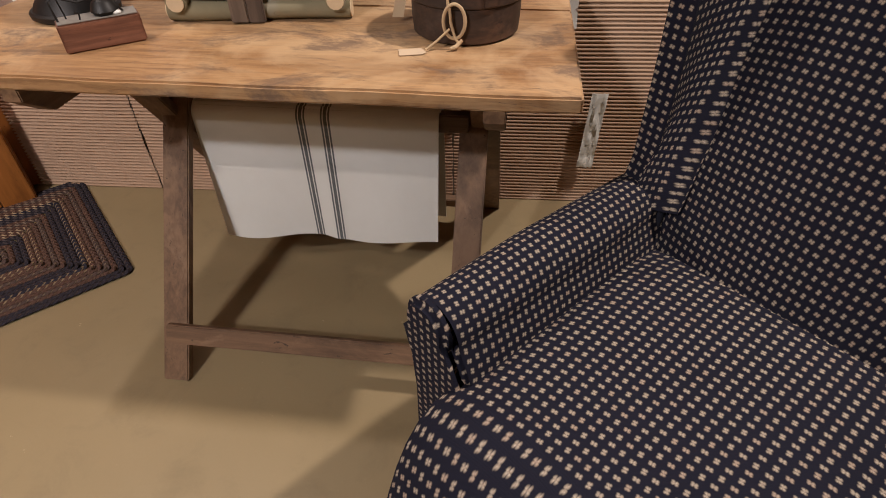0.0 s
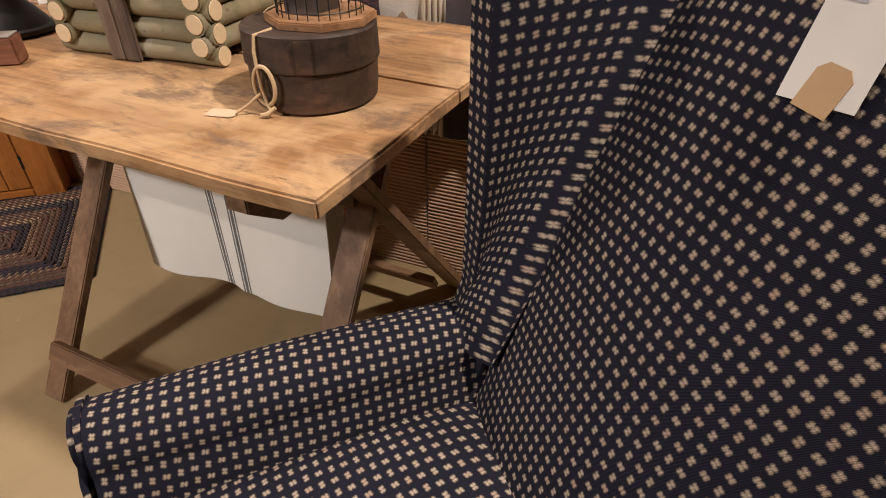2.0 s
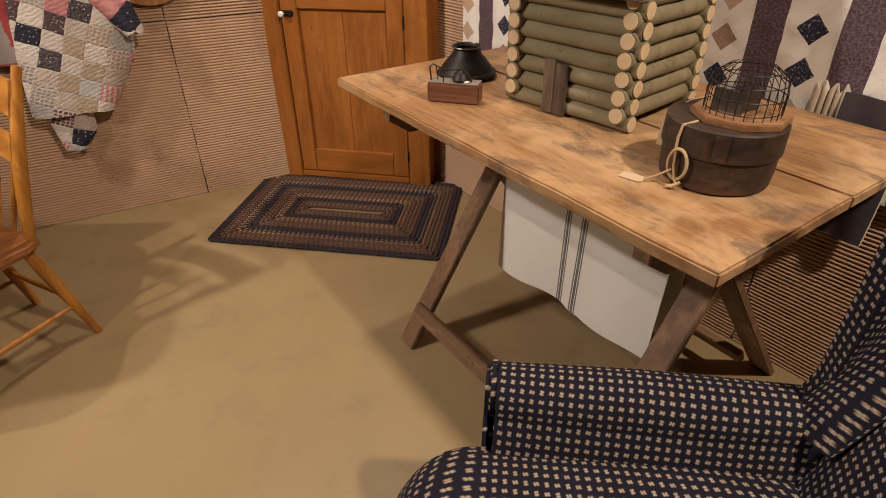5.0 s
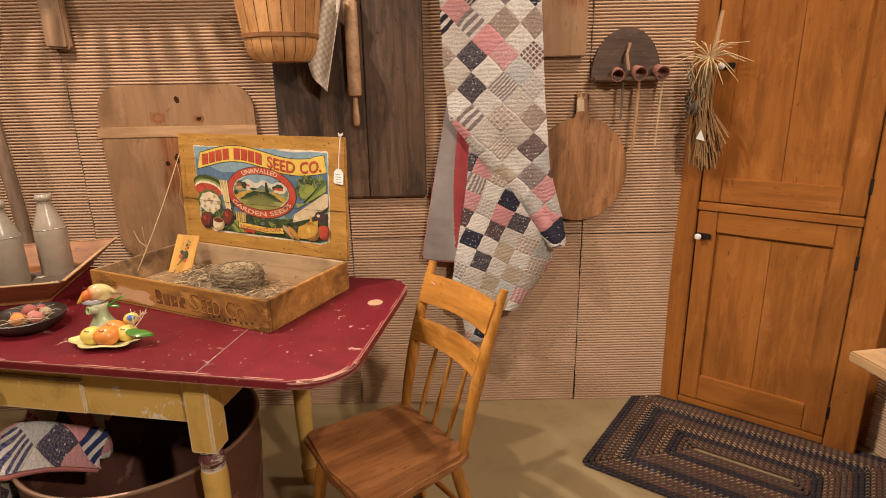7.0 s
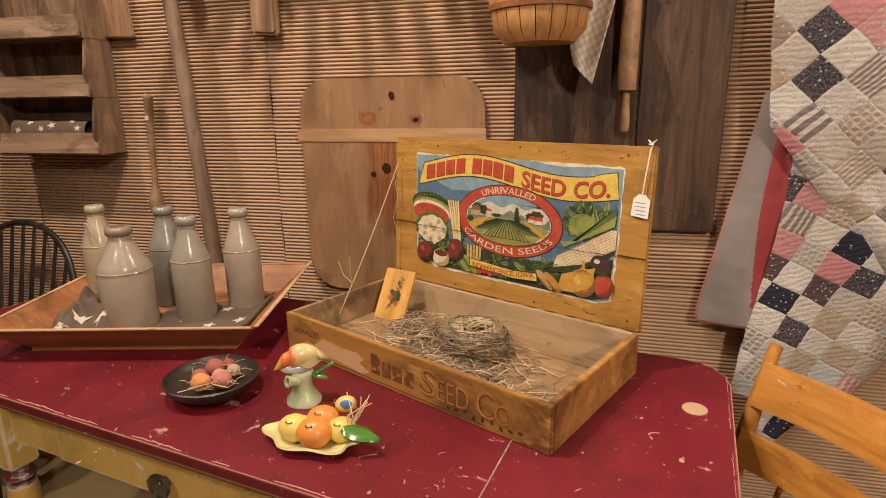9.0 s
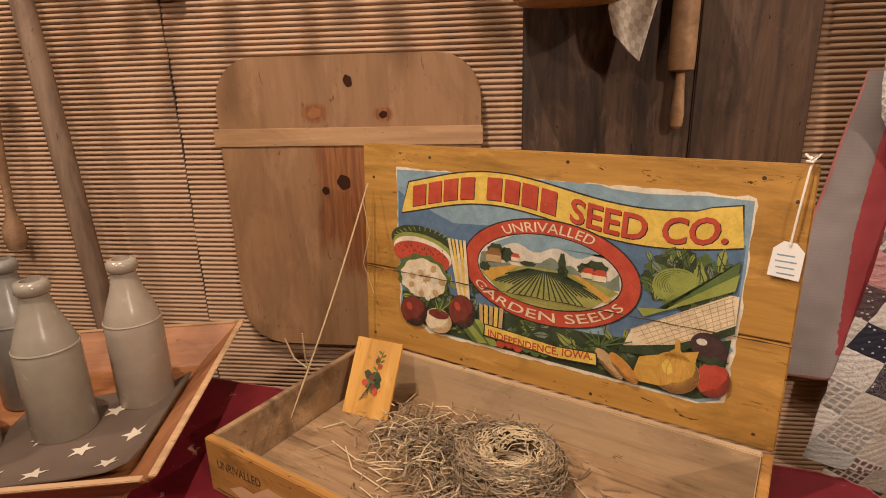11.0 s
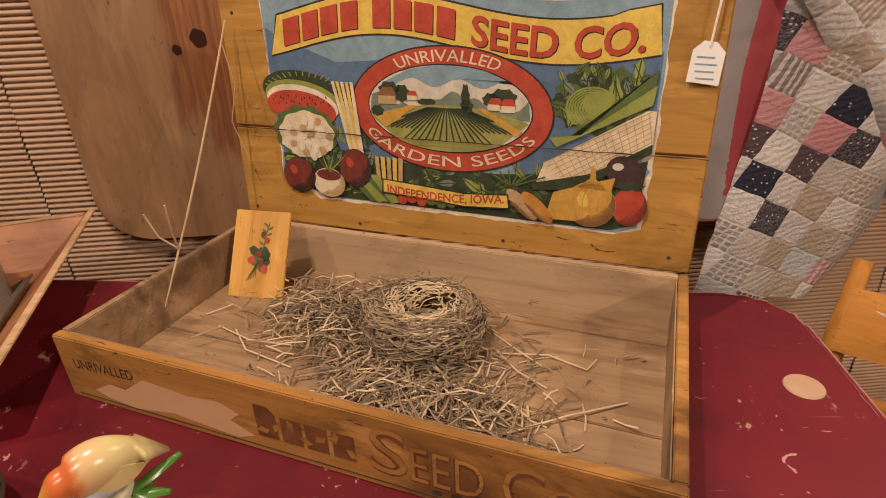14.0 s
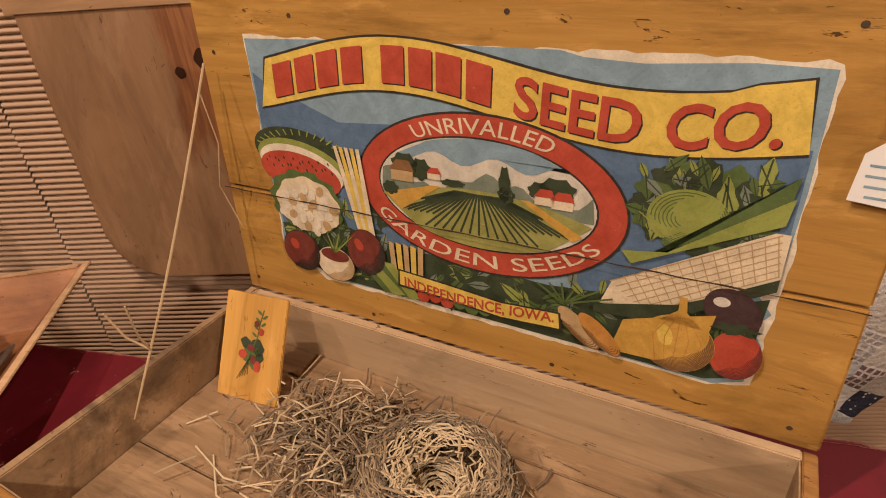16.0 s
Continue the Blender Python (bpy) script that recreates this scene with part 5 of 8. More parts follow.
    for i in range(8):
        front.oval(0.30 + 0.018 * i, 0.034 + 0.008 * (i % 3), 0.007, 0.004, BOX_OUT, 3, i * 0.9, 12, 0.25, 4)
    for text, x0, x1, h in (("S", 0.430, 0.470, 0.058), ("EED", 0.474, 0.548, 0.044), ("C", 0.566, 0.604, 0.056), ("O.", 0.606, 0.652, 0.040)):
        front.words(text, lambda x, y, x0=x0, x1=x1, h=h: (x0 + (x1 - x0) * x, 0.022 + h * y), STAMP, 2, 0.022)
        front.words(text, lambda x, y, x0=x0, x1=x1, h=h: (x0 + (x1 - x0) * x, 0.022 + h * y), BOX_OUT, 3, -0.008)
    for i in range(9):
        front.oval(0.50 + 0.02 * i, 0.014 + 0.003 * (i % 3), 0.006, 0.0035, STAMP_DARK, 2, 0.4 * i, 10, 0.3, 5)
    part("stamped_front", front.bm, front.mats, b, "worn stamped lettering", pose(0, 0, 0, 90))
    part("base_line", box(BOX_W * 0.8, 0.0008, 0.0012, pose(BOX_W * 0.42, -0.0003, 0.008), 0), STAMP_DARK, b)
    # stay cord from the lid down to the side
    a, c = Vector((0.026, BOX_D + 0.012, BOX_H + 0.322)), Vector((0.012, 0.165, BOX_H - 0.050))
    pts = [a.lerp(c, k) + Vector((0, 0, -0.012 * math.sin(math.pi * k))) for k in steps(0, 1, 14)]
    pts = [p + Vector((0, -0.012, 0)) for p in pts]
    cord = part("stay_cord", tube(pts, 0.0016, 6), STRING, b, "thin jute cord")
    k1 = pts[11]
    part("cord_end", tube([k1, k1 + Vector((-0.02, -0.012, 0.022)), k1 + Vector((-0.028, -0.020, 0.060))], 0.0015, 6), STRING, cord)
    part("cord_end", tube([k1, k1 + Vector((0.006, -0.01, 0.03)), k1 + Vector((0.008, -0.012, 0.075))], 0.0014, 6), STRING, cord)
    part("cord_end", tube([pts[1], pts[1] + Vector((0.016, -0.006, -0.06)), pts[1] + Vector((-0.006, -0.004, -0.12)), pts[1] + Vector((0.012, 0.0, -0.18))], 0.0009, 5), STRING, cord)
    return b


seed_box = build_seed_box()


def build_lid_tag():
    t = thing("price_tag", BOX_M @ LID_M, "small white paper price tag on a cotton string", "price tag")
    part("tag_card", slab([(0.678, 0.250), (0.714, 0.246), (0.716, 0.283), (0.706, 0.294), (0.692, 0.296), (0.681, 0.286)], 0.0060, 0.0064, 0), PAPER, t)
    marks = Art()
    for i, (x0, x1) in enumerate(((0.686, 0.706), (0.685, 0.709), (0.686, 0.707), (0.688, 0.708))):
        marks.add([(x0, 0.279 - 0.008 * i), (x1, 0.278 - 0.008 * i), (x1, 0.276 - 0.008 * i), (x0, 0.277 - 0.008 * i)], INK["sky"], 1)
    part("writing", marks.bm, marks.mats, t, "", pose(0, 0, 0.0064))
    part("tag_string", tube([(0.699, 0.290, 0.007), (0.702, 0.33, 0.008), (0.707, 0.385, 0.006), (0.709, 0.397, 0.001), (0.706, 0.400, -0.012)], 0.0014, 6), WHITE_STRING, t)
    part("knot", tube([(0.700, 0.404, 0.004), (0.707, 0.398, 0.007), (0.716, 0.405, 0.004), (0.709, 0.395, 0.008), (0.702, 0.396, 0.006)], 0.0018, 6), WHITE_STRING, t)


build_lid_tag()


def build_card():
    """A little varnished wood card with painted berries, leaning in the corner of the box."""
    m = BOX_M @ pose(0.040, 0.248, 0.0125, 60.0, 0, 7)
    c = thing("berry_card", m, "small varnished wood card painted with berries and leaves", "picture card")
    part("card_board", box(0.096, 0.140, 0.006, pose(0.048, 0.070, -0.003), 0.001), CARD_WOOD, c)
    art = Art()
    for x, y, rx, ry, k, turn in ((0.046, 0.062, 0.014, 0.010, "green", 0.4), (0.058, 0.072, 0.012, 0.009, "dark_green", 2.2), (0.040, 0.075, 0.010, 0.007, "dark_green", 2.6), (0.052, 0.052, 0.010, 0.006, "green", 1.9), (0.062, 0.058, 0.008, 0.006, "dark_green", 0.8),
                                 (0.036, 0.060, 0.007, 0.006, "red", 0), (0.048, 0.070, 0.006, 0.005, "beet", 0), (0.060, 0.047, 0.0055, 0.0075, "red", 0), (0.061, 0.093, 0.004, 0.005, "red", 0), (0.053, 0.103, 0.004, 0.004, "beet", 0), (0.053, 0.055, 0.0045, 0.006, "beet", 0)):
        art.oval(x, y, rx, ry, INK[k], 2 if "green" in k else 4, turn, 18, 0.1 if "green" in k else 0.03, 5)
    art.line([(0.046, 0.060), (0.056, 0.085), (0.058, 0.105), (0.062, 0.122)], 0.0015, INK["green"], 3)
    for i in range(7):
        y = 0.088 + 0.005 * i
        art.oval(0.056 + 0.0008 * i + 0.005 * (1 if i % 2 else -1), y, 0.0045, 0.0018, INK["green"], 3, 0.6 * (1 if i % 2 else -1), 10)
    for i in range(5):
        art.line([(0.046, 0.055), (0.030 + 0.004 * i, 0.026 + 0.002 * i)], 0.0008, INK["dark_green"], 3)
    part("berry_painting", art.bm, art.mats, c, "painted red berries and green leaves")


build_card()

STRAW_A = plain("dry_grass", (0.33, 0.24, 0.14), 0.85, vary=0.45, scale=60, relief=0.3)
STRAW_B = plain("pale_straw", (0.60, 0.47, 0.29), 0.8, vary=0.35, scale=60, relief=0.3)
STRAW_C = plain("grey_grass", (0.16, 0.118, 0.076), 0.9, vary=0.45, scale=60, relief=0.3)


def strand(bm, pts, r):
    tube(pts, [r, r, r * 0.9, r * 0.5][: len(pts)] if len(pts) <= 4 else r, 4, bm)


def build_nest():
    random.seed(11)
    n = thing("bird_nest", BOX_M @ pose(0.392, 0.228, 0.0125), "round bird nest of dry grass lying in the box", "nest")
    layers = {"outer_grass": (STRAW_C, bmesh.new()), "grass": (STRAW_A, bmesh.new()), "lining": (STRAW_B, bmesh.new())}
    for i in range(820):
        which = "lining" if i % 4 == 0 else ("grass" if i % 5 < 3 else "outer_grass")
        t = random.uniform(0, 2 * math.pi)
        phi = random.uniform(-0.6, 1.3) if which != "lining" else random.uniform(0.7, 2.6)
        rr, hh = 0.048, 0.034
        span = random.uniform(0.4, 1.1)
        skew = random.uniform(-0.5, 0.5)
        pts = []
        for k in steps(0, 1, 4):
            a = t + span * k
            p = phi + skew * k
            ring = rr + 0.027 * math.cos(p) + random.uniform(-0.006, 0.006)
            pts.append(Vector((ring * math.cos(a) * 1.08, ring * math.sin(a), max(0.0025, hh + 0.037 * math.sin(p) * (1 if which != "lining" else 0.9) + random.uniform(-0.003, 0.003)))))
        tube(pts, random.uniform(0.0006, 0.0013), 4, layers[which][1])
    for i in range(150):
        a, r = random.uniform(0, 6.283), 0.04 * math.sqrt(random.random())
        b = a + random.uniform(0.5, 1.6)
        z = 0.022 + 6 * r * r
        tube([(r * math.cos(a), r * math.sin(a), z), (r * 0.9 * math.cos((a + b) / 2), r * 0.9 * math.sin((a + b) / 2), z + 0.003), (r * math.cos(b), r * math.sin(b), z)], 0.0009, 4, layers["lining"][1])
    for i in range(300):
        a, r = random.uniform(0, 6.283), random.uniform(0.045, 0.082)
        p = Vector((r * math.cos(a), r * math.sin(a), random.uniform(0.006, 0.066)))
        d = Vector((random.uniform(-1, 1), random.uniform(-1, 1), random.uniform(-0.5, 0.4))).normalized() * random.uniform(0.012, 0.04)
        q = p + d
        q.z = max(0.003, q.z)
        tube([p, p.lerp(q, 0.5) + Vector((0, 0, 0.004)), q], random.uniform(0.0006, 0.0012), 4, layers["outer_grass" if i % 2 else "grass"][1])
    for name, (mat, bm) in layers.items():
        part(name, bm, mat, n, sharp=80)
    part("green_leaf", sheet(lambda u, v: (0.02 + 0.030 * u, -0.036 + 0.008 * (v - 0.5) * math.sin(math.pi * u), 0.058 + 0.006 * u), 8, 3, 0.0006), INK["lime"], n, "small green leaf")


build_nest()


def build_straw():
    random.seed(4)
    pile = thing("loose_straw", BOX_M, "loose dry straw and grass spread over the box floor", "straw", kind="stuff")
    sets = [(STRAW_A, bmesh.new()), (STRAW_B, bmesh.new()), (STRAW_C, bmesh.new())]
    for i in range(1700):
        k = random.random()
        if k < 0.45:
            x, y, h = random.gauss(0.255, 0.055), random.gauss(0.245, 0.045), 0.026
        elif k < 0.85:
            x, y, h = random.gauss(0.415, 0.060), random.gauss(0.125, 0.028), 0.018
        elif k < 0.95:
            x, y, h = random.gauss(0.40, 0.11), random.gauss(0.19, 0.06), 0.012
        else:
            x, y, h = random.gauss(0.52, 0.07), random.gauss(0.16, 0.05), 0.004
        if not (0.03 < x < 0.67 and 0.03 < y < 0.345):
            continue
        mat = 0 if random.random() < 0.5 else (1 if random.random() < 0.45 else 2)
        a, l = random.uniform(0, 6.283), random.uniform(0.012, 0.055)
        z = 0.0135 + random.random() ** 1.6 * h
        bend = random.uniform(-0.4, 0.4)
        p0 = Vector((x, y, z))
        p1 = p0 + Vector((math.cos(a), math.sin(a), 0)) * l / 2 + Vector((0, 0, random.uniform(0, 0.006)))
        p2 = p1 + Vector((math.cos(a + bend), math.sin(a + bend), 0)) * l / 2
        p2.z = max(0.0135, z + random.uniform(-0.006, 0.006))
        pts = [p0, p1, p2]
        if any(not (0.016 < p.x < BOX_W - 0.016 and 0.016 < p.y < BOX_D - 0.016) for p in pts):
            continue
        tube(pts, random.uniform(0.0006, 0.0015), 4, sets[mat][1])
    for pts in ([(0.478, 0.275), (0.515, 0.245), (0.555, 0.225)], [(0.49, 0.24), (0.53, 0.20), (0.57, 0.185)], [(0.36, 0.10), (0.45, 0.085), (0.54, 0.095), (0.60, 0.14), (0.663, 0.189)], [(0.50, 0.235), (0.56, 0.245), (0.61, 0.235), (0.62, 0.255)], [(0.09, 0.17), (0.16, 0.15), (0.24, 0.165)], [(0.12, 0.17), (0.17, 0.13), (0.25, 0.12)], [(0.05, 0.19), (0.075, 0.22)]):
        tube([(x, y, 0.0145 + 0.004 * (i % 2)) for i, (x, y) in enumerate(pts)], 0.0013, 5, sets[1][1])
    for mat, bm in sets:
        part("straw", bm, mat, pile, sharp=80)


build_straw()


build_chair()

# ---- on and under the pine table ----
def pine(u, v, z=0.8005, turn=0.0):
    """A pose on the pine table: u along its front, v back from the front."""
    return PINE @ pose(u, v, z, 0, 0, turn)


def make_towel():
    s = Nodes("cream_linen", 0.92, 0, 0.2)
    xyz = s.n("ShaderNodeSeparateXYZ", Vector=s.coords("UV"))
    x = xyz.outputs[0]
    lines = None
    for at, half in ((0.266, 0.0022), (0.275, 0.0042), (0.284, 0.0022), (0.327, 0.0022), (0.336, 0.0042), (0.345, 0.0022)):
        one = s.math("LESS_THAN", s.math("ABSOLUTE", s.math("SUBTRACT", x, at)), half)
        lines = one if lines is None else s.math("MAXIMUM", lines, one)
    wx = s.n("ShaderNodeTexWave", Vector=s.coords("UV"), Scale=130.0, Distortion=0.8).outputs["Fac"]
    wy = s.n("ShaderNodeTexWave", Vector=s.coords("UV", (1, 1, 1), (0, 0, 1.5708)), Scale=130.0, Distortion=0.8).outputs["Fac"]
    slow = s.noise(s.coords("Object"), 7, 4, 0.6)
    base = s.mix(slow, (0.70, 0.67, 0.60), (0.80, 0.78, 0.72))
    base = s.mix(s.math("MULTIPLY", lines, s.math("MULTIPLY_ADD", wx, 0.3, 0.70)), base, (0.035, 0.042, 0.050))
    s.bump(s.math("ADD", s.math("MULTIPLY", wx, wy), slow), 0.25, 0.001)
    return s.done(base)


TOWEL = make_towel()


def build_towel():
    t = thing("dish_towel", PINE, "cream linen towel with dark stripes hung over a rail", "towel")

    def front(u, v):
        # u across, v down; hangs from the rail
        x = 0.362 + 0.600 * u + 0.015 * v * (0.5 - u)
        fold = 0.012 * math.sin(u * 9.0 + 0.6) * v + 0.010 * max(0, 1 - abs(u - 0.53) / 0.06) * v
        y = 0.340 - 0.010 * v - fold * 0.8
        z = 0.5815 - 0.372 * v + 0.014 * v * (u - 0.4) - 0.006 * v * math.sin(u * 12)
        if v < 0.06:
            y += 0.018 * (1 - v / 0.06) ** 2
            z += 0.0
        return (x, y, z)

    part("front_fall", sheet(front, 60, 36, 0.0025, uv=lambda a, b: (a * 0.61, b * 0.37)), TOWEL, t, sharp=80)

    def back(u, v):
        x = 0.368 + 0.600 * u
        return (x, 0.384 + 0.012 * math.sin(u * 8 + 1) * v + 0.012 * v, 0.5835 - 0.33 * v)

    part("back_fall", sheet(back, 40, 20, -0.0025, uv=lambda a, b: (a * 0.61, b * 0.33)), TOWEL, t, sharp=80)
    part("fold", sheet(lambda u, v: (0.363 + 0.602 * u, 0.356 + 0.030 * v, 0.5825 + 0.0035 * math.sin(math.pi * v)), 30, 6, 0.002, uv=lambda a, b: (a * 0.61, b * 0.04)), TOWEL, t, sharp=80)


build_towel()

def make_bark():
    s = Nodes("green_brown_bark", 0.85, 0, 0.25)
    v = s.coords("Object", (0.25, 1, 1))
    rnd = s.n("ShaderNodeObjectInfo").outputs["Random"]
    a, b, c = s.noise(v, 22, 5, 0.65, 0.4), s.noise(s.coords("Object"), 60, 5, 0.7), s.noise(s.coords("Object"), 9, 3, 0.5)
    base = s.mix(s.math("MULTIPLY_ADD", a, 1.6, -0.3), (0.115, 0.095, 0.048), (0.31, 0.265, 0.155))
    base = s.mix(s.math("MULTIPLY", rnd, 0.5), base, (0.25, 0.215, 0.13))
    base = s.mix(s.ramp(c, [(0.58, (0, 0, 0)), (0.68, (0.7, 0.7, 0.7))]), base, (0.27, 0.24, 0.17))
    base = s.mix(s.ramp(b, [(0.62, (0, 0, 0)), (0.70, (0.6, 0.6, 0.6))]), base, (0.05, 0.035, 0.018))
    s.bump(s.math("ADD", a, s.math("MULTIPLY", b, 0.6)), 0.5, 0.0025)
    return s.done(base)


BARK = make_bark()
CUT_END = plain("cut_log_end", (0.62, 0.47, 0.28), 0.8, vary=0.2, scale=90)
GREY_BOARD = wood("weathered_grey_board", (0.085, 0.058, 0.042), (0.25, 0.185, 0.135), "x", 12, 0.8, stain=(0.36, 0.32, 0.27), stain_at=0.52, stain_scale=12)
BROWN_BOARD = wood("weathered_brown_board", (0.085, 0.055, 0.036), (0.19, 0.135, 0.09), "z", 12, 0.8)


def log(a, b, r, seed):
    a, b = Vector(a), Vector(b)
    n = 10
    pts = []
    for k in steps(0, 1, n):
        p = a.lerp(b, k)
        pts.append(p + Vector((0.002 * noise.noise((k * 3, seed, 1)), 0.002 * noise.noise((k * 3, seed, 5)), 0.003 * noise.noise((k * 2.2, seed, 9)))))
    return tube(pts, [r * (1 + 0.12 * noise.noise((k * 4, seed * 1.7, 0))) for k in steps(0, 1, n)], 14)


def build_cabin():
    """Small cabin of sticks; front to the room, gable at the side."""
    c = thing("log_cabin_model", pine(0.452, 0.262, 0.8005, 7.2), "toy log cabin of bark covered sticks with a plank roof", "model house")
    W, D, r = 0.328, 0.30, 0.0205
    for k in range(7):
        z = r + 0.0400 * k
        for y in (0.012, D - 0.012):
            j = 0.004 * noise.noise((k * 1.7, y * 9, 3))
            a, b = (-0.018 + j, y, z), (W + 0.016 + j, y, z)
            one = part("front_log" if y < 0.1 else "back_log", log(a, b, r, k + y * 30), BARK, c)
            for p, s in ((a, -1), (b, 1)):
                part("log_end", lathe([(r * 0.86, 0), (r * 0.84, 0.002), (0, 0.0026)], 14), CUT_END, one, "", Matrix.Translation((p[0] + 0.001 * s, p[1], p[2])) @ pose(0, 0, 0, 0, 90 * s))
        for x in (0.008, W - 0.008):
            j = 0.004 * noise.noise((k * 2.7, x * 9, 8))
            a, b = (x, -0.016 + j, z + 0.020), (x, D + 0.016 + j, z + 0.020)
            one = part("side_log", log(a, b, r * 0.97, k * 3 + x * 40 + 7), BARK, c)
            part("log_end", lathe([(r * 0.83, 0), (r * 0.81, 0.002), (0, 0.0026)], 14), CUT_END, one, "", Matrix.Translation((a[0], a[1] - 0.001, a[2])) @ pose(0, 0, 0, 90))
    # gable sticks and roof planks
    for k in range(5):
        z = 0.300 + 0.034 * k
        half = 0.135 - 0.026 * k
        for x in (0.008, W - 0.008):
            one = part("gable_log", log((x, D / 2 - half, z), (x, D / 2 + half, z), r * 0.92, k * 5 + x * 11), BARK, c)
            part("log_end", lathe([(r * 0.8, 0), (r * 0.78, 0.002), (0, 0.0026)], 14), CUT_END, one, "", Matrix.Translation((x, D / 2 - half - 0.001, z)) @ pose(0, 0, 0, 90))
    tilt = math.degrees(math.atan2(0.175, 0.19))
    for s in (1, -1):
        for k in range(3):
            m = Matrix.Translation((W / 2, D / 2 - s * (0.190 - 0.070 * (k + 0.5) * 0.92), 0.283 + 0.066 * (k + 0.5) + 0.004 * (k % 2))) @ pose(0, 0, 0, s * tilt)
            bm = box(W + 0.07, 0.096, 0.008, m, 0.002)
            part("roof_plank", bm, GREY_BOARD, c, "weathered grey roof board")
    part("door_plank", box(0.034, 0.010, 0.128, pose(0.128, -0.0145, 0.066), 0.002), BROWN_BOARD, c, "upright brown door board")
    part("door_plank", box(0.032, 0.010, 0.122, pose(0.162, -0.0145, 0.063), 0.002), BROWN_BOARD, c, "upright brown door board")
    return c


build_cabin()

FIRKIN = wood("blackened_bentwood", (0.016, 0.011, 0.008), (0.075, 0.042, 0.026), "x", 10, 0.6, stain=(0.13, 0.065, 0.035), stain_at=0.55, stain_scale=9)
PLATE_WOOD = wood("brown_octagon_wood", (0.20, 0.095, 0.038), (0.37, 0.20, 0.09), "x", 12, 0.5)
GLASSY = plain("dim_tin", (0.14, 0.13, 0.12), 0.35, 0.8, scale=50)


def build_firkin():
    m = pine(1.028, 0.275)
    b = thing("pantry_box", m, "round dark bentwood pantry box with a lid", "round box")
    part("side_wall", lathe([(0.094, 0.0), (0.100, 0.004), (0.1025, 0.03), (0.1025, 0.062)], 48, wob=0.03), FIRKIN, b)
    part("lid_band", lathe([(0.1045, 0.0635), (0.1065, 0.066), (0.1055, 0.116), (0.102, 0.119)], 48, wob=0.03), FIRKIN, b)
    part("lid_top", lathe([(0.101, 0.112), (0.1005, 0.1165), (0.0, 0.117)], 48), FIRKIN, b)
    part("band_lap", box(0.026, 0.003, 0.048, pose(0.052, -0.092, 0.090, 0, 0, 30), 0.001), FIRKIN, b)
    # string bow and tag on its side
    t = thing("string_tag", m, "jute string bow with a tan paper tag", "tag")
    path = [(-0.012, -0.075, 0.120), (-0.020, -0.106, 0.117), (-0.022, -0.109, 0.095), (-0.021, -0.110, 0.072)]
    part("cord", tube(path, 0.0026, 8), STRING, t)
    loop = []
    for k in steps(0, 1, 22):
        a = math.pi * (0.55 + 2.0 * k)
        loop.append((-0.010 + 0.019 * math.cos(a), -0.1125, 0.047 + 0.029 * math.sin(a)))
    part("loop", tube(loop, 0.0031, 8), STRING, t)
    part("cord", tube([(-0.018, -0.112, 0.070), (-0.016, -0.113, 0.045), (-0.008, -0.114, 0.018), (0.000, -0.116, 0.010)], 0.0026, 8), STRING, t)
    part("frayed_end", tube([(0.004, -0.113, 0.016), (-0.006, -0.119, 0.006), (-0.016, -0.124, 0.004)], [0.003, 0.0045, 0.003], 8), STRING, t)
    part("cord", tube([(-0.018, -0.114, 0.035), (-0.040, -0.122, 0.016), (-0.058, -0.130, 0.004)], 0.0022, 8), STRING, t)
    part("tag_card", slab([(-0.062, -0.128), (-0.068, -0.118), (-0.108, -0.128), (-0.101, -0.156), (-0.062, -0.146), (-0.056, -0.137)], 0.0008, 0.0018, 0), plain("tan_card", (0.56, 0.42, 0.27), 0.8, vary=0.1, scale=80), t, "tan paper tag")


build_firkin()


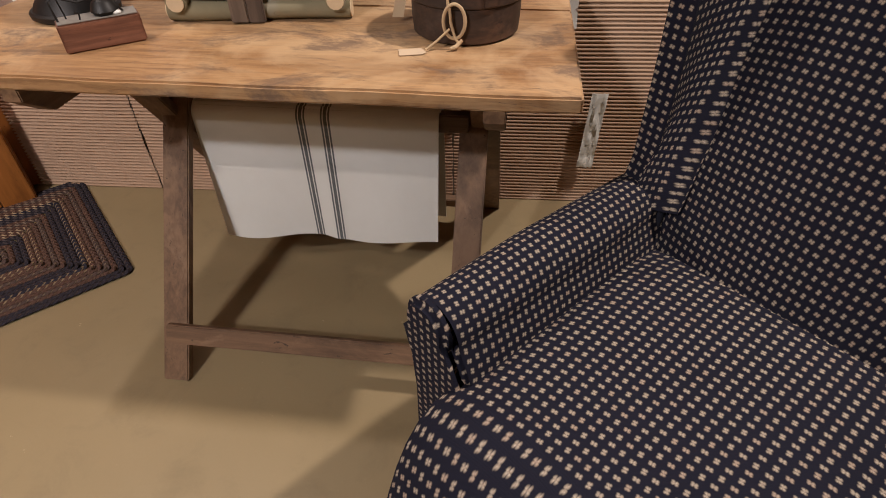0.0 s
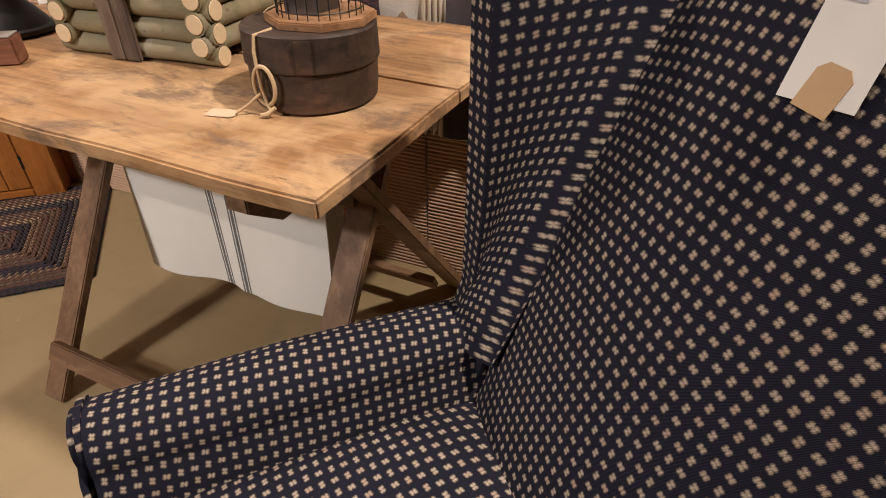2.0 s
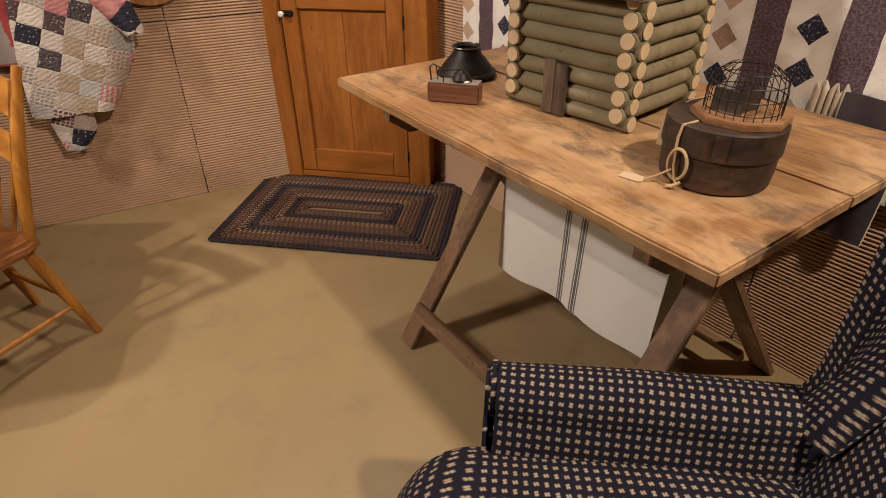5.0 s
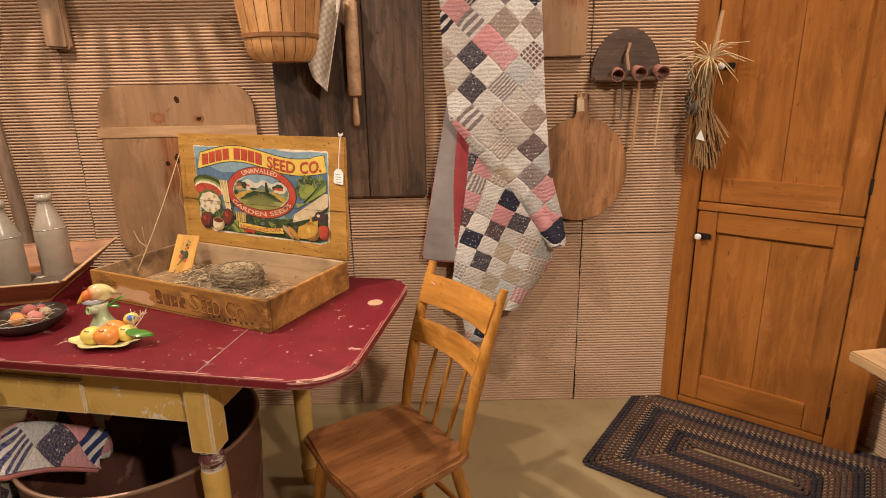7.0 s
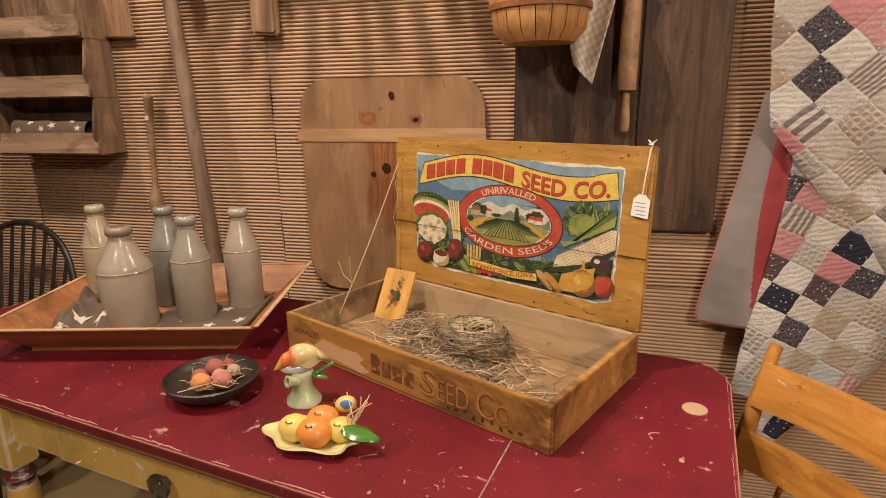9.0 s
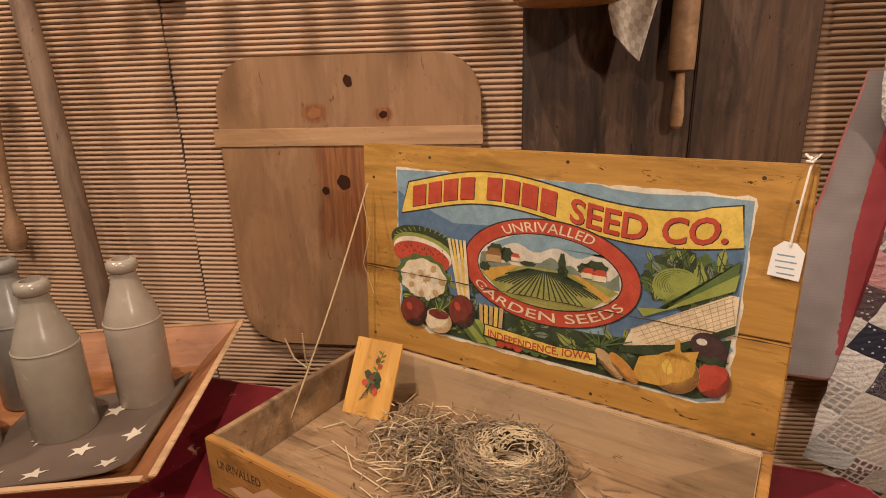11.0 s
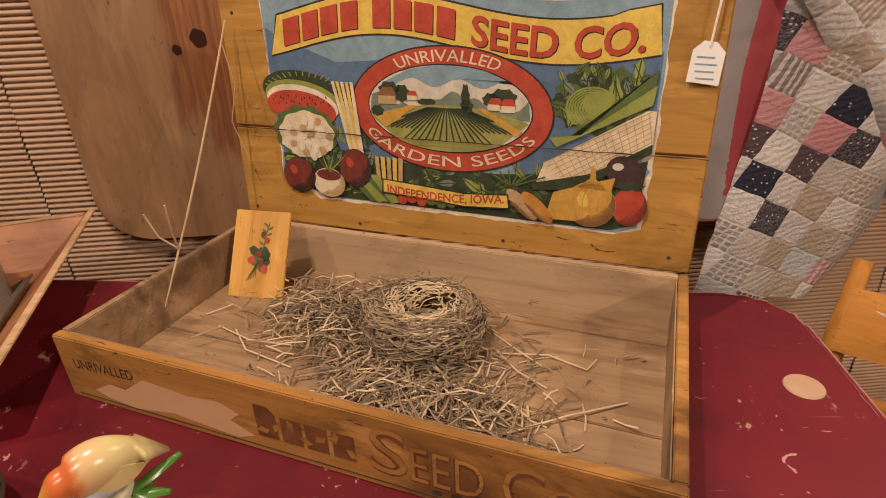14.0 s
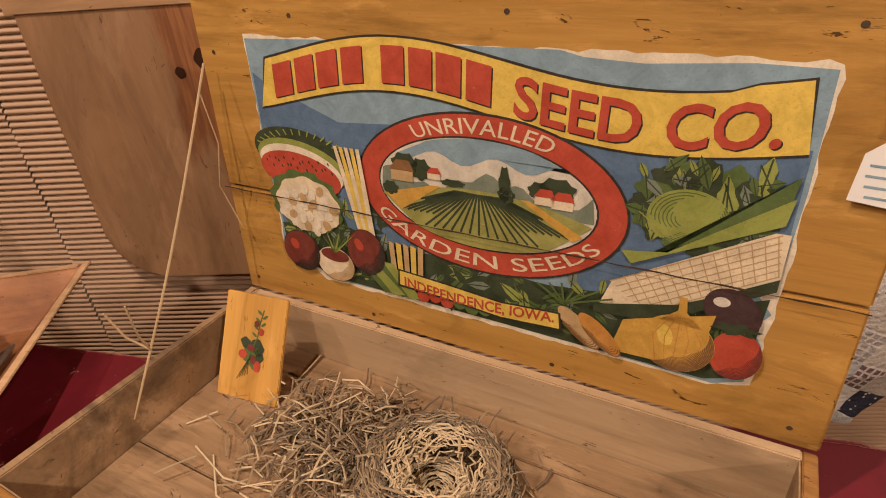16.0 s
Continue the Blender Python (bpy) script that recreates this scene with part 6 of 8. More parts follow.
def build_trap():
    """Wire cage on an eight-sided board, standing on the pantry box."""
    m = pine(1.045, 0.285, 0.9185, 12)
    t = thing("wire_mouse_trap", m, "round wire cage trap on a wooden octagon base", "trap")
    oct_ = [(0.086 * math.cos(radians(22.5 + 45 * k)), 0.086 * math.sin(radians(22.5 + 45 * k))) for k in range(8)]
    part("base_board", slab(oct_, 0.0, 0.013, 0.002), PLATE_WOOD, t)
    for k in range(26):
        a = 2 * math.pi * k / 26
        x, y = 0.066 * math.cos(a), 0.066 * math.sin(a)
        part("upright_wire", tube([(x, y, 0.012), (x, y, 0.05), (x * 0.93, y * 0.93, 0.075), (x * 0.55, y * 0.55, 0.095)], 0.0009, 5), IRON, t)
    for z, r in ((0.022, 0.0665), (0.045, 0.0665), (0.068, 0.064), (0.086, 0.047)):
        part("wire_hoop", tube([(r * math.cos(a), r * math.sin(a), z) for a in steps(0, 2 * math.pi, 28)], 0.0011, 5), IRON, t)
    part("inner_plate", box(0.058, 0.003, 0.040, pose(-0.018, -0.030, 0.034, 0, 0, -8), 0.001), GLASSY, t, "grey tin plate")
    part("inner_plate", box(0.050, 0.003, 0.040, pose(0.012, 0.0, 0.034, 0, 0, 70), 0.001), GLASSY, t, "grey tin plate")
    tag = thing("hanging_tag", pine(0.86, 0.30, 0.8005), "tan paper tag hanging on a loop of string", "tag")
    part("tag_card", sheet(lambda u, v: (0.022 + 0.022 * u + 0.024 * v, -0.02 * v - 0.01, 0.012 + 0.085 * v + 0.004 * math.sin(3 * v)), 4, 8, 0.0008), plain("tag_paper", (0.60, 0.46, 0.29), 0.8, vary=0.1, scale=80), tag)
    part("tag_string", tube([(0.056, -0.03, 0.097), (0.085, -0.02, 0.125), (0.13, -0.01, 0.145), (0.165, 0.0, 0.130)], 0.0016, 6), STRING, tag)


build_trap()

PLANE_WOOD = wood("reddish_block_wood", (0.11, 0.040, 0.020), (0.25, 0.105, 0.055), "x", 16, 0.6)
GREY_TOP = plain("grey_worn_top", (0.20, 0.175, 0.145), 0.8, vary=0.35, scale=60)


def build_block():
    """Wooden snap trap block with bent wire."""
    b = thing("wooden_block_trap", pine(0.336, 0.072, 0.8005, 39), "old reddish wooden block with bent iron wire on top", "trap")
    part("block", box(0.136, 0.050, 0.050, pose(0.068, 0.025, 0.025), 0.003), PLANE_WOOD, b)
    part("top_face", box(0.130, 0.046, 0.0015, pose(0.068, 0.025, 0.0507), 0), GREY_TOP, b)
    part("wire", tube([(0.006, 0.02, 0.050), (0.002, 0.02, 0.085), (0.012, 0.02, 0.092), (0.045, 0.02, 0.078), (0.070, 0.022, 0.082), (0.095, 0.024, 0.080), (0.112, 0.026, 0.052)], 0.0020, 6), IRON, b)
    part("wire", tube([(0.020, 0.03, 0.050), (0.016, 0.03, 0.086), (0.008, 0.025, 0.092)], 0.0014, 6), IRON, b)
    part("spring", lathe([(0.020, 0), (0.024, 0.006), (0.018, 0.020), (0.006, 0.028), (0, 0.028)], 16), IRON, b, "black iron knob", pose(0.084, 0.026, 0.052))
    part("white_chip", ball(0.009, 0.006, 0.004, pose(0.100, 0.012, 0.054)), PORCELAIN, b)
    part("hook", tube([(0.040, 0.012, 0.050), (0.042, 0.008, 0.062), (0.036, 0.006, 0.066)], 0.0016, 6), IRON, b)


build_block()


def build_lantern():
    l = thing("tin_lantern_base", pine(0.205, 0.300), "dark tin candle lamp base with a round funnel", "lamp base")
    part("pan", lathe([(0.078, 0), (0.086, 0.005), (0.087, 0.014), (0.082, 0.018), (0.0, 0.016)], 40), IRON, l)
    part("funnel", lathe([(0.080, 0.016), (0.072, 0.030), (0.056, 0.050), (0.043, 0.064), (0.038, 0.078), (0.044, 0.084), (0.040, 0.084), (0.034, 0.078), (0.036, 0.060), (0.0, 0.050)], 40), IRON, l)
    part("rim_ring", tube([(0.043 * math.cos(a), 0.043 * math.sin(a), 0.084) for a in steps(0, 2 * math.pi, 30)], 0.0024, 6), GLASSY, l)


build_lantern()

# ---- on the red table ----
STONE_MATS = [plain("stoneware_%s" % n, c, 0.24, vary=0.42, scale=26, relief=0.18) for n, c in (("pale", (0.36, 0.305, 0.24)), ("grey", (0.225, 0.21, 0.182)), ("cream", (0.40, 0.325, 0.22)), ("ash", (0.30, 0.268, 0.212)))]
STONE_DARK = plain("brown_glazed_lip", (0.25, 0.18, 0.125), 0.4, vary=0.25, scale=30)
TRAY_WOOD = wood("russet_dough_tray", (0.245, 0.088, 0.030), (0.43, 0.19, 0.075), "x", 8, 0.5, stain=(0.12, 0.045, 0.02), stain_at=0.60, stain_scale=7)
TRAY_RIM = wood("pale_tray_rim", (0.40, 0.23, 0.11), (0.60, 0.40, 0.23), "x", 10, 0.6)
TOP_Z = 0.7955


def build_tray():
    """Flared dough tray; x along its front."""
    fl, fr = Vector((-1.367, -1.356, 0)), Vector((-1.517, -0.718, 0))
    ux = (fr - fl).normalized()
    vx = Vector((-ux.y, ux.x, 0))
    m = Matrix(((ux.x, vx.x, 0, fl.x), (ux.y, vx.y, 0, fl.y), (0, 0, 1, TOP_Z), (0, 0, 0, 1)))
    L, D, H = 0.655, 0.545, 0.080
    t = thing("dough_tray", m, "russet wooden dough tray with flared sides", "tray")
    in_x, in_y, th = 0.085, 0.075, 0.014
    part("tray_floor", box(L - 2 * in_x + 0.02, D - 2 * in_y + 0.02, 0.012, pose(L / 2, D / 2, 0.007), 0.002), TRAY_WOOD, t)

    def wall(a, b, a2, b2, n):
        # outer foot a-b, outer rim a2-b2; n points inwards
        bm = bmesh.new()
        n = Vector(n) * th
        vs = [bm.verts.new(p) for p in (Vector(a), Vector(b), Vector(b2), Vector(a2), Vector(a) + n, Vector(b) + n, Vector(b2) + n, Vector(a2) + n)]
        for q in ((0, 1, 2, 3), (7, 6, 5, 4), (0, 4, 5, 1), (1, 5, 6, 2), (2, 6, 7, 3), (3, 7, 4, 0)):
            bm.faces.new([vs[i] for i in q])
        bmesh.ops.bevel(bm, geom=list(bm.edges), offset=0.0025, segments=2, affect="EDGES")
        return bm

    z0 = 0.001
    part("tray_side", wall((in_x, in_y, z0), (L - in_x, in_y, z0), (0, 0, H), (L, 0, H), (0, 1, 0)), TRAY_WOOD, t)
    part("tray_side", wall((in_x, D - in_y, z0), (L - in_x, D - in_y, z0), (0, D, H), (L, D, H), (0, -1, 0)), TRAY_WOOD, t)
    part("tray_end", wall((in_x, in_y, z0), (in_x, D - in_y, z0), (-0.006, 0, H + 0.004), (-0.006, D, H + 0.004), (1, 0, 0)), TRAY_WOOD, t)
    part("tray_end", wall((L - in_x, in_y, z0), (L - in_x, D - in_y, z0), (L + 0.006, 0, H + 0.004), (L + 0.006, D, H + 0.004), (-1, 0, 0)), TRAY_WOOD, t)
    for y in (0.007, D - 0.007):
        part("worn_rim", box(L - 0.03, 0.012, 0.003, pose(L / 2, y, H + 0.0005), 0.001), TRAY_RIM, t)
    for x in (0.001, L - 0.001):
        part("worn_rim", box(0.012, D - 0.01, 0.003, pose(x, D / 2, H + 0.0045), 0.001), TRAY_RIM, t)
    return m, L, D


TRAY_M, TRAY_L, TRAY_D = build_tray()
BOTTLE_Z = TOP_Z + 0.0135


def build_bottle(x, y, h, r, mat, label, lip, squat=False):
    k = h / 0.272
    if squat:
        prof = [(r * 0.95, 0), (r, 0.006), (r, 0.155 * k), (r * 0.93, 0.172 * k), (r * 0.58, 0.208 * k), (r * 0.42, 0.232 * k), (r * 0.38, 0.245 * k)]
        lip_r = r * 0.46
    else:
        prof = [(r * 0.94, 0), (r, 0.005), (r, 0.140 * k), (r * 0.985, 0.158 * k), (r * 0.80, 0.185 * k), (r * 0.55, 0.216 * k), (r * 0.43, 0.240 * k), (r * 0.41, 0.247 * k)]
        lip_r = r * 0.50
    b = thing("stoneware_bottle", pose(x, y, BOTTLE_Z, 0, 0, random.uniform(0, 360)), label, "bottle", "stoneware bottles in the tray")
    body = part("bottle_body", lathe(prof, 32, wob=0.012), mat, b, sharp=60)
    z = prof[-1][1]
    part("bottle_lip", lathe([(lip_r * 0.86, z - 0.001), (lip_r * 1.04, z + 0.004), (lip_r * 1.06, z + 0.014), (lip_r * 0.92, z + 0.022), (lip_r * 0.60, z + 0.023), (lip_r * 0.55, z + 0.004)], 28), lip, body, sharp=60)
    part("shoulder_ring", lathe([(prof[-5][0] + 0.0002, prof[-5][1] - 0.002), (prof[-5][0] + 0.0012, prof[-5][1]), (prof[-5][0] + 0.0002, prof[-5][1] + 0.002)], 32), mat, body)
    return b


random.seed(21)
build_bottle(-1.822, -0.940, 0.288, 0.050, STONE_MATS[0], "pale grey stoneware bottle with a clay lip", STONE_MATS[0])
build_bottle(-1.708, -1.020, 0.286, 0.051, STONE_MATS[3], "speckled ash grey stoneware bottle", STONE_MATS[3])
build_bottle(-1.800, -1.165, 0.290, 0.051, STONE_MATS[1], "dark grey stoneware bottle", STONE_MATS[1])
build_bottle(-1.622, -1.155, 0.272, 0.066, STONE_MATS[0], "stout pale stoneware bottle with a brown lip", STONE_DARK, True)
bottle_with_tag = build_bottle(-1.790, -1.390, 0.290, 0.050, STONE_MATS[2], "cream stoneware bottle with a paper tag", STONE_MATS[2])
part("paper_tag", box(0.036, 0.0008, 0.042, pose(-1.742, -1.375, BOTTLE_Z + 0.222, 12, 0, 60), 0), PAPER, bottle_with_tag, "", bottle_with_tag.matrix_world.inverted())

TAUPE = cloth("taupe_cloth", (0.115, 0.082, 0.062), (0.165, 0.122, 0.092), 500)
STAR = cloth("cream_star_cloth", (0.60, 0.52, 0.40), (0.70, 0.62, 0.50), 500)


def star_on(fn, u, v, r, turn, lift=0.0012):
    """A five pointed star lying on a surface fn."""
    bm = bmesh.new()
    layer = bm.loops.layers.uv.verify()
    ring = []
    for k in range(10):
        a = radians(36 * k + turn)
        q = r * (1 if k % 2 == 0 else 0.42)
        ring.append(bm.verts.new(Vector(fn(u + q * math.cos(a), v + q * math.sin(a))) + Vector((0, 0, lift))))
    mid = bm.verts.new(Vector(fn(u, v)) + Vector((0, 0, lift)))
    for k in range(10):
        bm.faces.new((mid, ring[k], ring[(k + 1) % 10]))
    return bm


def build_star_cloths():
    t = thing("star_table_runner", TRAY_M, "taupe cloth with cream stars lying flat in the tray", "cloth")

    def flat(u, v):
        x, y = 0.300 + 0.275 * u, 0.082 + 0.25 * v - 0.05 * u * (1 - v)
        return (x, y + 0.075 * u, 0.0165 + 0.003 * noise.noise((u * 4, v * 4, 2)) + 0.016 * max(0, u - 0.86) / 0.14 + 0.010 * max(0, 0.15 - v) / 0.15)

    part("runner_cloth", sheet(flat, 24, 20, 0.003, uv=lambda a, b: (a * 0.3, b * 0.25)), TAUPE, t, sharp=80)
    for u, v, r, a in ((0.60, 0.30, 0.075, 10), (0.85, 0.40, 0.075, 40), (0.82, 0.12, 0.070, 70), (0.45, 0.10, 0.075, 25), (0.20, 0.15, 0.075, 50), (0.62, 0.72, 0.075, 5), (0.30, 0.5, 0.07, 33)):
        part("star", star_on(flat, u, v, r, a), STAR, t, "cream star", sharp=80)
    c = thing("crumpled_star_cloth", TRAY_M, "crumpled taupe cloth with cream stars", "cloth")

    def heap(u, v):
        a, r = 2 * math.pi * u, v
        rr = 0.098 * r * (1 + 0.25 * noise.noise((math.cos(a) * 1.5, math.sin(a) * 1.5, 4)))
        x, y = 0.150 + rr * math.cos(a) * 0.9, 0.175 + rr * math.sin(a)
        ridge = 0.042 * noise.noise((x * 26, y * 22, 1.5)) + 0.022 * noise.noise((x * 55, y * 40, 7))
        return (x, y, max(0.0155, 0.014 + 0.080 * (1 - r ** 2.2) + ridge * (1 - r * 0.4)))

    part("heap_cloth", sheet(heap, 56, 26, 0.0, uv=lambda a, b: (a * 0.5, b * 0.1)), TAUPE, c, sharp=80)
    for u, v, r, a in ((0.80, 0.55, 0.10, 10), (0.70, 0.80, 0.08, 40), (0.93, 0.75, 0.06, 0)):
        part("star", star_on(lambda p, q: heap(p, min(1, max(0, q))), u, v, r, a, 0.002), STAR, c, "cream star", sharp=80)


build_star_cloths()

BOWL = plain("blackened_bowl", (0.035, 0.024, 0.018), 0.4, vary=0.3, scale=30)


def build_bowl():
    b = thing("wooden_bowl", pose(-1.370, -0.735, TOP_Z), "shallow dark wooden bowl", "bowl")
    part("bowl_body", lathe([(0.055, 0), (0.068, 0.003), (0.090, 0.024), (0.096, 0.038), (0.093, 0.040), (0.088, 0.027), (0.064, 0.009), (0.0, 0.007)], 44, wob=0.015), BOWL, b, sharp=70)
    random.seed(31)
    for x, y, r, col, label in ((-0.030, -0.020, 0.020, (0.33, 0.10, 0.075), "dull red fabric covered ball"), (0.012, 0.026, 0.019, (0.46, 0.17, 0.14), "pink fabric covered ball"), (-0.008, 0.006, 0.018, (0.50, 0.24, 0.19), "pale pink fabric covered ball"), (0.034, -0.008, 0.020, (0.62, 0.25, 0.07), "orange fabric covered ball"), (0.004, -0.034, 0.016, (0.30, 0.11, 0.07), "russet fabric covered ball"), (-0.034, 0.022, 0.014, (0.40, 0.30, 0.20), "tan fabric covered ball"), (-0.050, 0.0, 0.013, (0.28, 0.07, 0.06), "dark red fabric covered ball")):
        solo("cloth_ball", ball(r, r, r * 0.92, None, None, 18, 0.10), plain("ball_" + "_".join(label.split()[:2]), col, 0.85, vary=0.35, scale=90, relief=0.5), pose(-1.378 + x, -0.735 + y, TOP_Z + 0.0085 + 6 * (x * x + y * y) * 0.9 + r * 0.92), label, "ball", "cloth balls in the bowl")
    s = thing("bowl_straw", pose(-1.378, -0.735, TOP_Z), "thin straw tucked round the cloth balls", "straw", kind="stuff")
    bm = bmesh.new()
    for i in range(46):
        a, r = random.uniform(0, 6.283), random.uniform(0.02, 0.065)
        p = Vector((r * math.cos(a), r * math.sin(a), 0.024 + random.uniform(0, 0.012)))
        d = random.uniform(0, 6.283)
        q = p + Vector((math.cos(d), math.sin(d), random.uniform(-0.1, 0.5))) * random.uniform(0.015, 0.04)
        tube([p, p.lerp(q, 0.5) + Vector((0, 0, 0.004)), q], 0.0005, 4, bm)
    for d in ((0.09, 0.05, 0.075), (0.105, 0.02, 0.06), (0.07, 0.08, 0.05), (0.10, -0.01, 0.045)):
        tube([(0.03, 0.02, 0.035), (0.06, 0.035, 0.048), d], 0.0010, 4, bm)
    part("straw", bm, STRAW_B, s, sharp=80)


build_bowl()


def ceramic(name, stops, axis=0, span=(0, 1)):
    """Glazed china, its colours shading into one another along an axis of the piece."""
    s = Nodes(name, 0.26, 0, 0.5)
    xyz = s.n("ShaderNodeSeparateXYZ", Vector=s.coords("Object"))
    v = s.math("ADD", s.math("DIVIDE", s.math("SUBTRACT", xyz.outputs[axis], span[0]), span[1] - span[0]), s.math("MULTIPLY_ADD", s.noise(s.coords("Object"), 55, 3, 0.6), 0.20, -0.10))
    base = s.ramp(v, stops)
    s.bump(s.noise(s.coords("Object"), 120, 3), 0.06, 0.001)
    return s.done(base)


BIRD_GLAZE = ceramic("bird_glaze", [(0.0, (0.60, 0.36, 0.06)), (0.10, (0.62, 0.15, 0.04)), (0.28, (0.62, 0.17, 0.05)), (0.38, (0.66, 0.44, 0.22)), (0.60, (0.66, 0.56, 0.25)), (0.85, (0.58, 0.48, 0.22)), (1.0, (0.24, 0.16, 0.09))], 0, (-0.052, 0.062))
BELLY_GLAZE = plain("blue_white_glaze", (0.52, 0.54, 0.60), 0.15, vary=0.25, scale=40)
STUMP_GLAZE = ceramic("stump_glaze", [(0.0, (0.60, 0.58, 0.42)), (0.3, (0.38, 0.46, 0.24)), (0.7, (0.46, 0.52, 0.30)), (1.0, (0.62, 0.58, 0.40))], 2, (0.0, 0.075))
LEAF_GLAZE = plain("leaf_green_glaze", (0.075, 0.20, 0.030), 0.2, vary=0.3, scale=40)
FRUIT_ORANGE = plain("orange_glaze", (0.70, 0.26, 0.055), 0.34, vary=0.22, scale=18)
FRUIT_YELLOW = plain("yellow_glaze", (0.72, 0.54, 0.13), 0.34, vary=0.18, scale=18)
DISH_GLAZE = plain("pale_yellow_glaze", (0.68, 0.62, 0.28), 0.34, vary=0.16, scale=22)


def build_bird():
    b = thing("bird_figurine", pose(-1.376, -0.532, TOP_Z, 0, 0, 123) @ Matrix.Diagonal((0.88, 0.88, 0.90, 1)), "glazed china bird perched on a pale green stump", "figurine")
    part("stump", lathe([(0.040, 0), (0.041, 0.006), (0.030, 0.020), (0.022, 0.040), (0.021, 0.058), (0.025, 0.072), (0.020, 0.075), (0.0, 0.068)], 26, wob=0.18), STUMP_GLAZE, b, sharp=80)
    part("stub", lathe([(0.012, 0), (0.012, 0.018), (0.0135, 0.026), (0.009, 0.027), (0.008, 0.012), (0.0, 0.010)], 16), STUMP_GLAZE, b, "", pose(-0.012, -0.012, 0.056, 0, -75, 25))

    def bird(u, v):
        # v: from beak to tail; u: round the body
        k = v
        x = -0.060 + 0.125 * k
        r = 0.003 + 0.023 * math.sin(math.pi * min(1, max(0, (k - 0.02) / 0.86))) ** 0.75
        if k < 0.30:
            r = 0.001 + 0.0165 * math.sin(min(1.0, k / 0.22) * math.pi / 2) ** 1.2
            r = max(r, 0.001)
        if k > 0.80:
            r = 0.018 * (1 - (k - 0.80) / 0.20) + 0.004
        zc = 0.094 + 0.016 * math.sin(math.pi * k * 0.9) - 0.010 * max(0, 0.16 - k) / 0.16 - 0.010 * max(0, k - 0.8) / 0.2
        a = 2 * math.pi * u
        return (x, r * math.cos(a) * (0.9 if k < 0.8 else 1.0), zc + r * math.sin(a) * (1.0 if k < 0.8 else 0.45))

    part("bird_body", sheet(bird, 22, 36), BIRD_GLAZE, b, sharp=80)
    part("belly", ball(0.036, 0.019, 0.014, pose(-0.012, 0, 0.084)), BELLY_GLAZE, b)
    for s in (1, -1):
        part("wing", sheet(lambda u, v, s=s: (-0.012 + 0.062 * v, s * (0.0185 + 0.004 * math.sin(math.pi * v) - 0.010 * v * v), 0.104 + 0.026 * (u - 0.55) * math.sin(math.pi * min(1, v + 0.12)) - 0.010 * v), 8, 12, 0.003 * s), BIRD_GLAZE, b, sharp=80)
        part("eye", ball(0.0020, 0.0014, 0.0020, pose(-0.042, s * 0.0118, 0.095)), BOWL, b)
    for turn, up, l in ((35, 22, 0.060), (10, -8, 0.040), (70, -15, 0.036)):
        part("leaf", sheet(lambda u, v: (l * v, 0.014 * (u - 0.5) * math.sin(math.pi * min(1, v * 0.9 + 0.1)), 0.004 * math.cos(math.pi * (u - 0.5))), 6, 10, 0.002), LEAF_GLAZE, b, "green glazed leaf", pose(0.018, -0.006, 0.062, 0, -up, turn - 40), 80)
    return b


build_bird()


def build_fruit():
    f = thing("china_fruit_dish", pose(-1.245, -0.440, TOP_Z, 0, 0, 84) @ Matrix.Diagonal((1.22, 1.12, 1.1, 1)), "glazed china dish of orange and yellow fruit", "figurine")

    def dish(u, v):
        a = 2 * math.pi * u
        r = 0.058 * v * (1 + 0.10 * math.sin(6 * a) * v)
        return (-0.008 + r * 1.25 * math.cos(a), r * 0.78 * math.sin(a), 0.004 + 0.014 * v * v)

    part("dish", sheet(dish, 48, 8, -0.004), DISH_GLAZE, f, sharp=80)
    for x, y, r, mat in ((-0.030, -0.010, 0.0235, FRUIT_YELLOW), (0.006, -0.014, 0.026, FRUIT_ORANGE), (-0.002, 0.024, 0.0245, FRUIT_ORANGE), (0.036, 0.010, 0.022, FRUIT_YELLOW)):
        fruit = part("fruit", ball(r, r, r * 0.92, pose(x, y, 0.006 + r * 0.92), None, 20, 0.05), mat, f)
        part("fruit_eye", tube([(x + 0.005 * math.cos(a), y - 0.6 * r + 0.003 * math.sin(a), 0.006 + r * 0.92 + r * 0.75) for a in steps(0, 2 * math.pi, 12)], 0.0007, 5), BOWL, fruit)
    part("small_bird", ball(0.017, 0.012, 0.014, pose(0.022, 0.052, 0.045, 0, -25, 20)), FRUIT_YELLOW, f)
    part("blue_wing", ball(0.011, 0.004, 0.008, pose(0.026, 0.044, 0.049, 0, -35, 10)), plain("blue_glaze", (0.10, 0.22, 0.55), 0.18, vary=0.3), f)
    part("leaf", sheet(lambda u, v: (0.042 + 0.056 * v, 0.002 + 0.036 * (u - 0.5) * math.sin(math.pi * min(1, v * 0.88 + 0.12)), 0.034 - 0.010 * v + 0.006 * math.cos(math.pi * (u - 0.5))), 8, 14, 0.0025), LEAF_GLAZE, f, "broad green glazed leaf", None, 80)
    bm = bmesh.new()
    random.seed(3)
    for i in range(8):
        tube([(0.048, 0.008, 0.03), (0.050 + random.uniform(-0.01, 0.02), 0.012 + random.uniform(-0.01, 0.02), 0.055), (0.05 + random.uniform(-0.02, 0.03), 0.02 + random.uniform(-0.02, 0.03), 0.074)], 0.0008, 4, bm)
    part("stems", bm, STRAW_B, f, sharp=80)


build_fruit()

# worn spots and flakes on the red top
random.seed(14)
WORN_SPOT = plain("bare_wood_spot", (0.42, 0.26, 0.15), 0.7, vary=0.2, scale=60)
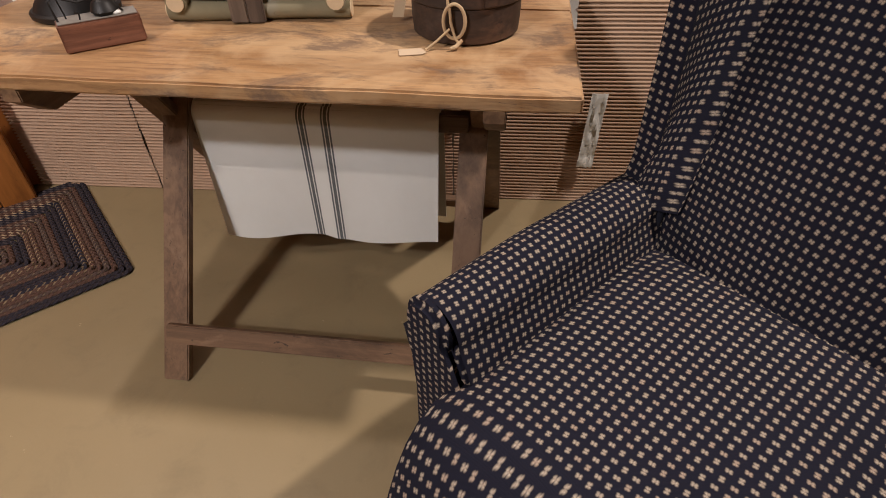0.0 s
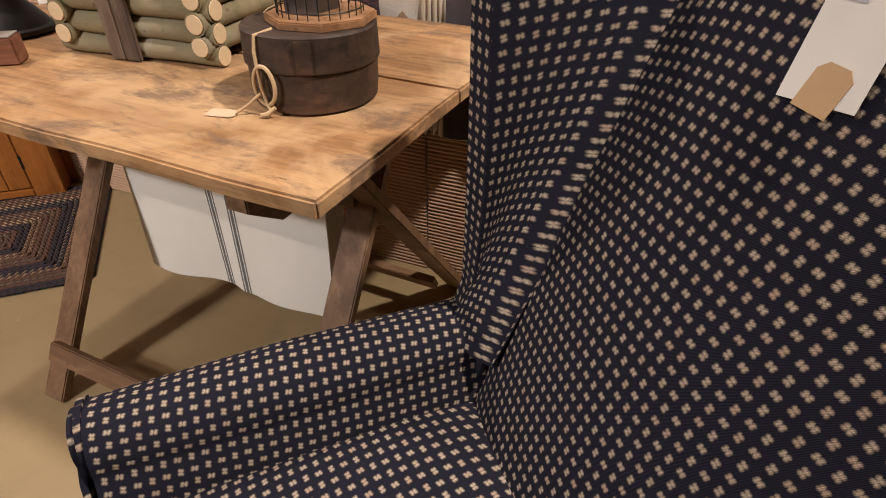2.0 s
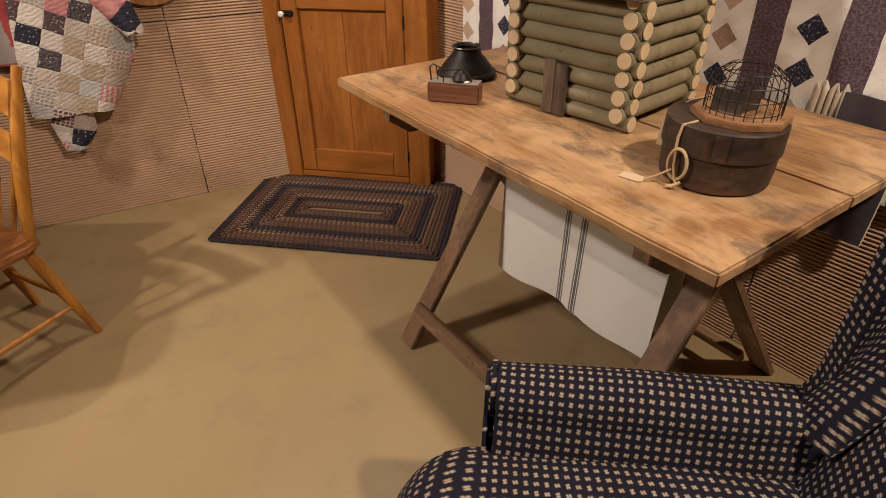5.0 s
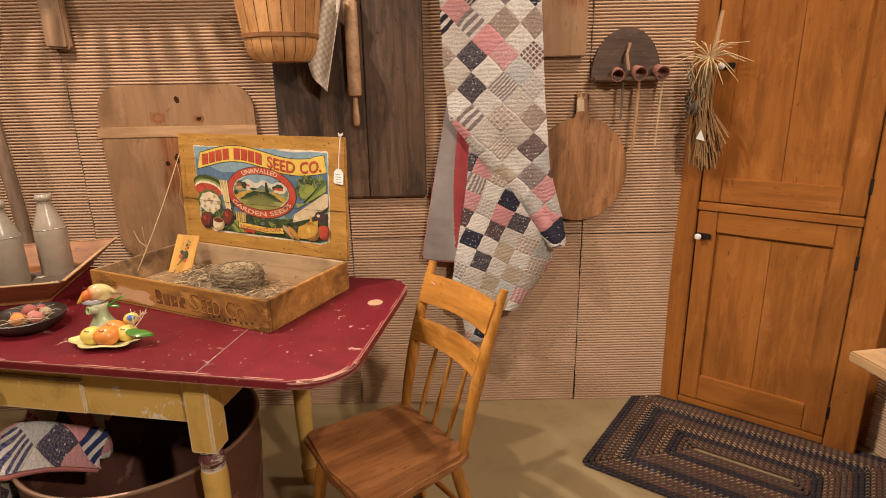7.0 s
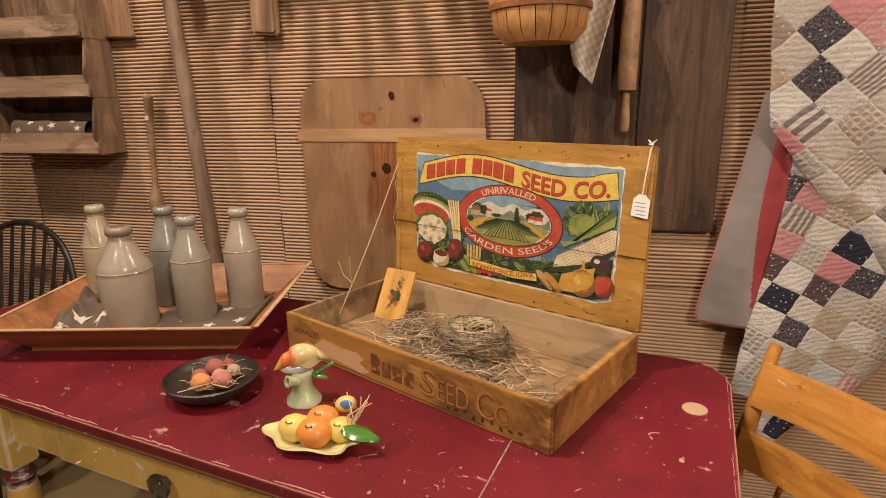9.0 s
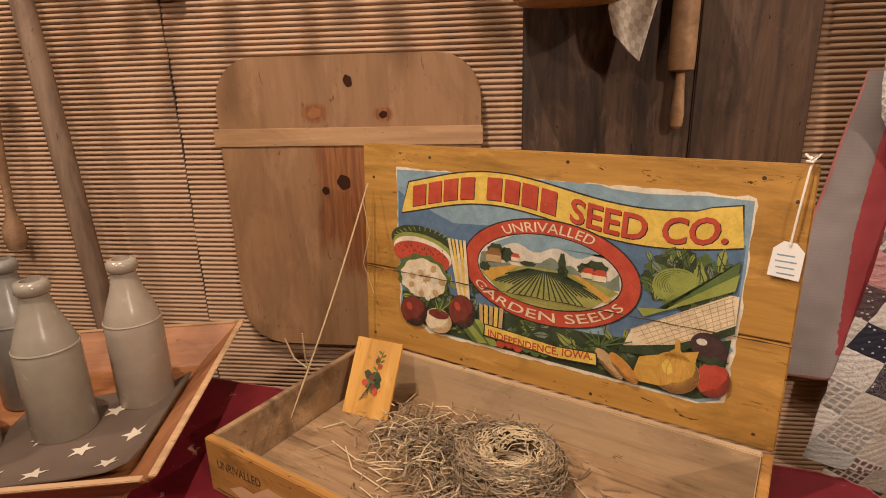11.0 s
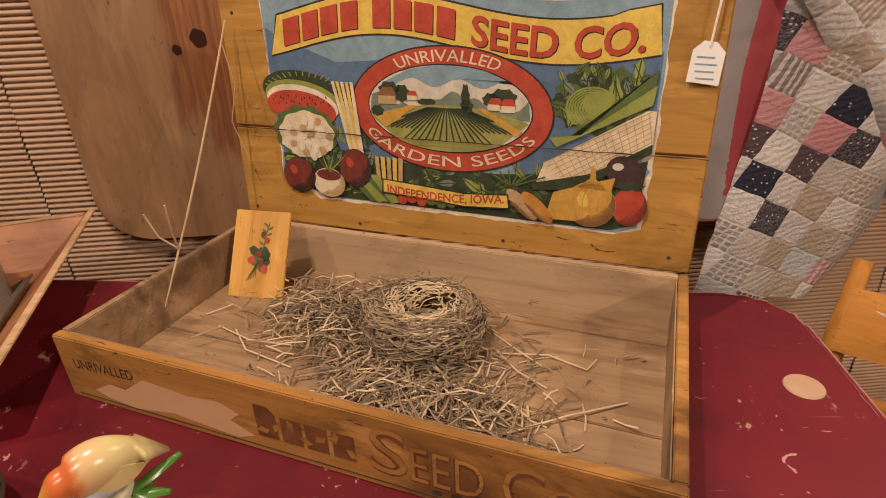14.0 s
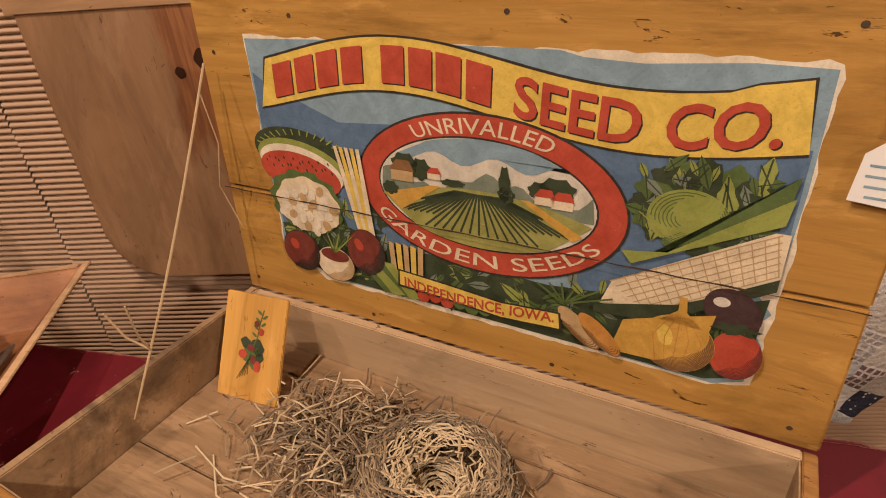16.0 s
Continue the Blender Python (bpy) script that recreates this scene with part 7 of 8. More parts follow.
spot = part("wooden_plug", lathe([(0.0235, 0), (0.0225, 0.0016), (0, 0.0018)], 24), WORN_SPOT, None, "", pose(-1.505, 0.221, TOP_Z))
tagged(spot, "pale round wooden plug in the red table top", "wooden plug")
flakes = bmesh.new()
for x, y in [(-1.190, -0.205), (-1.170, -0.190), (-1.176, -0.12), (-1.235, 0.03), (-1.16, 0.10)] + [(random.uniform(-1.65, -1.12), random.uniform(-0.02, 0.2)) for i in range(22)] + [(random.uniform(-1.22, -1.08), random.uniform(-0.9, 0.1)) for i in range(34)]:
    r = 0.0008 + 0.0052 * random.random() ** 3
    slab([(x + r * random.uniform(0.5, 1.1) * math.cos(a) * 1.5, y + r * random.uniform(0.5, 1.0) * math.sin(a)) for a in (0, 1, 2, 3, 4, 5)], TOP_Z + 0.0003, TOP_Z + 0.0008, 0, flakes)
solo("paint_chips", flakes, plain("pink_undercoat", (0.40, 0.20, 0.155), 0.7, vary=0.3, scale=80), None, "small pale chips in the red paint", "paint chips", kind="stuff")

# ---- hung on the west wall ----
FACE = WEST_X + 0.005   # just proud of the cardboard


def on_west(y, z, out=0.0, turn=0.0):
    """A pose on the west wall: x along it (to the right as one looks at it), y up, z out of it."""
    return Matrix(((0, 0, 1, FACE + out), (1, 0, 0, y), (0, 1, 0, z), (0, 0, 0, 1))) @ pose(0, 0, 0, 0, 0, turn)


PLY = wood("tan_ply_board", (0.235, 0.122, 0.055), (0.360, 0.205, 0.102), "y", 10, 0.6, wear=0.40, stain=(0.25, 0.125, 0.055), stain_at=0.60, stain_scale=4, contrast=0.5)
PLY_BAR = wood("tan_ply_batten", (0.40, 0.23, 0.11), (0.56, 0.35, 0.19), "x", 8, 0.6)
KNOT = plain("wood_knot", (0.040, 0.016, 0.008), 0.8, vary=0.5, scale=80, spec=0.1)
def stained(mat, spots, colour, core):
    """Adds resin stains, (x, y, half width, half height) each, to a board's wood."""
    s = Nodes("", old=mat)
    base = s.b.inputs["Base Color"].links[0].from_socket
    here = s.coords("Object")
    rough = s.noise(s.coords("Object", (1, 0.22, 1)), 30, 5, 0.65, 0.5)
    streak = s.noise(s.coords("Object", (1, 0.06, 1)), 110, 4, 0.6, 0.4)
    xyz = s.n("ShaderNodeSeparateXYZ", Vector=here)
    for x, y, rx, ry in spots:
        dx = s.math("DIVIDE", s.math("SUBTRACT", xyz.outputs[0], x), rx)
        dy = s.math("DIVIDE", s.math("SUBTRACT", xyz.outputs[1], y), ry)
        size = s.math("MAXIMUM", s.math("ABSOLUTE", dx), s.math("ABSOLUTE", dy)) if rx > 0.05 else s.math("SQRT", s.math("ADD", s.math("MULTIPLY", dx, dx), s.math("MULTIPLY", dy, dy)))
        far = s.math("ADD", size, s.math("MULTIPLY_ADD", rough, 1.2, -0.6))
        base = s.mix(s.ramp(far, [(0.70, (0.85, 0.85, 0.85)), (0.98, (0, 0, 0))]), base, s.mix(s.ramp(streak, [(0.40, (0, 0, 0)), (0.62, (1, 1, 1))]), core, colour))
    s.put(s.b.inputs["Base Color"], base)
    return mat


stained(PLY, ((0.000, 0.405, 0.080, 0.150), (0.030, 0.30, 0.060, 0.14), (-0.062, 0.585, 0.034, 0.028), (0.10, 0.580, 0.026, 0.020)), (0.30, 0.115, 0.036), (0.17, 0.055, 0.018))
RUSSET = plain("russet_knot_stain", (0.27, 0.110, 0.038), 0.55, vary=0.55, scale=45)
DARK_PLANK = wood("dark_stained_plank", (0.026, 0.015, 0.009), (0.135, 0.074, 0.042), "y", 14, 0.6, wear=0.7, stain=(0.020, 0.013, 0.010), stain_at=0.58, stain_scale=5)
PIN_WOOD = wood("rolling_pin_wood", (0.32, 0.175, 0.085), (0.50, 0.30, 0.155), "y", 10, 0.45)
BASKET_WOOD = wood("basket_splint", (0.42, 0.195, 0.065), (0.62, 0.33, 0.13), "z", 9, 0.5)
BASKET_HOOP = wood("basket_hoop", (0.20, 0.085, 0.03), (0.34, 0.155, 0.06), "x", 9, 0.5)
TAN_TOOL = wood("worn_tool_wood", (0.22, 0.125, 0.065), (0.40, 0.245, 0.14), "y", 10, 0.55)
RACK_WOOD = wood("weathered_rack_wood", (0.135, 0.080, 0.046), (0.31, 0.200, 0.125), "z", 10, 0.7, wear=0.8)
ROUND_WOOD = wood("brown_breadboard", (0.17, 0.070, 0.026), (0.40, 0.19, 0.075), "y", 15, 0.5, wear=0.65, stain=(0.105, 0.045, 0.022), stain_at=0.55, stain_scale=5)


def build_oven_board():
    b = thing("pastry_board", on_west(-0.632, 0.735, 0.006), "large tan wooden board with rounded corners", "wooden board")
    part("board", slab(round_rect(-0.300, 0.0, 0.322, 0.712, [0.10, 0.10, 0.10, 0.10], 8), 0.0, 0.020, 0.003), PLY, b)
    part("batten", box(0.640, 0.042, 0.004, pose(0.006, 0.532, 0.0215), 0.001), PLY_BAR, b, "pale cross batten")
    for x, y, rx, ry, mat in ((0.022, 0.655, 0.010, 0.014, KNOT), (-0.062, 0.585, 0.016, 0.012, RUSSET), (0.10, 0.580, 0.010, 0.008, KNOT), (-0.004, 0.425, 0.016, 0.018, KNOT), (-0.050, 0.405, 0.009, 0.010, KNOT)):
        a = Art()
        a.oval(x, y, rx, ry, mat, 2, 0.3, 22, 0.06, 5)
        part("knot", a.bm, a.mats, b, "", pose(0, 0, 0.0202))


build_oven_board()


def build_dark_board():
    b = thing("dark_board", on_west(0.075, 0.985, 0.004), "dark stained plank board hanging on the wall", "wooden board")
    part("plank", box(0.355, 1.05, 0.022, pose(-0.118, 0.525, 0.011), 0.003), DARK_PLANK, b)
    part("plank", box(0.232, 1.05, 0.022, pose(0.178, 0.525, 0.011), 0.003), DARK_PLANK, b)
    p = thing("rolling_pin", on_west(0.100, 1.275, 0.052), "old wooden rolling pin hung upright", "rolling pin")
    part("roller", lathe([(0.018, 0), (0.025, 0.004), (0.026, 0.02), (0.026, 0.34), (0.022, 0.346), (0, 0.346)], 22), PIN_WOOD, p, "", pose(0, 0.115, 0, -90, 0, 0))
    part("handle", lathe([(0.006, 0), (0.012, 0.006), (0.014, 0.03), (0.010, 0.085), (0.009, 0.116)], 16), PIN_WOOD, p, "", pose(0, 0, 0, -90, 0, 0))
    part("handle", lathe([(0.009, 0), (0.013, 0.05), (0.012, 0.09), (0, 0.10)], 16), PIN_WOOD, p, "", pose(0, 0.461, 0, -90, 0, 0))
    part("hook", tube([(0, 0.50, -0.03), (0, 0.53, -0.02), (0, 0.545, 0.0)], 0.003, 6), IRON, p)


build_dark_board()


def build_basket():
    b = thing("splint_basket", pose(FACE + 0.165, -0.140, 1.520), "splint wood bushel basket hung on the wall", "basket")
    n, r0, r1, h = 20, 0.112, 0.150, 0.235
    for k in range(n):
        a0, a1 = 2 * math.pi * (k + 0.03) / n, 2 * math.pi * (k + 0.97) / n

        def stave(u, v, a0=a0, a1=a1):
            a = a0 + (a1 - a0) * u
            r = r0 + (r1 - r0) * v ** 0.8 - 0.02 * max(0, 0.12 - v) / 0.12
            return (r * math.cos(a), r * math.sin(a), h * v)

        part("stave", sheet(stave, 3, 8, -0.0025), BASKET_WOOD, b, sharp=60)
    part("basket_bottom", lathe([(0.094, -0.002), (0.096, 0.002), (0, 0.003)], 28), BASKET_WOOD, b)
    for z, w in ((0.085, 0.016), (0.222, 0.024)):
        r = r0 + (r1 - r0) * (z / h) ** 0.8 + 0.0035
        part("hoop", lathe([(r, z - w / 2), (r + 0.003, z - w / 2 + 0.001), (r + 0.0045, z + w / 2 - 0.001), (r + 0.0015, z + w / 2)], 36), BASKET_HOOP, b, "darker wooden hoop")
    part("hanger", tube([(-0.150, 0, 0.22), (-0.162, 0, 0.30), (-0.164, 0, 0.33)], 0.003, 6), IRON, b)
    waffle = Nodes("waffle_cotton", 0.95, 0, 0.15)
    ch = waffle.n("ShaderNodeTexChecker", Vector=waffle.coords("UV"), Scale=75.0).outputs["Fac"]
    base = waffle.mix(waffle.math("MULTIPLY", ch, waffle.noise(waffle.coords("UV"), 40, 3)), (0.68, 0.62, 0.53), (0.40, 0.29, 0.18))
    waffle.bump(ch, 0.5, 0.002)
    mat = waffle.done(base)
    c = thing("waffle_cloth", on_west(0.0, 1.40, 0.115), "cream waffle dish cloth hanging from the basket", "cloth")

    def fall(u, v):
        # v up from the pointed corner
        x = -0.022 + 0.060 * v - 0.055 * (1 - u) * min(1, v * 3 + 0.45) * (1 - 0.5 * v) + 0.055 * u * (0.45 + 0.3 * v)
        return (x, 0.012 + 0.05 * (1 - u) * (1 - v) + 0.34 * v, 0.016 * math.sin(u * 7) * (0.3 + v) + 0.0)

    part("cloth_fall", sheet(fall, 14, 24, 0.004, uv=lambda p, q: (p * 0.10, q * 0.34)), mat, c, sharp=80)


build_basket()


def build_tools():
    # shelf rack with three trays
    r = thing("wall_rack", Matrix.Translation((FACE + 0.001, -2.105, 1.205)), "weathered wooden wall rack with three open trays", "wall shelf")
    W = 0.445
    part("back_panel", box(0.012, W, 0.70, pose(0.006, W / 2, 0.35), 0.002), RACK_WOOD, r)
    for k in range(3):
        z = 0.195 * k
        part("tray_bottom", box(0.105, W - 0.02, 0.010, pose(0.065, W / 2, z + 0.006), 0.002), RACK_WOOD, r)
        bm = box(0.011, W, 0.075, pose(0.122, W / 2, z + 0.040, 0, -14), 0.002)
        part("tray_front", bm, wood_rack_y, r)
        for y in (0.007, W - 0.007):
            out = [(0.012, z), (0.116, z), (0.134, z + 0.078), (0.108, z + 0.195), (0.012, z + 0.195)]
            m = Matrix(((1, 0, 0, 0), (0, 0, 1, y), (0, 1, 0, 0), (0, 0, 0, 1)))
            part("rack_side", slab(out[::-1], -0.006, 0.006, 0.0015, None, m), RACK_WOOD, r)
    c = thing("rolled_star_cloth", Matrix.Translation((FACE + 0.07, -2.06, 1.205 + 0.066)), "rolled taupe cloth with cream stars in the rack", "cloth")

    def roll(u, v):
        a = 2 * math.pi * u * 1.0
        rr = 0.042 * (1 + 0.10 * noise.noise((u * 5, v * 6, 2)))
        return (rr * math.cos(a) * 0.9, 0.33 * v, 0.010 + rr * math.sin(a) * (1.2 - 0.2 * v))

    part("roll", sheet(roll, 26, 24, 0.0, uv=lambda p, q: (p * 0.26, q * 0.33)), TAUPE, c, sharp=80)
    for u, v, s in ((0.14, 0.25, 0.05), (0.10, 0.55, 0.06), (0.18, 0.80, 0.05), (0.05, 0.42, 0.045), (0.06, 0.9, 0.05), (0.03, 0.1, 0.05)):
        part("star", star_on(roll, u, v, s, v * 90, 0.001), STAR, c, "cream star", sharp=80)
    # wide butter paddle
    p = thing("butter_paddle", on_west(-1.620, 1.605, 0.012), "wide wooden butter paddle hung on the wall", "paddle")
    part("blade", slab([(-0.082, 0.008), (-0.07, 0.0), (0.07, -0.006), (0.080, 0.002), (0.066, 0.16), (0.040, 0.215), (0.016, 0.24), (-0.016, 0.24), (-0.045, 0.215), (-0.072, 0.16)], 0, 0.014, 0.004), TAN_TOOL, p)
    part("handle", tube([(0, 0.235, 0.007), (0, 0.34, 0.009), (0, 0.46, 0.009)], [0.014, 0.012, 0.015], 12), TAN_TOOL, p)
    # narrow scoop handle
    q = thing("wooden_scraper", on_west(-1.030, 1.590, 0.020), "short wooden scraper hung on the wall", "tool")
    part("blade", slab([(-0.048, 0.012), (-0.036, 0.0), (0.036, -0.006), (0.048, 0.006), (0.046, 0.17), (0.030, 0.215), (0.012, 0.235), (-0.012, 0.235), (-0.032, 0.215), (-0.047, 0.17)], -0.010, 0.022, 0.009, seg=3), TAN_TOOL, q)
    part("grip", tube([(0, 0.23, 0.006), (0, 0.30, 0.008), (0, 0.36, 0.008)], [0.012, 0.011, 0.014], 12), TAN_TOOL, q)
    part("string", tube([(0.0, 0.215, 0.024), (0.012, 0.235, 0.026), (-0.008, 0.245, 0.026), (0.006, 0.25, 0.024)], 0.002, 6), WHITE_STRING, q)
    # masher with a bulb
    m = thing("wooden_masher", on_west(-1.535, 0.985, 0.038, -4), "long turned wooden masher hanging on the wall", "masher")
    prof = [(0.0, 0.0), (0.020, 0.004), (0.027, 0.03), (0.026, 0.06), (0.014, 0.090), (0.010, 0.12), (0.011, 0.25), (0.014, 0.36), (0.017, 0.415), (0.010, 0.422), (0, 0.423)]
    part("masher_body", lathe(prof, 20), TAN_TOOL, m, "", pose(0, 0, 0, -90))
    part("sticker", lathe([(0.0085, 0), (0.008, 0.0008), (0, 0.001)], 16), PAPER, m, "small round white sticker", pose(0, 0.345, 0.0145))
    part("string", tube([(0.0, 0.415, 0.0), (0.012, 0.428, 0.006), (0.020, 0.420, 0.004), (-0.01, 0.428, 0.002)], 0.0022, 6), STRING, m)
    # long pole leaning in the corner behind the table
    pole = thing("wooden_pole", Matrix.Identity(4), "long worn wooden pole leaning on the wall", "pole")
    a, b = Vector((-2.085, -1.185, 0.001)), Vector((-2.200, -1.390, 2.35))
    part("pole_shaft", tube([a.lerp(b, k) + Vector((0, 0.006 * math.sin(k * 5), 0)) for k in steps(0, 1, 12)], [0.027 - 0.004 * k for k in steps(0, 1, 12)], 16), wood("grey_brown_pole", (0.13, 0.082, 0.052), (0.29, 0.195, 0.130), "z", 10, 0.6), pole)


def build_shade_slats():
    """Unseen slats added flat under the ceiling only to throw the comb of shade on the cardboard."""
    r = thing("shade_slats", pose(0, 0, 2.34), "unseen wooden slats added under the ceiling to stripe the wall with shade", "drying rack")
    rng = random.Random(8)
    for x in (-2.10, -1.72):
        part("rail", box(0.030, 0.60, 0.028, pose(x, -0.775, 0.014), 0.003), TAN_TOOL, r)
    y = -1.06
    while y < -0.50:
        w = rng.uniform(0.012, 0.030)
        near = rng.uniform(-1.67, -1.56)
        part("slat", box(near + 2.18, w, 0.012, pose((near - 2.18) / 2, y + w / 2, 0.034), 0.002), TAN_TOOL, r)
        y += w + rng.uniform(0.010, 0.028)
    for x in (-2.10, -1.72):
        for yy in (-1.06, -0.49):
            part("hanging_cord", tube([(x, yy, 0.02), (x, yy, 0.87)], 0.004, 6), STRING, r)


build_shade_slats()
wood_rack_y = wood("weathered_rack_front", (0.150, 0.090, 0.052), (0.34, 0.220, 0.140), "y", 10, 0.7, wear=0.8)
build_tools()


def build_small_boards():
    b = thing("cutting_board", on_west(0.905, 1.525, 0.004), "plain tan cutting board hanging on the wall", "cutting board")
    part("board", slab(round_rect(-0.105, 0, 0.100, 0.42, [0.018, 0.018, 0.018, 0.018], 4), 0, 0.018, 0.003), PLY, b)
    r = thing("round_breadboard", on_west(1.000, 1.080, 0.004), "round brown breadboard with a short handle", "breadboard")
    out = [(0.195 * math.cos(a), 0.212 * math.sin(a)) for a in steps(math.radians(98), math.radians(442), 50)] + [(0.022, 0.225), (0.022, 0.305), (-0.022, 0.305), (-0.022, 0.225)]
    part("board", slab(out, 0, 0.019, 0.003), ROUND_WOOD, r)
    part("tag", slab([(-0.014, 0), (0.014, 0), (0.014, 0.045), (0.006, 0.056), (-0.006, 0.056), (-0.014, 0.045)], 0.020, 0.0212, 0), plain("buff_tag", (0.58, 0.45, 0.29), 0.8, vary=0.1), r, "buff paper tag", pose(-0.006, 0.235, 0, 0, 0, 4))
    part("ring", tube([(0.010 * math.cos(a), 0.298 + 0.012 * math.sin(a), 0.024) for a in steps(0, 6.283, 14)], 0.0018, 6), STRING, r)
    s = thing("scoop_plaque", on_west(1.165, 1.438, 0.004), "dark half round board with small clay scoops on a ledge", "plaque")
    half = [(0.135 * math.cos(a), 0.012 + 0.178 * math.sin(a)) for a in steps(0, math.pi, 24)]
    part("board", slab([(0.135, 0.0)] + half + [(-0.135, 0.0)], 0, 0.016, 0.003), wood("smoked_half_board", (0.045, 0.026, 0.018), (0.12, 0.072, 0.048), "x", 9, 0.7), s)
    part("ledge", box(0.28, 0.014, 0.070, pose(0.002, 0.0, 0.035), 0.002), DARK_PLANK, s)
    CLAY = plain("clay_pink", (0.30, 0.135, 0.095), 0.7, vary=0.25, scale=30)
    for x, y, sc in ((-0.04, 0.030, 0.9), (0.030, 0.034, 1.0), (0.115, 0.036, 1.0)):
        part("scoop", lathe([(0.010 * sc, 0), (0.020 * sc, 0.012), (0.026 * sc, 0.040), (0.028 * sc, 0.062), (0.024 * sc, 0.062), (0.018 * sc, 0.030), (0, 0.016)], 20), CLAY, s, "small clay scoop", pose(x, y, 0.020, 18, 8 * (1 if x > 0 else -1)))
    part("twig", tube([(0.0, 0.03, 0.05), (-0.010, 0.09, 0.045), (0.004, 0.13, 0.03)], 0.006, 8), TAN_TOOL, s)
    part("hanging_stick", tube([(0.045, -0.004, 0.045), (0.043, -0.14, 0.045), (0.038, -0.290, 0.042)], [0.006, 0.0065, 0.005], 8), PIN_WOOD, s, "thin pale stick")
    part("hanging_stick", tube([(-0.018, -0.004, 0.045), (-0.018, -0.155, 0.044)], 0.005, 8), BROWN_BOARD, s, "short dark stick")
    part("chain", tube([(0.138, -0.004, 0.045), (0.132, -0.13, 0.044), (0.128, -0.26, 0.042)], 0.0035, 6), STRING, s, "hanging cord")


build_small_boards()


# ---- patchwork quilt hung on a peg ----
def make_patchwork(name, cell, turn, seed, light, dark):
    """Squares of calico, pale ones and printed ones by turns, with sewn seams and a puckered surface."""
    s = Nodes(name, 0.95, 0, 0.12)
    uv = s.coords("UV", (1 / cell, 1 / cell, 1), (0, 0, turn))
    wob = s.n("ShaderNodeVectorMath", i0=s.n("ShaderNodeTexNoise", Vector=uv, Scale=0.9).outputs["Color"], i1=(0.16, 0.16, 0))
    wob.operation = "MULTIPLY"
    uv2 = s.n("ShaderNodeVectorMath", i0=uv, i1=wob.outputs[0]).outputs[0]
    fl = s.n("ShaderNodeVectorMath", i0=uv2)
    fl.operation = "FLOOR"
    cellxy = s.n("ShaderNodeSeparateXYZ", Vector=fl.outputs[0])
    parity = s.math("GREATER_THAN", s.math("FRACT", s.math("MULTIPLY", s.math("ADD", cellxy.outputs[0], cellxy.outputs[1]), 0.5)), 0.25)
    wn = s.n("ShaderNodeTexWhiteNoise", Vector=s.n("ShaderNodeVectorMath", i0=fl.outputs[0], i1=(seed, seed * 0.7, 0)).outputs[0])
    pick, other = wn.outputs["Value"], wn.outputs["Color"]
    fr = s.n("ShaderNodeVectorMath", i0=uv2)
    fr.operation = "FRACTION"
    xyz = s.n("ShaderNodeSeparateXYZ", Vector=fr.outputs[0])
    x, y = xyz.outputs[0], xyz.outputs[1]
    rnd = s.n("ShaderNodeSeparateColor", Color=other)
    r0, r1 = rnd.outputs[0], rnd.outputs[1]
    pale = s.ramp(pick, [(i / len(light), c) for i, c in enumerate(light)], "CONSTANT")
    deep = s.ramp(pick, [(i / len(dark), c) for i, c in enumerate(dark)], "CONSTANT")
    # printed patches: stripes, checks, or a small scattered print
    stripe = s.math("GREATER_THAN", s.math("FRACT", s.math("MULTIPLY", x, s.math("MULTIPLY_ADD", s.math("FLOOR", s.math("MULTIPLY", r1, 3.0)), 2.0, 3.0))), 0.55)
    check = s.math("MAXIMUM", s.math("GREATER_THAN", s.math("FRACT", s.math("MULTIPLY", y, 5.0)), 0.7), s.math("GREATER_THAN", s.math("FRACT", s.math("MULTIPLY", x, 5.0)), 0.7))
    dots = s.ramp(s.n("ShaderNodeTexVoronoi", Vector=uv2, Scale=6.0).outputs["Distance"], [(0.16, (1, 1, 1)), (0.22, (0, 0, 0))])
    is_stripe, is_check = s.math("LESS_THAN", r0, 0.32), s.math("MULTIPLY", s.math("GREATER_THAN", r0, 0.32), s.math("LESS_THAN", r0, 0.55))
    amount = s.math("ADD", s.math("MULTIPLY", stripe, is_stripe), s.math("ADD", s.math("MULTIPLY", check, is_check), s.math("MULTIPLY", dots, s.math("GREATER_THAN", r0, 0.55))))
    deep = s.mix(s.math("MULTIPLY", amount, 0.85), deep, (0.66, 0.61, 0.55))
    small = s.math("MULTIPLY", s.math("MULTIPLY", dots, s.math("LESS_THAN", r1, 0.35)), 0.5)
    pale = s.mix(small, pale, (0.30, 0.22, 0.20))
    base = s.mix(parity, pale, deep)
    edge = s.math("MINIMUM", s.math("MINIMUM", x, s.math("SUBTRACT", 1.0, x)), s.math("MINIMUM", y, s.math("SUBTRACT", 1.0, y)))
    seam = s.ramp(edge, [(0.0, (0, 0, 0)), (0.07, (1, 1, 1))])
    pucker = s.math("ADD", s.noise(uv, 5.5, 5, 0.65, 0.8), s.math("MULTIPLY", s.n("ShaderNodeTexWave", Vector=s.coords("UV", (1 / cell, 1 / cell, 1), (0, 0, turn + 0.785)), Scale=1.6, Distortion=5.0, Detail=3.0).outputs["Fac"], 0.18))
    fine = s.noise(uv, 26, 3, 0.7)
    mottle = s.ramp(s.noise(uv, 17, 4, 0.75, 0.6), [(0.46, (0, 0, 0)), (0.60, (0.55, 0.55, 0.55))])
    base = s.mix(s.math("MULTIPLY", mottle, s.math("GREATER_THAN", r1, 0.30)), base, (0.33, 0.27, 0.24))
    s.bump(s.math("ADD", s.math("MULTIPLY", seam, 0.30), s.math("ADD", pucker, s.math("MULTIPLY", fine, 0.4))), 0.85, 0.007)
    return s.done(base)


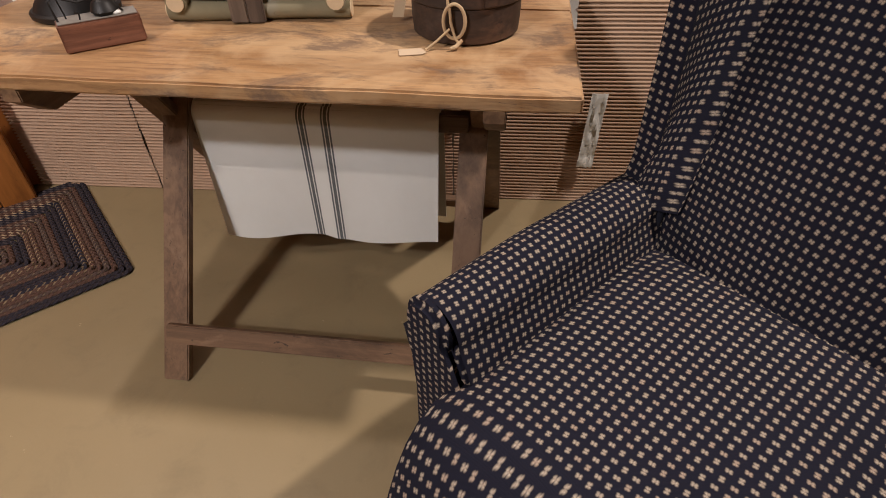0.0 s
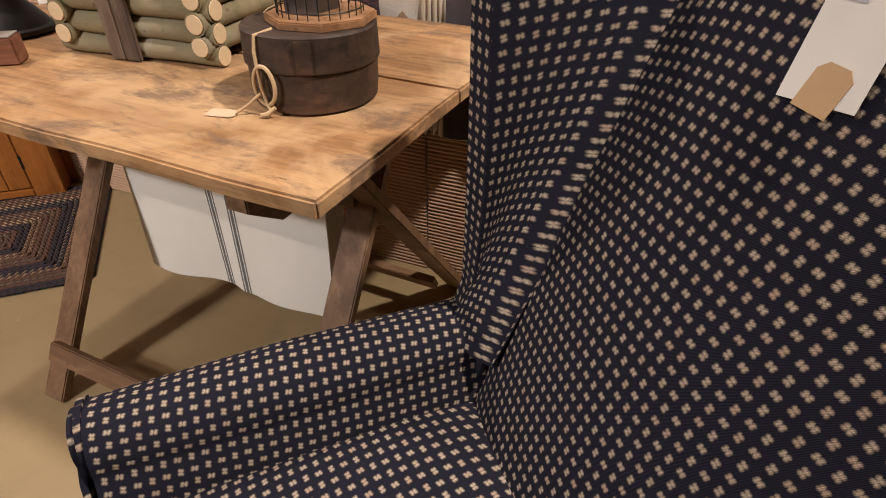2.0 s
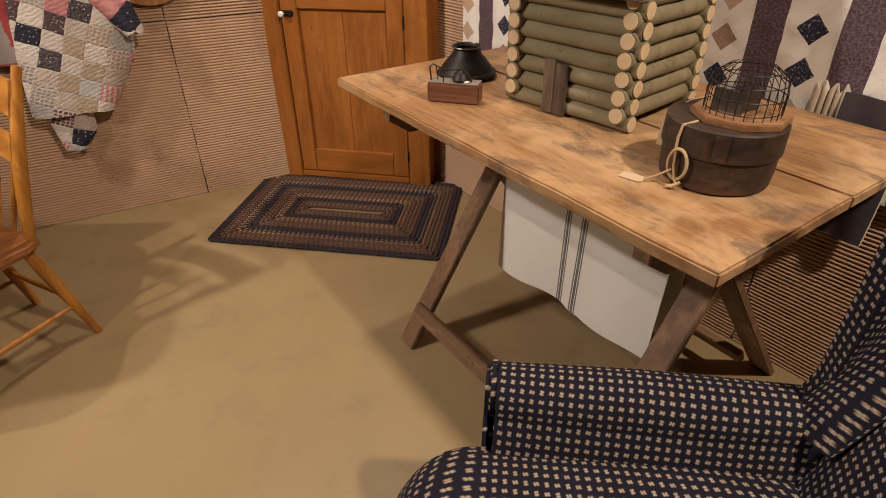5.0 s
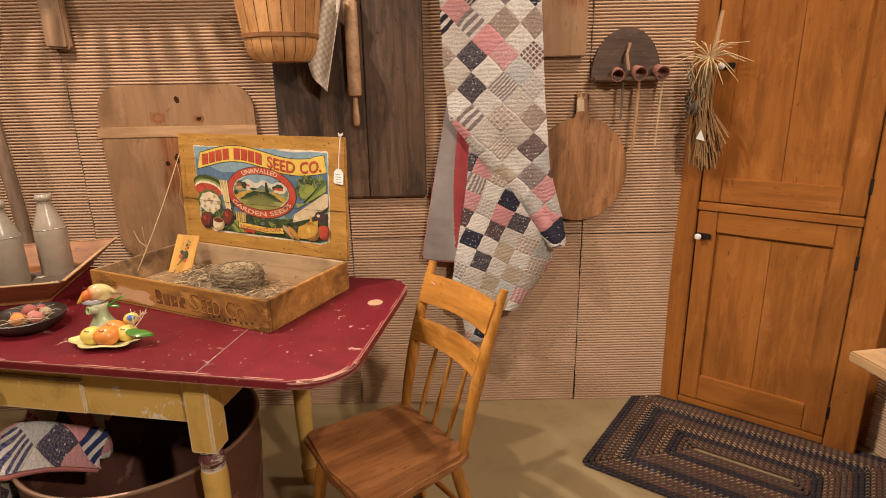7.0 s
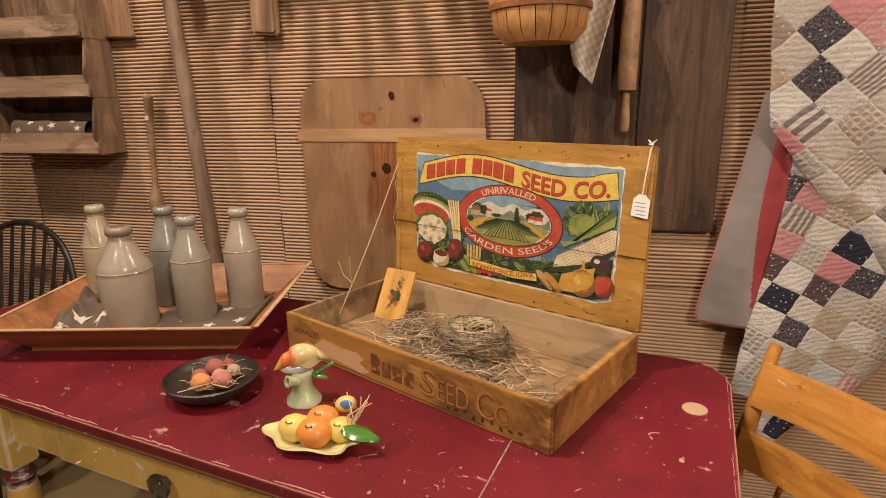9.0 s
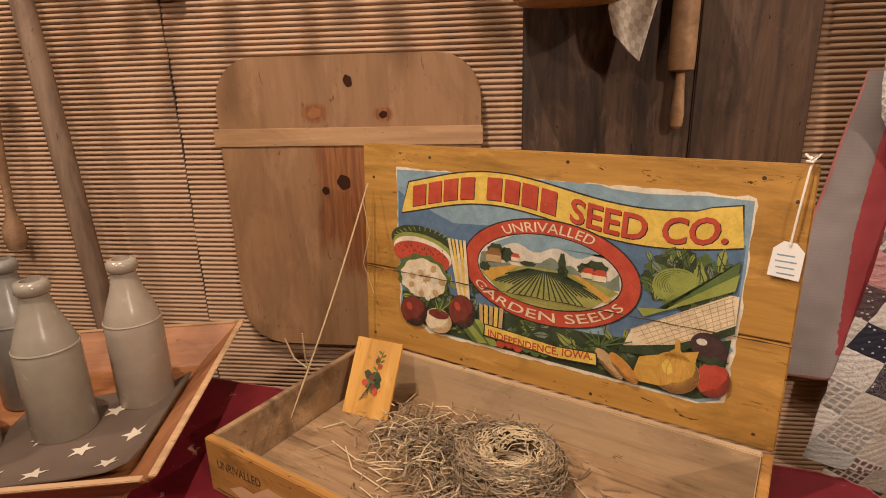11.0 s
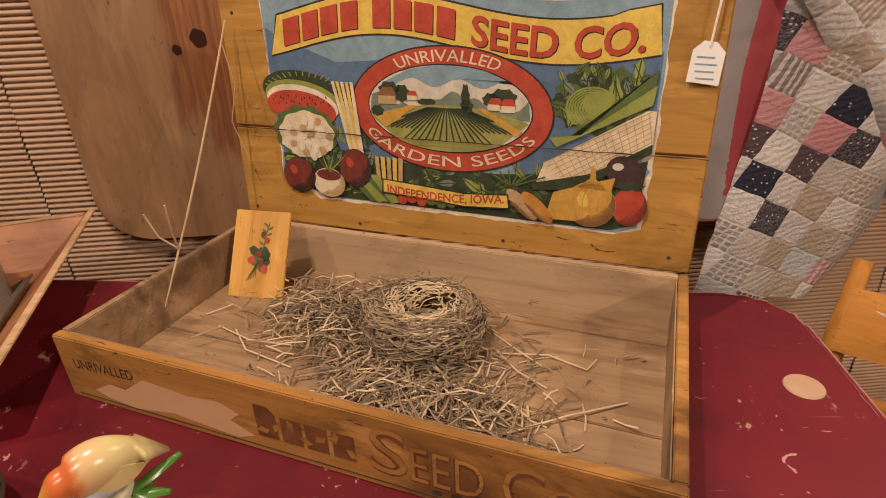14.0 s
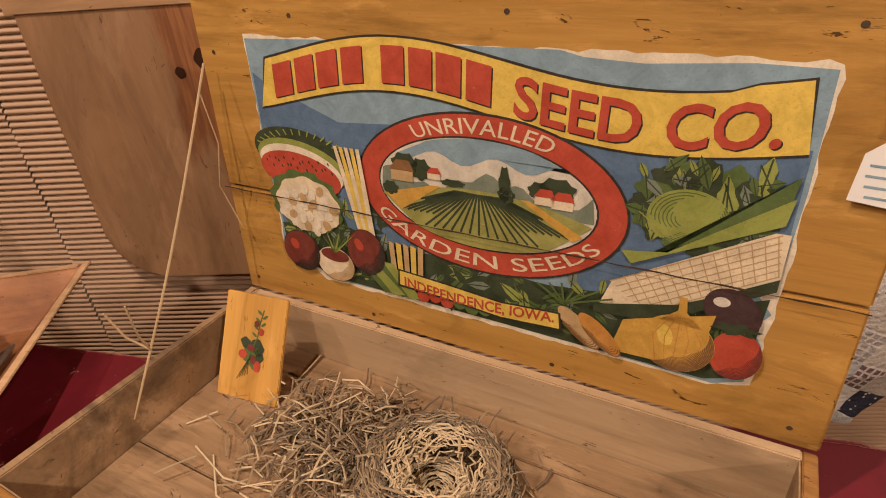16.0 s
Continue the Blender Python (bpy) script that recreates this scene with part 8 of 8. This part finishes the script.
PALE = [(0.66, 0.62, 0.57), (0.50, 0.44, 0.38), (0.70, 0.67, 0.63), (0.55, 0.50, 0.44), (0.64, 0.60, 0.56), (0.58, 0.27, 0.28), (0.46, 0.47, 0.46)]
PRINTS = [(0.030, 0.026, 0.032), (0.40, 0.31, 0.24), (0.22, 0.18, 0.175), (0.60, 0.25, 0.26), (0.34, 0.32, 0.31), (0.42, 0.32, 0.25), (0.13, 0.065, 0.075), (0.44, 0.42, 0.40), (0.30, 0.23, 0.19), (0.58, 0.30, 0.30), (0.11, 0.075, 0.080), (0.24, 0.20, 0.19), (0.44, 0.36, 0.26), (0.035, 0.036, 0.055)]
QUILT_A = make_patchwork("diamond_patchwork", 0.080, 0.785, 3.0, PALE, PRINTS)
QUILT_B = make_patchwork("square_patchwork", 0.072, 0.42, 8.0, PALE, PRINTS)
QUILT_C = make_patchwork("faded_patchwork", 0.085, 0.9, 5.0, PALE, [(0.03, 0.04, 0.12), (0.55, 0.08, 0.09), (0.62, 0.28, 0.28), (0.04, 0.04, 0.08)])
QUILT_BACK = cloth("grey_quilt_backing", (0.27, 0.235, 0.225), (0.36, 0.32, 0.31), 260)
QUILT_RED = cloth("rose_red_cloth", (0.30, 0.045, 0.055), (0.40, 0.075, 0.080), 260)
PALE_PINK = cloth("pale_pink_cloth", (0.55, 0.38, 0.35), (0.64, 0.47, 0.43), 260)
QUILT_PINK = cloth("pink_binding", (0.60, 0.20, 0.19), (0.66, 0.27, 0.25), 260)


def lerp_pts(pts, z):
    """The value at z of a broken line of (z, value), z falling."""
    for (z0, a), (z1, b) in zip(pts, pts[1:]):
        if z1 <= z <= z0:
            return a + (b - a) * (z0 - z) / (z0 - z1)
    return pts[-1][1] if z < pts[-1][0] else pts[0][1]


def build_quilt():
    q = thing("patchwork_quilt", Matrix.Identity(4), "faded patchwork quilt hung in folds from the wall", "quilt")

    def layer(left, right, z0, z1, out, wave, seed, swell=0.05):
        def fn(u, v):
            z = z0 + (z1 - z0) * v
            y0, y1 = lerp_pts(left, z), lerp_pts(right, z)
            y = y0 + (y1 - y0) * u
            puff = swell * math.sin(math.pi * min(1, max(0, u))) ** 0.7
            x = FACE + out + puff + wave * math.sin(u * 8.0 + z * 5 + seed) * (0.4 + 0.6 * u) + 0.006 * noise.noise((y * 9, z * 7, seed)) + 0.0025 * noise.noise((y * 45, z * 40, seed))
            return (x, y, z)
        return fn

    # grey and red back of the flap
    grey = layer([(1.40, 0.475), (1.0, 0.400), (0.735, 0.352), (0.70, 0.36)], [(1.40, 0.56), (1.0, 0.60), (0.70, 0.64)], 1.38, 0.715, 0.030, 0.006, 1.0, 0.02)
    part("grey_flap", sheet(grey, 22, 50, 0.014, uv=lambda a, b: (a * 0.25, b * 0.68)), QUILT_BACK, q, "grey backing of the quilt", sharp=80)
    red = layer([(1.33, 0.512), (1.0, 0.458), (0.765, 0.420)], [(1.33, 0.56), (1.0, 0.585), (0.765, 0.60)], 1.31, 0.772, 0.0555, 0.005, 1.0, 0.006)
    part("red_band", sheet(red, 10, 44, 0.003, uv=lambda a, b: (a * 0.12, b * 0.55)), QUILT_RED, q, "rose red inner band", sharp=80)
    def pale(u, v):
        x, y, z = grey(0.055 + 0.07 * u, v * 0.975)
        return (x + 0.004, y, z)
    part("pale_band", sheet(pale, 4, 44, 0.003, uv=lambda a, b: (a * 0.03, b * 0.66)), PALE_PINK, q, "pale pink band inside the edge", sharp=80)
    part("pink_binding", tube([grey(0.0, k) for k in steps(0, 1, 30)], 0.009, 8), QUILT_PINK, q, "pink bound edge")
    part("pink_binding", tube([grey(k, 1.0) for k in steps(0, 1, 12)], 0.0125, 8), QUILT_PINK, q, "pink bound edge")
    # lower layer, squarer patches
    low = layer([(1.35, 0.56), (1.10, 0.550), (0.86, 0.515), (0.70, 0.488), (0.50, 0.470)], [(1.35, 0.66), (1.10, 0.78), (0.86, 0.90), (0.70, 0.875), (0.585, 0.80), (0.50, 0.735)], 1.33, 0.500, 0.052, 0.020, 4.0, 0.042)
    part("lower_fold", sheet(low, 40, 64, 0.016, uv=lambda a, b: low(a, b)[1:]), QUILT_B, q, sharp=80)
    for name, mat, z0, z1, label in (("pink_border", QUILT_PINK, 0.610, 0.555, "pink border of the quilt"), ("grey_border", QUILT_BACK, 0.555, 0.500, "grey border of the quilt")):
        def border(u, v, z0=z0, z1=z1):
            x, y, z = low(0.72 * u, (1.33 - (z0 + (z1 - z0) * v)) / 0.83)
            return (x + 0.005, y - 0.004, z)
        part(name, sheet(border, 24, 8, 0.004, uv=lambda a, b: (a * 0.2, b * 0.05)), mat, q, label, sharp=80)
    # upper layer, cut on the slant
    top = layer([(2.25, 0.445), (1.74, 0.445), (1.50, 0.452), (1.30, 0.475), (1.12, 0.62), (0.95, 0.76), (0.78, 0.885)], [(2.25, 0.80), (1.74, 0.805), (1.40, 0.825), (1.10, 0.850), (0.90, 0.905), (0.80, 0.925), (0.78, 0.92)], 2.20, 0.785, 0.086, 0.010, 2.0, 0.042)
    part("upper_fold", sheet(top, 40, 96, 0.016, uv=lambda a, b: top(a, b)[1:]), QUILT_A, q, sharp=80)
    tail = layer([(0.55, 0.50), (0.36, 0.535)], [(0.55, 0.66), (0.42, 0.66), (0.36, 0.60)], 0.54, 0.345, 0.050, 0.006, 6.0, 0.02)
    part("tail", sheet(tail, 14, 16, 0.012, uv=lambda a, b: tail(a, b)[1:]), QUILT_B, q, sharp=80)
    part("peg", tube([(FACE, 0.63, 2.20), (FACE + 0.20, 0.63, 2.22)], 0.012, 10), TAN_TOOL, q)


build_quilt()


# ---- quilt on the north wall ----
def make_strip_quilt():
    s = Nodes("strip_quilt", 0.95, 0, 0.12)
    xyz = s.n("ShaderNodeSeparateXYZ", Vector=s.coords("UV"))
    x, y = xyz.outputs[0], xyz.outputs[1]
    px = s.math("DIVIDE", s.math("SUBTRACT", x, -0.035), 0.2150)
    col, fx = s.math("FLOOR", px), s.math("FRACT", px)
    strip = s.math("GREATER_THAN", fx, 0.61)
    py = s.math("DIVIDE", s.math("ADD", y, s.math("MULTIPLY", s.math("MODULO", col, 2.0), 0.052)), 0.104)
    row, fy = s.math("FLOOR", py), s.math("FRACT", py)
    d = s.math("ADD", s.math("MULTIPLY", s.math("ABSOLUTE", s.math("SUBTRACT", fx, 0.305)), 0.215), s.math("MULTIPLY", s.math("ABSOLUTE", s.math("SUBTRACT", fy, 0.5)), 0.104))
    inside = s.math("LESS_THAN", d, 0.038)
    cell = s.n("ShaderNodeCombineXYZ", X=col, Y=row)
    wn = s.n("ShaderNodeTexWhiteNoise", Vector=cell.outputs[0])
    tone = s.ramp(wn.outputs["Value"], [(0.0, (0.022, 0.026, 0.05)), (0.30, (0.46, 0.33, 0.22)), (0.52, (0.30, 0.20, 0.15)), (0.70, (0.40, 0.30, 0.22)), (0.86, (0.03, 0.03, 0.055))], "CONSTANT")
    print_ = s.noise(s.coords("UV"), 160, 3, 0.7)
    tone = s.mix(s.ramp(print_, [(0.56, (0, 0, 0)), (0.62, (0.5, 0.5, 0.5))]), tone, (0.58, 0.50, 0.42))
    white = s.mix(print_, (0.66, 0.63, 0.58), (0.78, 0.76, 0.71))
    plum = s.mix(s.ramp(print_, [(0.45, (0, 0, 0)), (0.6, (1, 1, 1))]), (0.075, 0.050, 0.062), (0.16, 0.115, 0.13))
    base = s.mix(strip, s.mix(inside, white, tone), plum)
    quilted = s.n("ShaderNodeTexWave", Vector=s.coords("UV", (1, 1, 1), (0, 0, 0.785)), Scale=16.0, Distortion=3.0, Detail=3.0).outputs["Fac"]
    s.bump(s.math("ADD", s.math("MULTIPLY", quilted, 0.10), s.math("MULTIPLY", print_, 0.8)), 0.5, 0.004)
    return s.done(base)


STRIP_QUILT = make_strip_quilt()


def north(s_, z, out=0.0):
    return NORTH @ Vector((s_, -0.006 - out, z))


def build_north_quilt():
    q = thing("strip_quilt", Matrix.Identity(4), "quilt with plum strips and rows of small diamonds on the wall", "quilt")

    def fn(u, v):
        s_, z = 0.158 + 0.028 * (1 - v) + 1.72 * u, 0.612 + 1.55 * v
        return north(s_, z, 0.012 + 0.008 * noise.noise((u * 14, v * 5, 3)) + 0.004 * noise.noise((u * 50, v * 40, 1)))

    edges = sorted([0.0, 1.72] + [-0.035 + 0.215 * k + d for k in range(9) for d in (0.0, 0.131) if 0.0 < -0.035 + 0.215 * k + d < 1.72])
    for k, (x0, x1) in enumerate(zip(edges, edges[1:])):
        at = lambda u, x0=x0, x1=x1: (x0 + (x1 - x0) * u) / 1.72
        name, label = ("plum_strip", "plum printed strip") if k % 2 else ("pieced_strip", "white strip pieced with small diamonds")
        part(name, sheet(lambda u, v: fn(at(u), v), 12, 80, -0.010, uv=lambda a, b: (1.72 * at(a), 1.55 * b)), STRIP_QUILT, q, label, sharp=80)
    part("binding", tube([fn(0.0, k) for k in steps(0, 1, 40)], 0.007, 8), STAR, q, "cream bound edge")
    part("binding", tube([fn(k, 0.0) for k in steps(0, 1, 60)], 0.007, 8), STAR, q, "cream bound edge")
    # separate cloth that stands in for the strip quilt's dark bottom and pale border
    w = thing("quilt_lower_end", Matrix.Identity(4), "dark lower end of the strip quilt with a pale border", "throw")

    def throw(u, v):
        return north(1.62 + 0.155 * u, 0.495 + 0.36 * v, 0.030 + 0.006 * math.sin(u * 9 + v * 3))

    part("throw_cloth", sheet(throw, 16, 20, -0.006, uv=lambda a, b: (a * 0.16, b * 0.36)), cloth("charcoal_weave", (0.035, 0.028, 0.032), (0.075, 0.06, 0.062), 300), w, sharp=80)
    part("pale_edge", tube([throw(k, 0.0) for k in steps(0, 1, 10)] + [throw(1.0, k) for k in steps(0.05, 1, 12)], 0.004, 6), STAR, w, "pale border of the quilt")
    part("pale_fringe", sheet(lambda u, v: north(1.555 + 0.075 * u, 0.50 + 0.36 * v - 0.012 * math.sin(u * 20), 0.026 + 0.004 * math.sin(u * 30)), 14, 12, -0.004, uv=lambda a, b: (a * 0.07, b * 0.3)), STAR, w, sharp=80)
    n = thing("paper_notice", Matrix.Identity(4), "crinkled white plastic sleeve hanging by the wall", "paper")
    part("sleeve", sheet(lambda u, v: north(1.965 + 0.05 * u + 0.015 * v, 0.16 + 0.26 * v, 0.03 + 0.012 * noise.noise((u * 6, v * 9, 2))), 8, 16, 0.001), PAPER, n, sharp=80)


build_north_quilt()


# ---- dried bunch on the cupboard knob ----
def build_bunch():
    random.seed(17)
    m = DOOR @ pose(0.085, -0.035, 1.10)
    b = thing("dried_herb_bunch", m, "bundle of dried grasses tied with raffia on the knob", "dried bunch")
    seeds, raffia, husk = bmesh.new(), bmesh.new(), bmesh.new()
    for i in range(150):
        x1 = random.gauss(0.030, 0.028)
        x0 = random.gauss(0.0, 0.018)
        y0, y1 = -random.uniform(0.0, 0.05), -random.uniform(0.0, 0.05)
        z1 = random.uniform(-0.03, 0.12)
        pts = [Vector((x0, y0, 0.36)), Vector((x0 * 0.7 + x1 * 0.3, (y0 + y1) / 2 - 0.01, 0.22)), Vector((x1, y1, z1))]
        tube(pts, [0.0012, 0.0018, 0.0034], 5, seeds)
        for k in range(3):
            p = pts[1].lerp(pts[2], 0.4 + 0.2 * k)
            tube([p, p + Vector((random.uniform(-0.008, 0.008), random.uniform(-0.008, 0.004), -0.018))], [0.003, 0.001], 4, seeds)
    for i in range(34):
        a = random.uniform(0, 6.283)
        l = random.uniform(0.06, 0.16)
        p = Vector((0.012, -0.03, 0.40))
        q = p + Vector((math.cos(a) * l, -random.uniform(0, 0.03), math.sin(a) * l * 0.8))
        tube([p, p.lerp(q, 0.5) + Vector((0, -0.012, 0.012)), q - Vector((0, 0, 0.015))], [0.0022, 0.0022, 0.001], 5, raffia)
    for i in range(46):
        a = random.uniform(0, 6.283)
        p = Vector((-0.020 + 0.035 * math.cos(a), -0.03 + 0.02 * math.sin(a), random.uniform(0.20, 0.38)))
        tube([p, p + Vector((random.uniform(-0.012, 0.012), -0.01, -0.03)), p + Vector((random.uniform(-0.02, 0.02), -0.004, -0.06))], [0.005, 0.009, 0.002], 5, husk, 0.35)
    for name, bm, mat in (("dry_grass", seeds, plain("dry_seed_heads", (0.27, 0.15, 0.06), 0.9, vary=0.45, scale=50)), ("raffia", raffia, plain("raffia", (0.62, 0.47, 0.25), 0.8, vary=0.25, scale=50)), ("husks", husk, plain("dry_husks", (0.24, 0.185, 0.12), 0.9, vary=0.5, scale=40))):
        tagged(part(name, bm, mat, b, sharp=80), kind="stuff")
    part("stalk", tube([(0.020, -0.030, 0.36), (0.030, -0.034, 0.46), (0.040, -0.032, 0.56)], [0.010, 0.009, 0.007], 8), plain("pale_stalk", (0.48, 0.30, 0.15), 0.7, vary=0.25), b)
    part("dark_flower", ball(0.030, 0.018, 0.024, pose(-0.020, -0.045, 0.215), None, 14, 0.5), plain("dark_dry_flower", (0.06, 0.04, 0.032), 0.9, vary=0.5, scale=60), b)
    part("paper_flag", slab([(0.0, 0.0), (0.034, -0.008), (0.016, 0.036)], 0, 0.0008, 0), PAPER, b, "small white paper", pose(0.0, -0.062, 0.098, 90))


build_bunch()


# ---- below and behind the red table ----
RUST = worn_paint("dark_copper_brown", (0.085, 0.034, 0.024), (0.165, 0.068, 0.046), (0.21, 0.105, 0.075), 0.57, 5, 0.5)
# near-black that stands for shadow inside a vessel; no mesh uses it
SHADOW_IN = plain("shadow_inside", (0.020, 0.015, 0.013), 0.8, vary=0.3, scale=20)
WINDSOR = wood("black_windsor_paint", (0.012, 0.010, 0.009), (0.035, 0.026, 0.02), "z", 12, 0.4)


def build_tub():
    b = thing("copper_tub", pose(-1.425, -0.500, 0), "wide dark brown copper tub on the floor", "tub")
    part("tub_wall", lathe([(0.285, 0.0), (0.305, 0.012), (0.318, 0.06), (0.330, 0.30), (0.332, 0.425), (0.338, 0.437), (0.332, 0.443), (0.324, 0.438), (0.320, 0.30), (0.300, 0.02), (0.0, 0.016)], 64, wob=0.02), RUST, b, sharp=70)
    part("tub_rim", tube([(0.334 * math.cos(a), 0.334 * math.sin(a), 0.441) for a in steps(0, 2 * math.pi, 60)], 0.006, 8), plain("worn_rim_metal", (0.28, 0.17, 0.11), 0.45, 0.5, vary=0.3), b, "paler worn rim")
    q = thing("folded_quilt", pose(-1.425, -0.500, 0), "faded patchwork quilt folded over the side of the tub", "quilt")

    def drape(u, v):
        # over the rim on the far side from the chair
        a = radians(-75 + 52 * (u - 0.5) * 2 * 0.6)
        run = -0.28 + 0.72 * v
        if run < 0:
            r, z = 0.337 + run * 0.75, 0.452 + 0.020 + run * 0.30 + 0.05 * math.sin(u * 9 + 1)
        else:
            r, z = 0.350 + 0.03 * math.sin(run * 6), 0.462 - run * 0.92
        bump = 0.018 * math.sin(u * 13 + 0.8) + 0.012 * noise.noise((u * 6, v * 7, 3))
        return ((r + bump) * math.cos(a), (r + bump) * math.sin(a), max(0.012, z + 0.02 * math.sin(math.pi * min(1, max(0, v * 2.2)))))

    part("quilt_fold", sheet(drape, 44, 44, 0.022, uv=lambda a, b: (a * 0.42, b * 0.72)), QUILT_C, q, sharp=80)
    part("binding", tube([drape(k, 1.0) for k in steps(0, 1, 40)], 0.010, 8), QUILT_PINK, q, "pink bound edge")
    part("binding", tube([drape(1.0, k) for k in steps(0, 1, 40)], 0.010, 8), QUILT_PINK, q, "pink bound edge")


build_tub()


def build_windsor():
    m = pose(-1.86, -2.09, 0, 0, 0, 90) @ Matrix.Diagonal((1.2, 1, 1, 1))
    c = thing("windsor_chair", m, "black painted bow back windsor chair", "chair")
    # x across, y to the back
    seat = [(0.21 * math.cos(a), 0.20 * math.sin(a) - 0.02 * math.cos(2 * a)) for a in steps(0, 2 * math.pi, 28)][:-1]
    part("seat", slab(seat, 0.425, 0.462, 0.010, seg=3), WINDSOR, c)
    for x in (-1, 1):
        for y in (-1, 1):
            part("leg", tube([(0.13 * x, 0.13 * y, 0.43), (0.16 * x, 0.165 * y, 0.22), (0.19 * x, 0.20 * y, 0.0)], [0.015, 0.020, 0.012], 12), WINDSOR, c)
        part("stretcher", tube([(0.165 * x, -0.17, 0.19), (0.168 * x, 0, 0.185), (0.165 * x, 0.17, 0.19)], [0.009, 0.013, 0.009], 10), WINDSOR, c)
    part("stretcher", tube([(-0.167, 0, 0.187), (0, 0, 0.187), (0.167, 0, 0.187)], [0.009, 0.013, 0.009], 10), WINDSOR, c)
    bow = []
    for k in steps(0, 1, 28):
        a = math.pi * k
        bow.append(Vector((-0.225 * math.cos(a) * (1 if k not in (0, 1) else 0.95), 0.15 + 0.13 * math.sin(a) ** 0.6, 0.455 + 0.49 * math.sin(a) ** 0.55)))
    part("bow", tube(bow, 0.011, 10), WINDSOR, c)
    for k in range(9):
        x = -0.15 + 0.0375 * k
        kk = math.acos(max(-1, min(1, -x * 1.18 / 0.225))) / math.pi
        a = math.pi * kk
        top = Vector((-0.225 * math.cos(a), 0.15 + 0.13 * math.sin(a) ** 0.6, 0.455 + 0.49 * math.sin(a) ** 0.55))
        part("spindle", tube([(x, 0.155, 0.455), Vector((x, 0.155, 0.455)).lerp(top, 0.4), top], [0.0055, 0.0075, 0.005], 8), WINDSOR, c)


build_windsor()
foil = solo("crumpled_packet", ball(0.05, 0.035, 0.014, None, None, 16, 0.7), plain("silver_wrap", (0.45, 0.43, 0.40), 0.3, 0.7, vary=0.3, scale=60, relief=0.6), pose(-1.33, -1.47, TOP_Z + 0.014), "crumpled silver wrapped packet on the table", "packet")
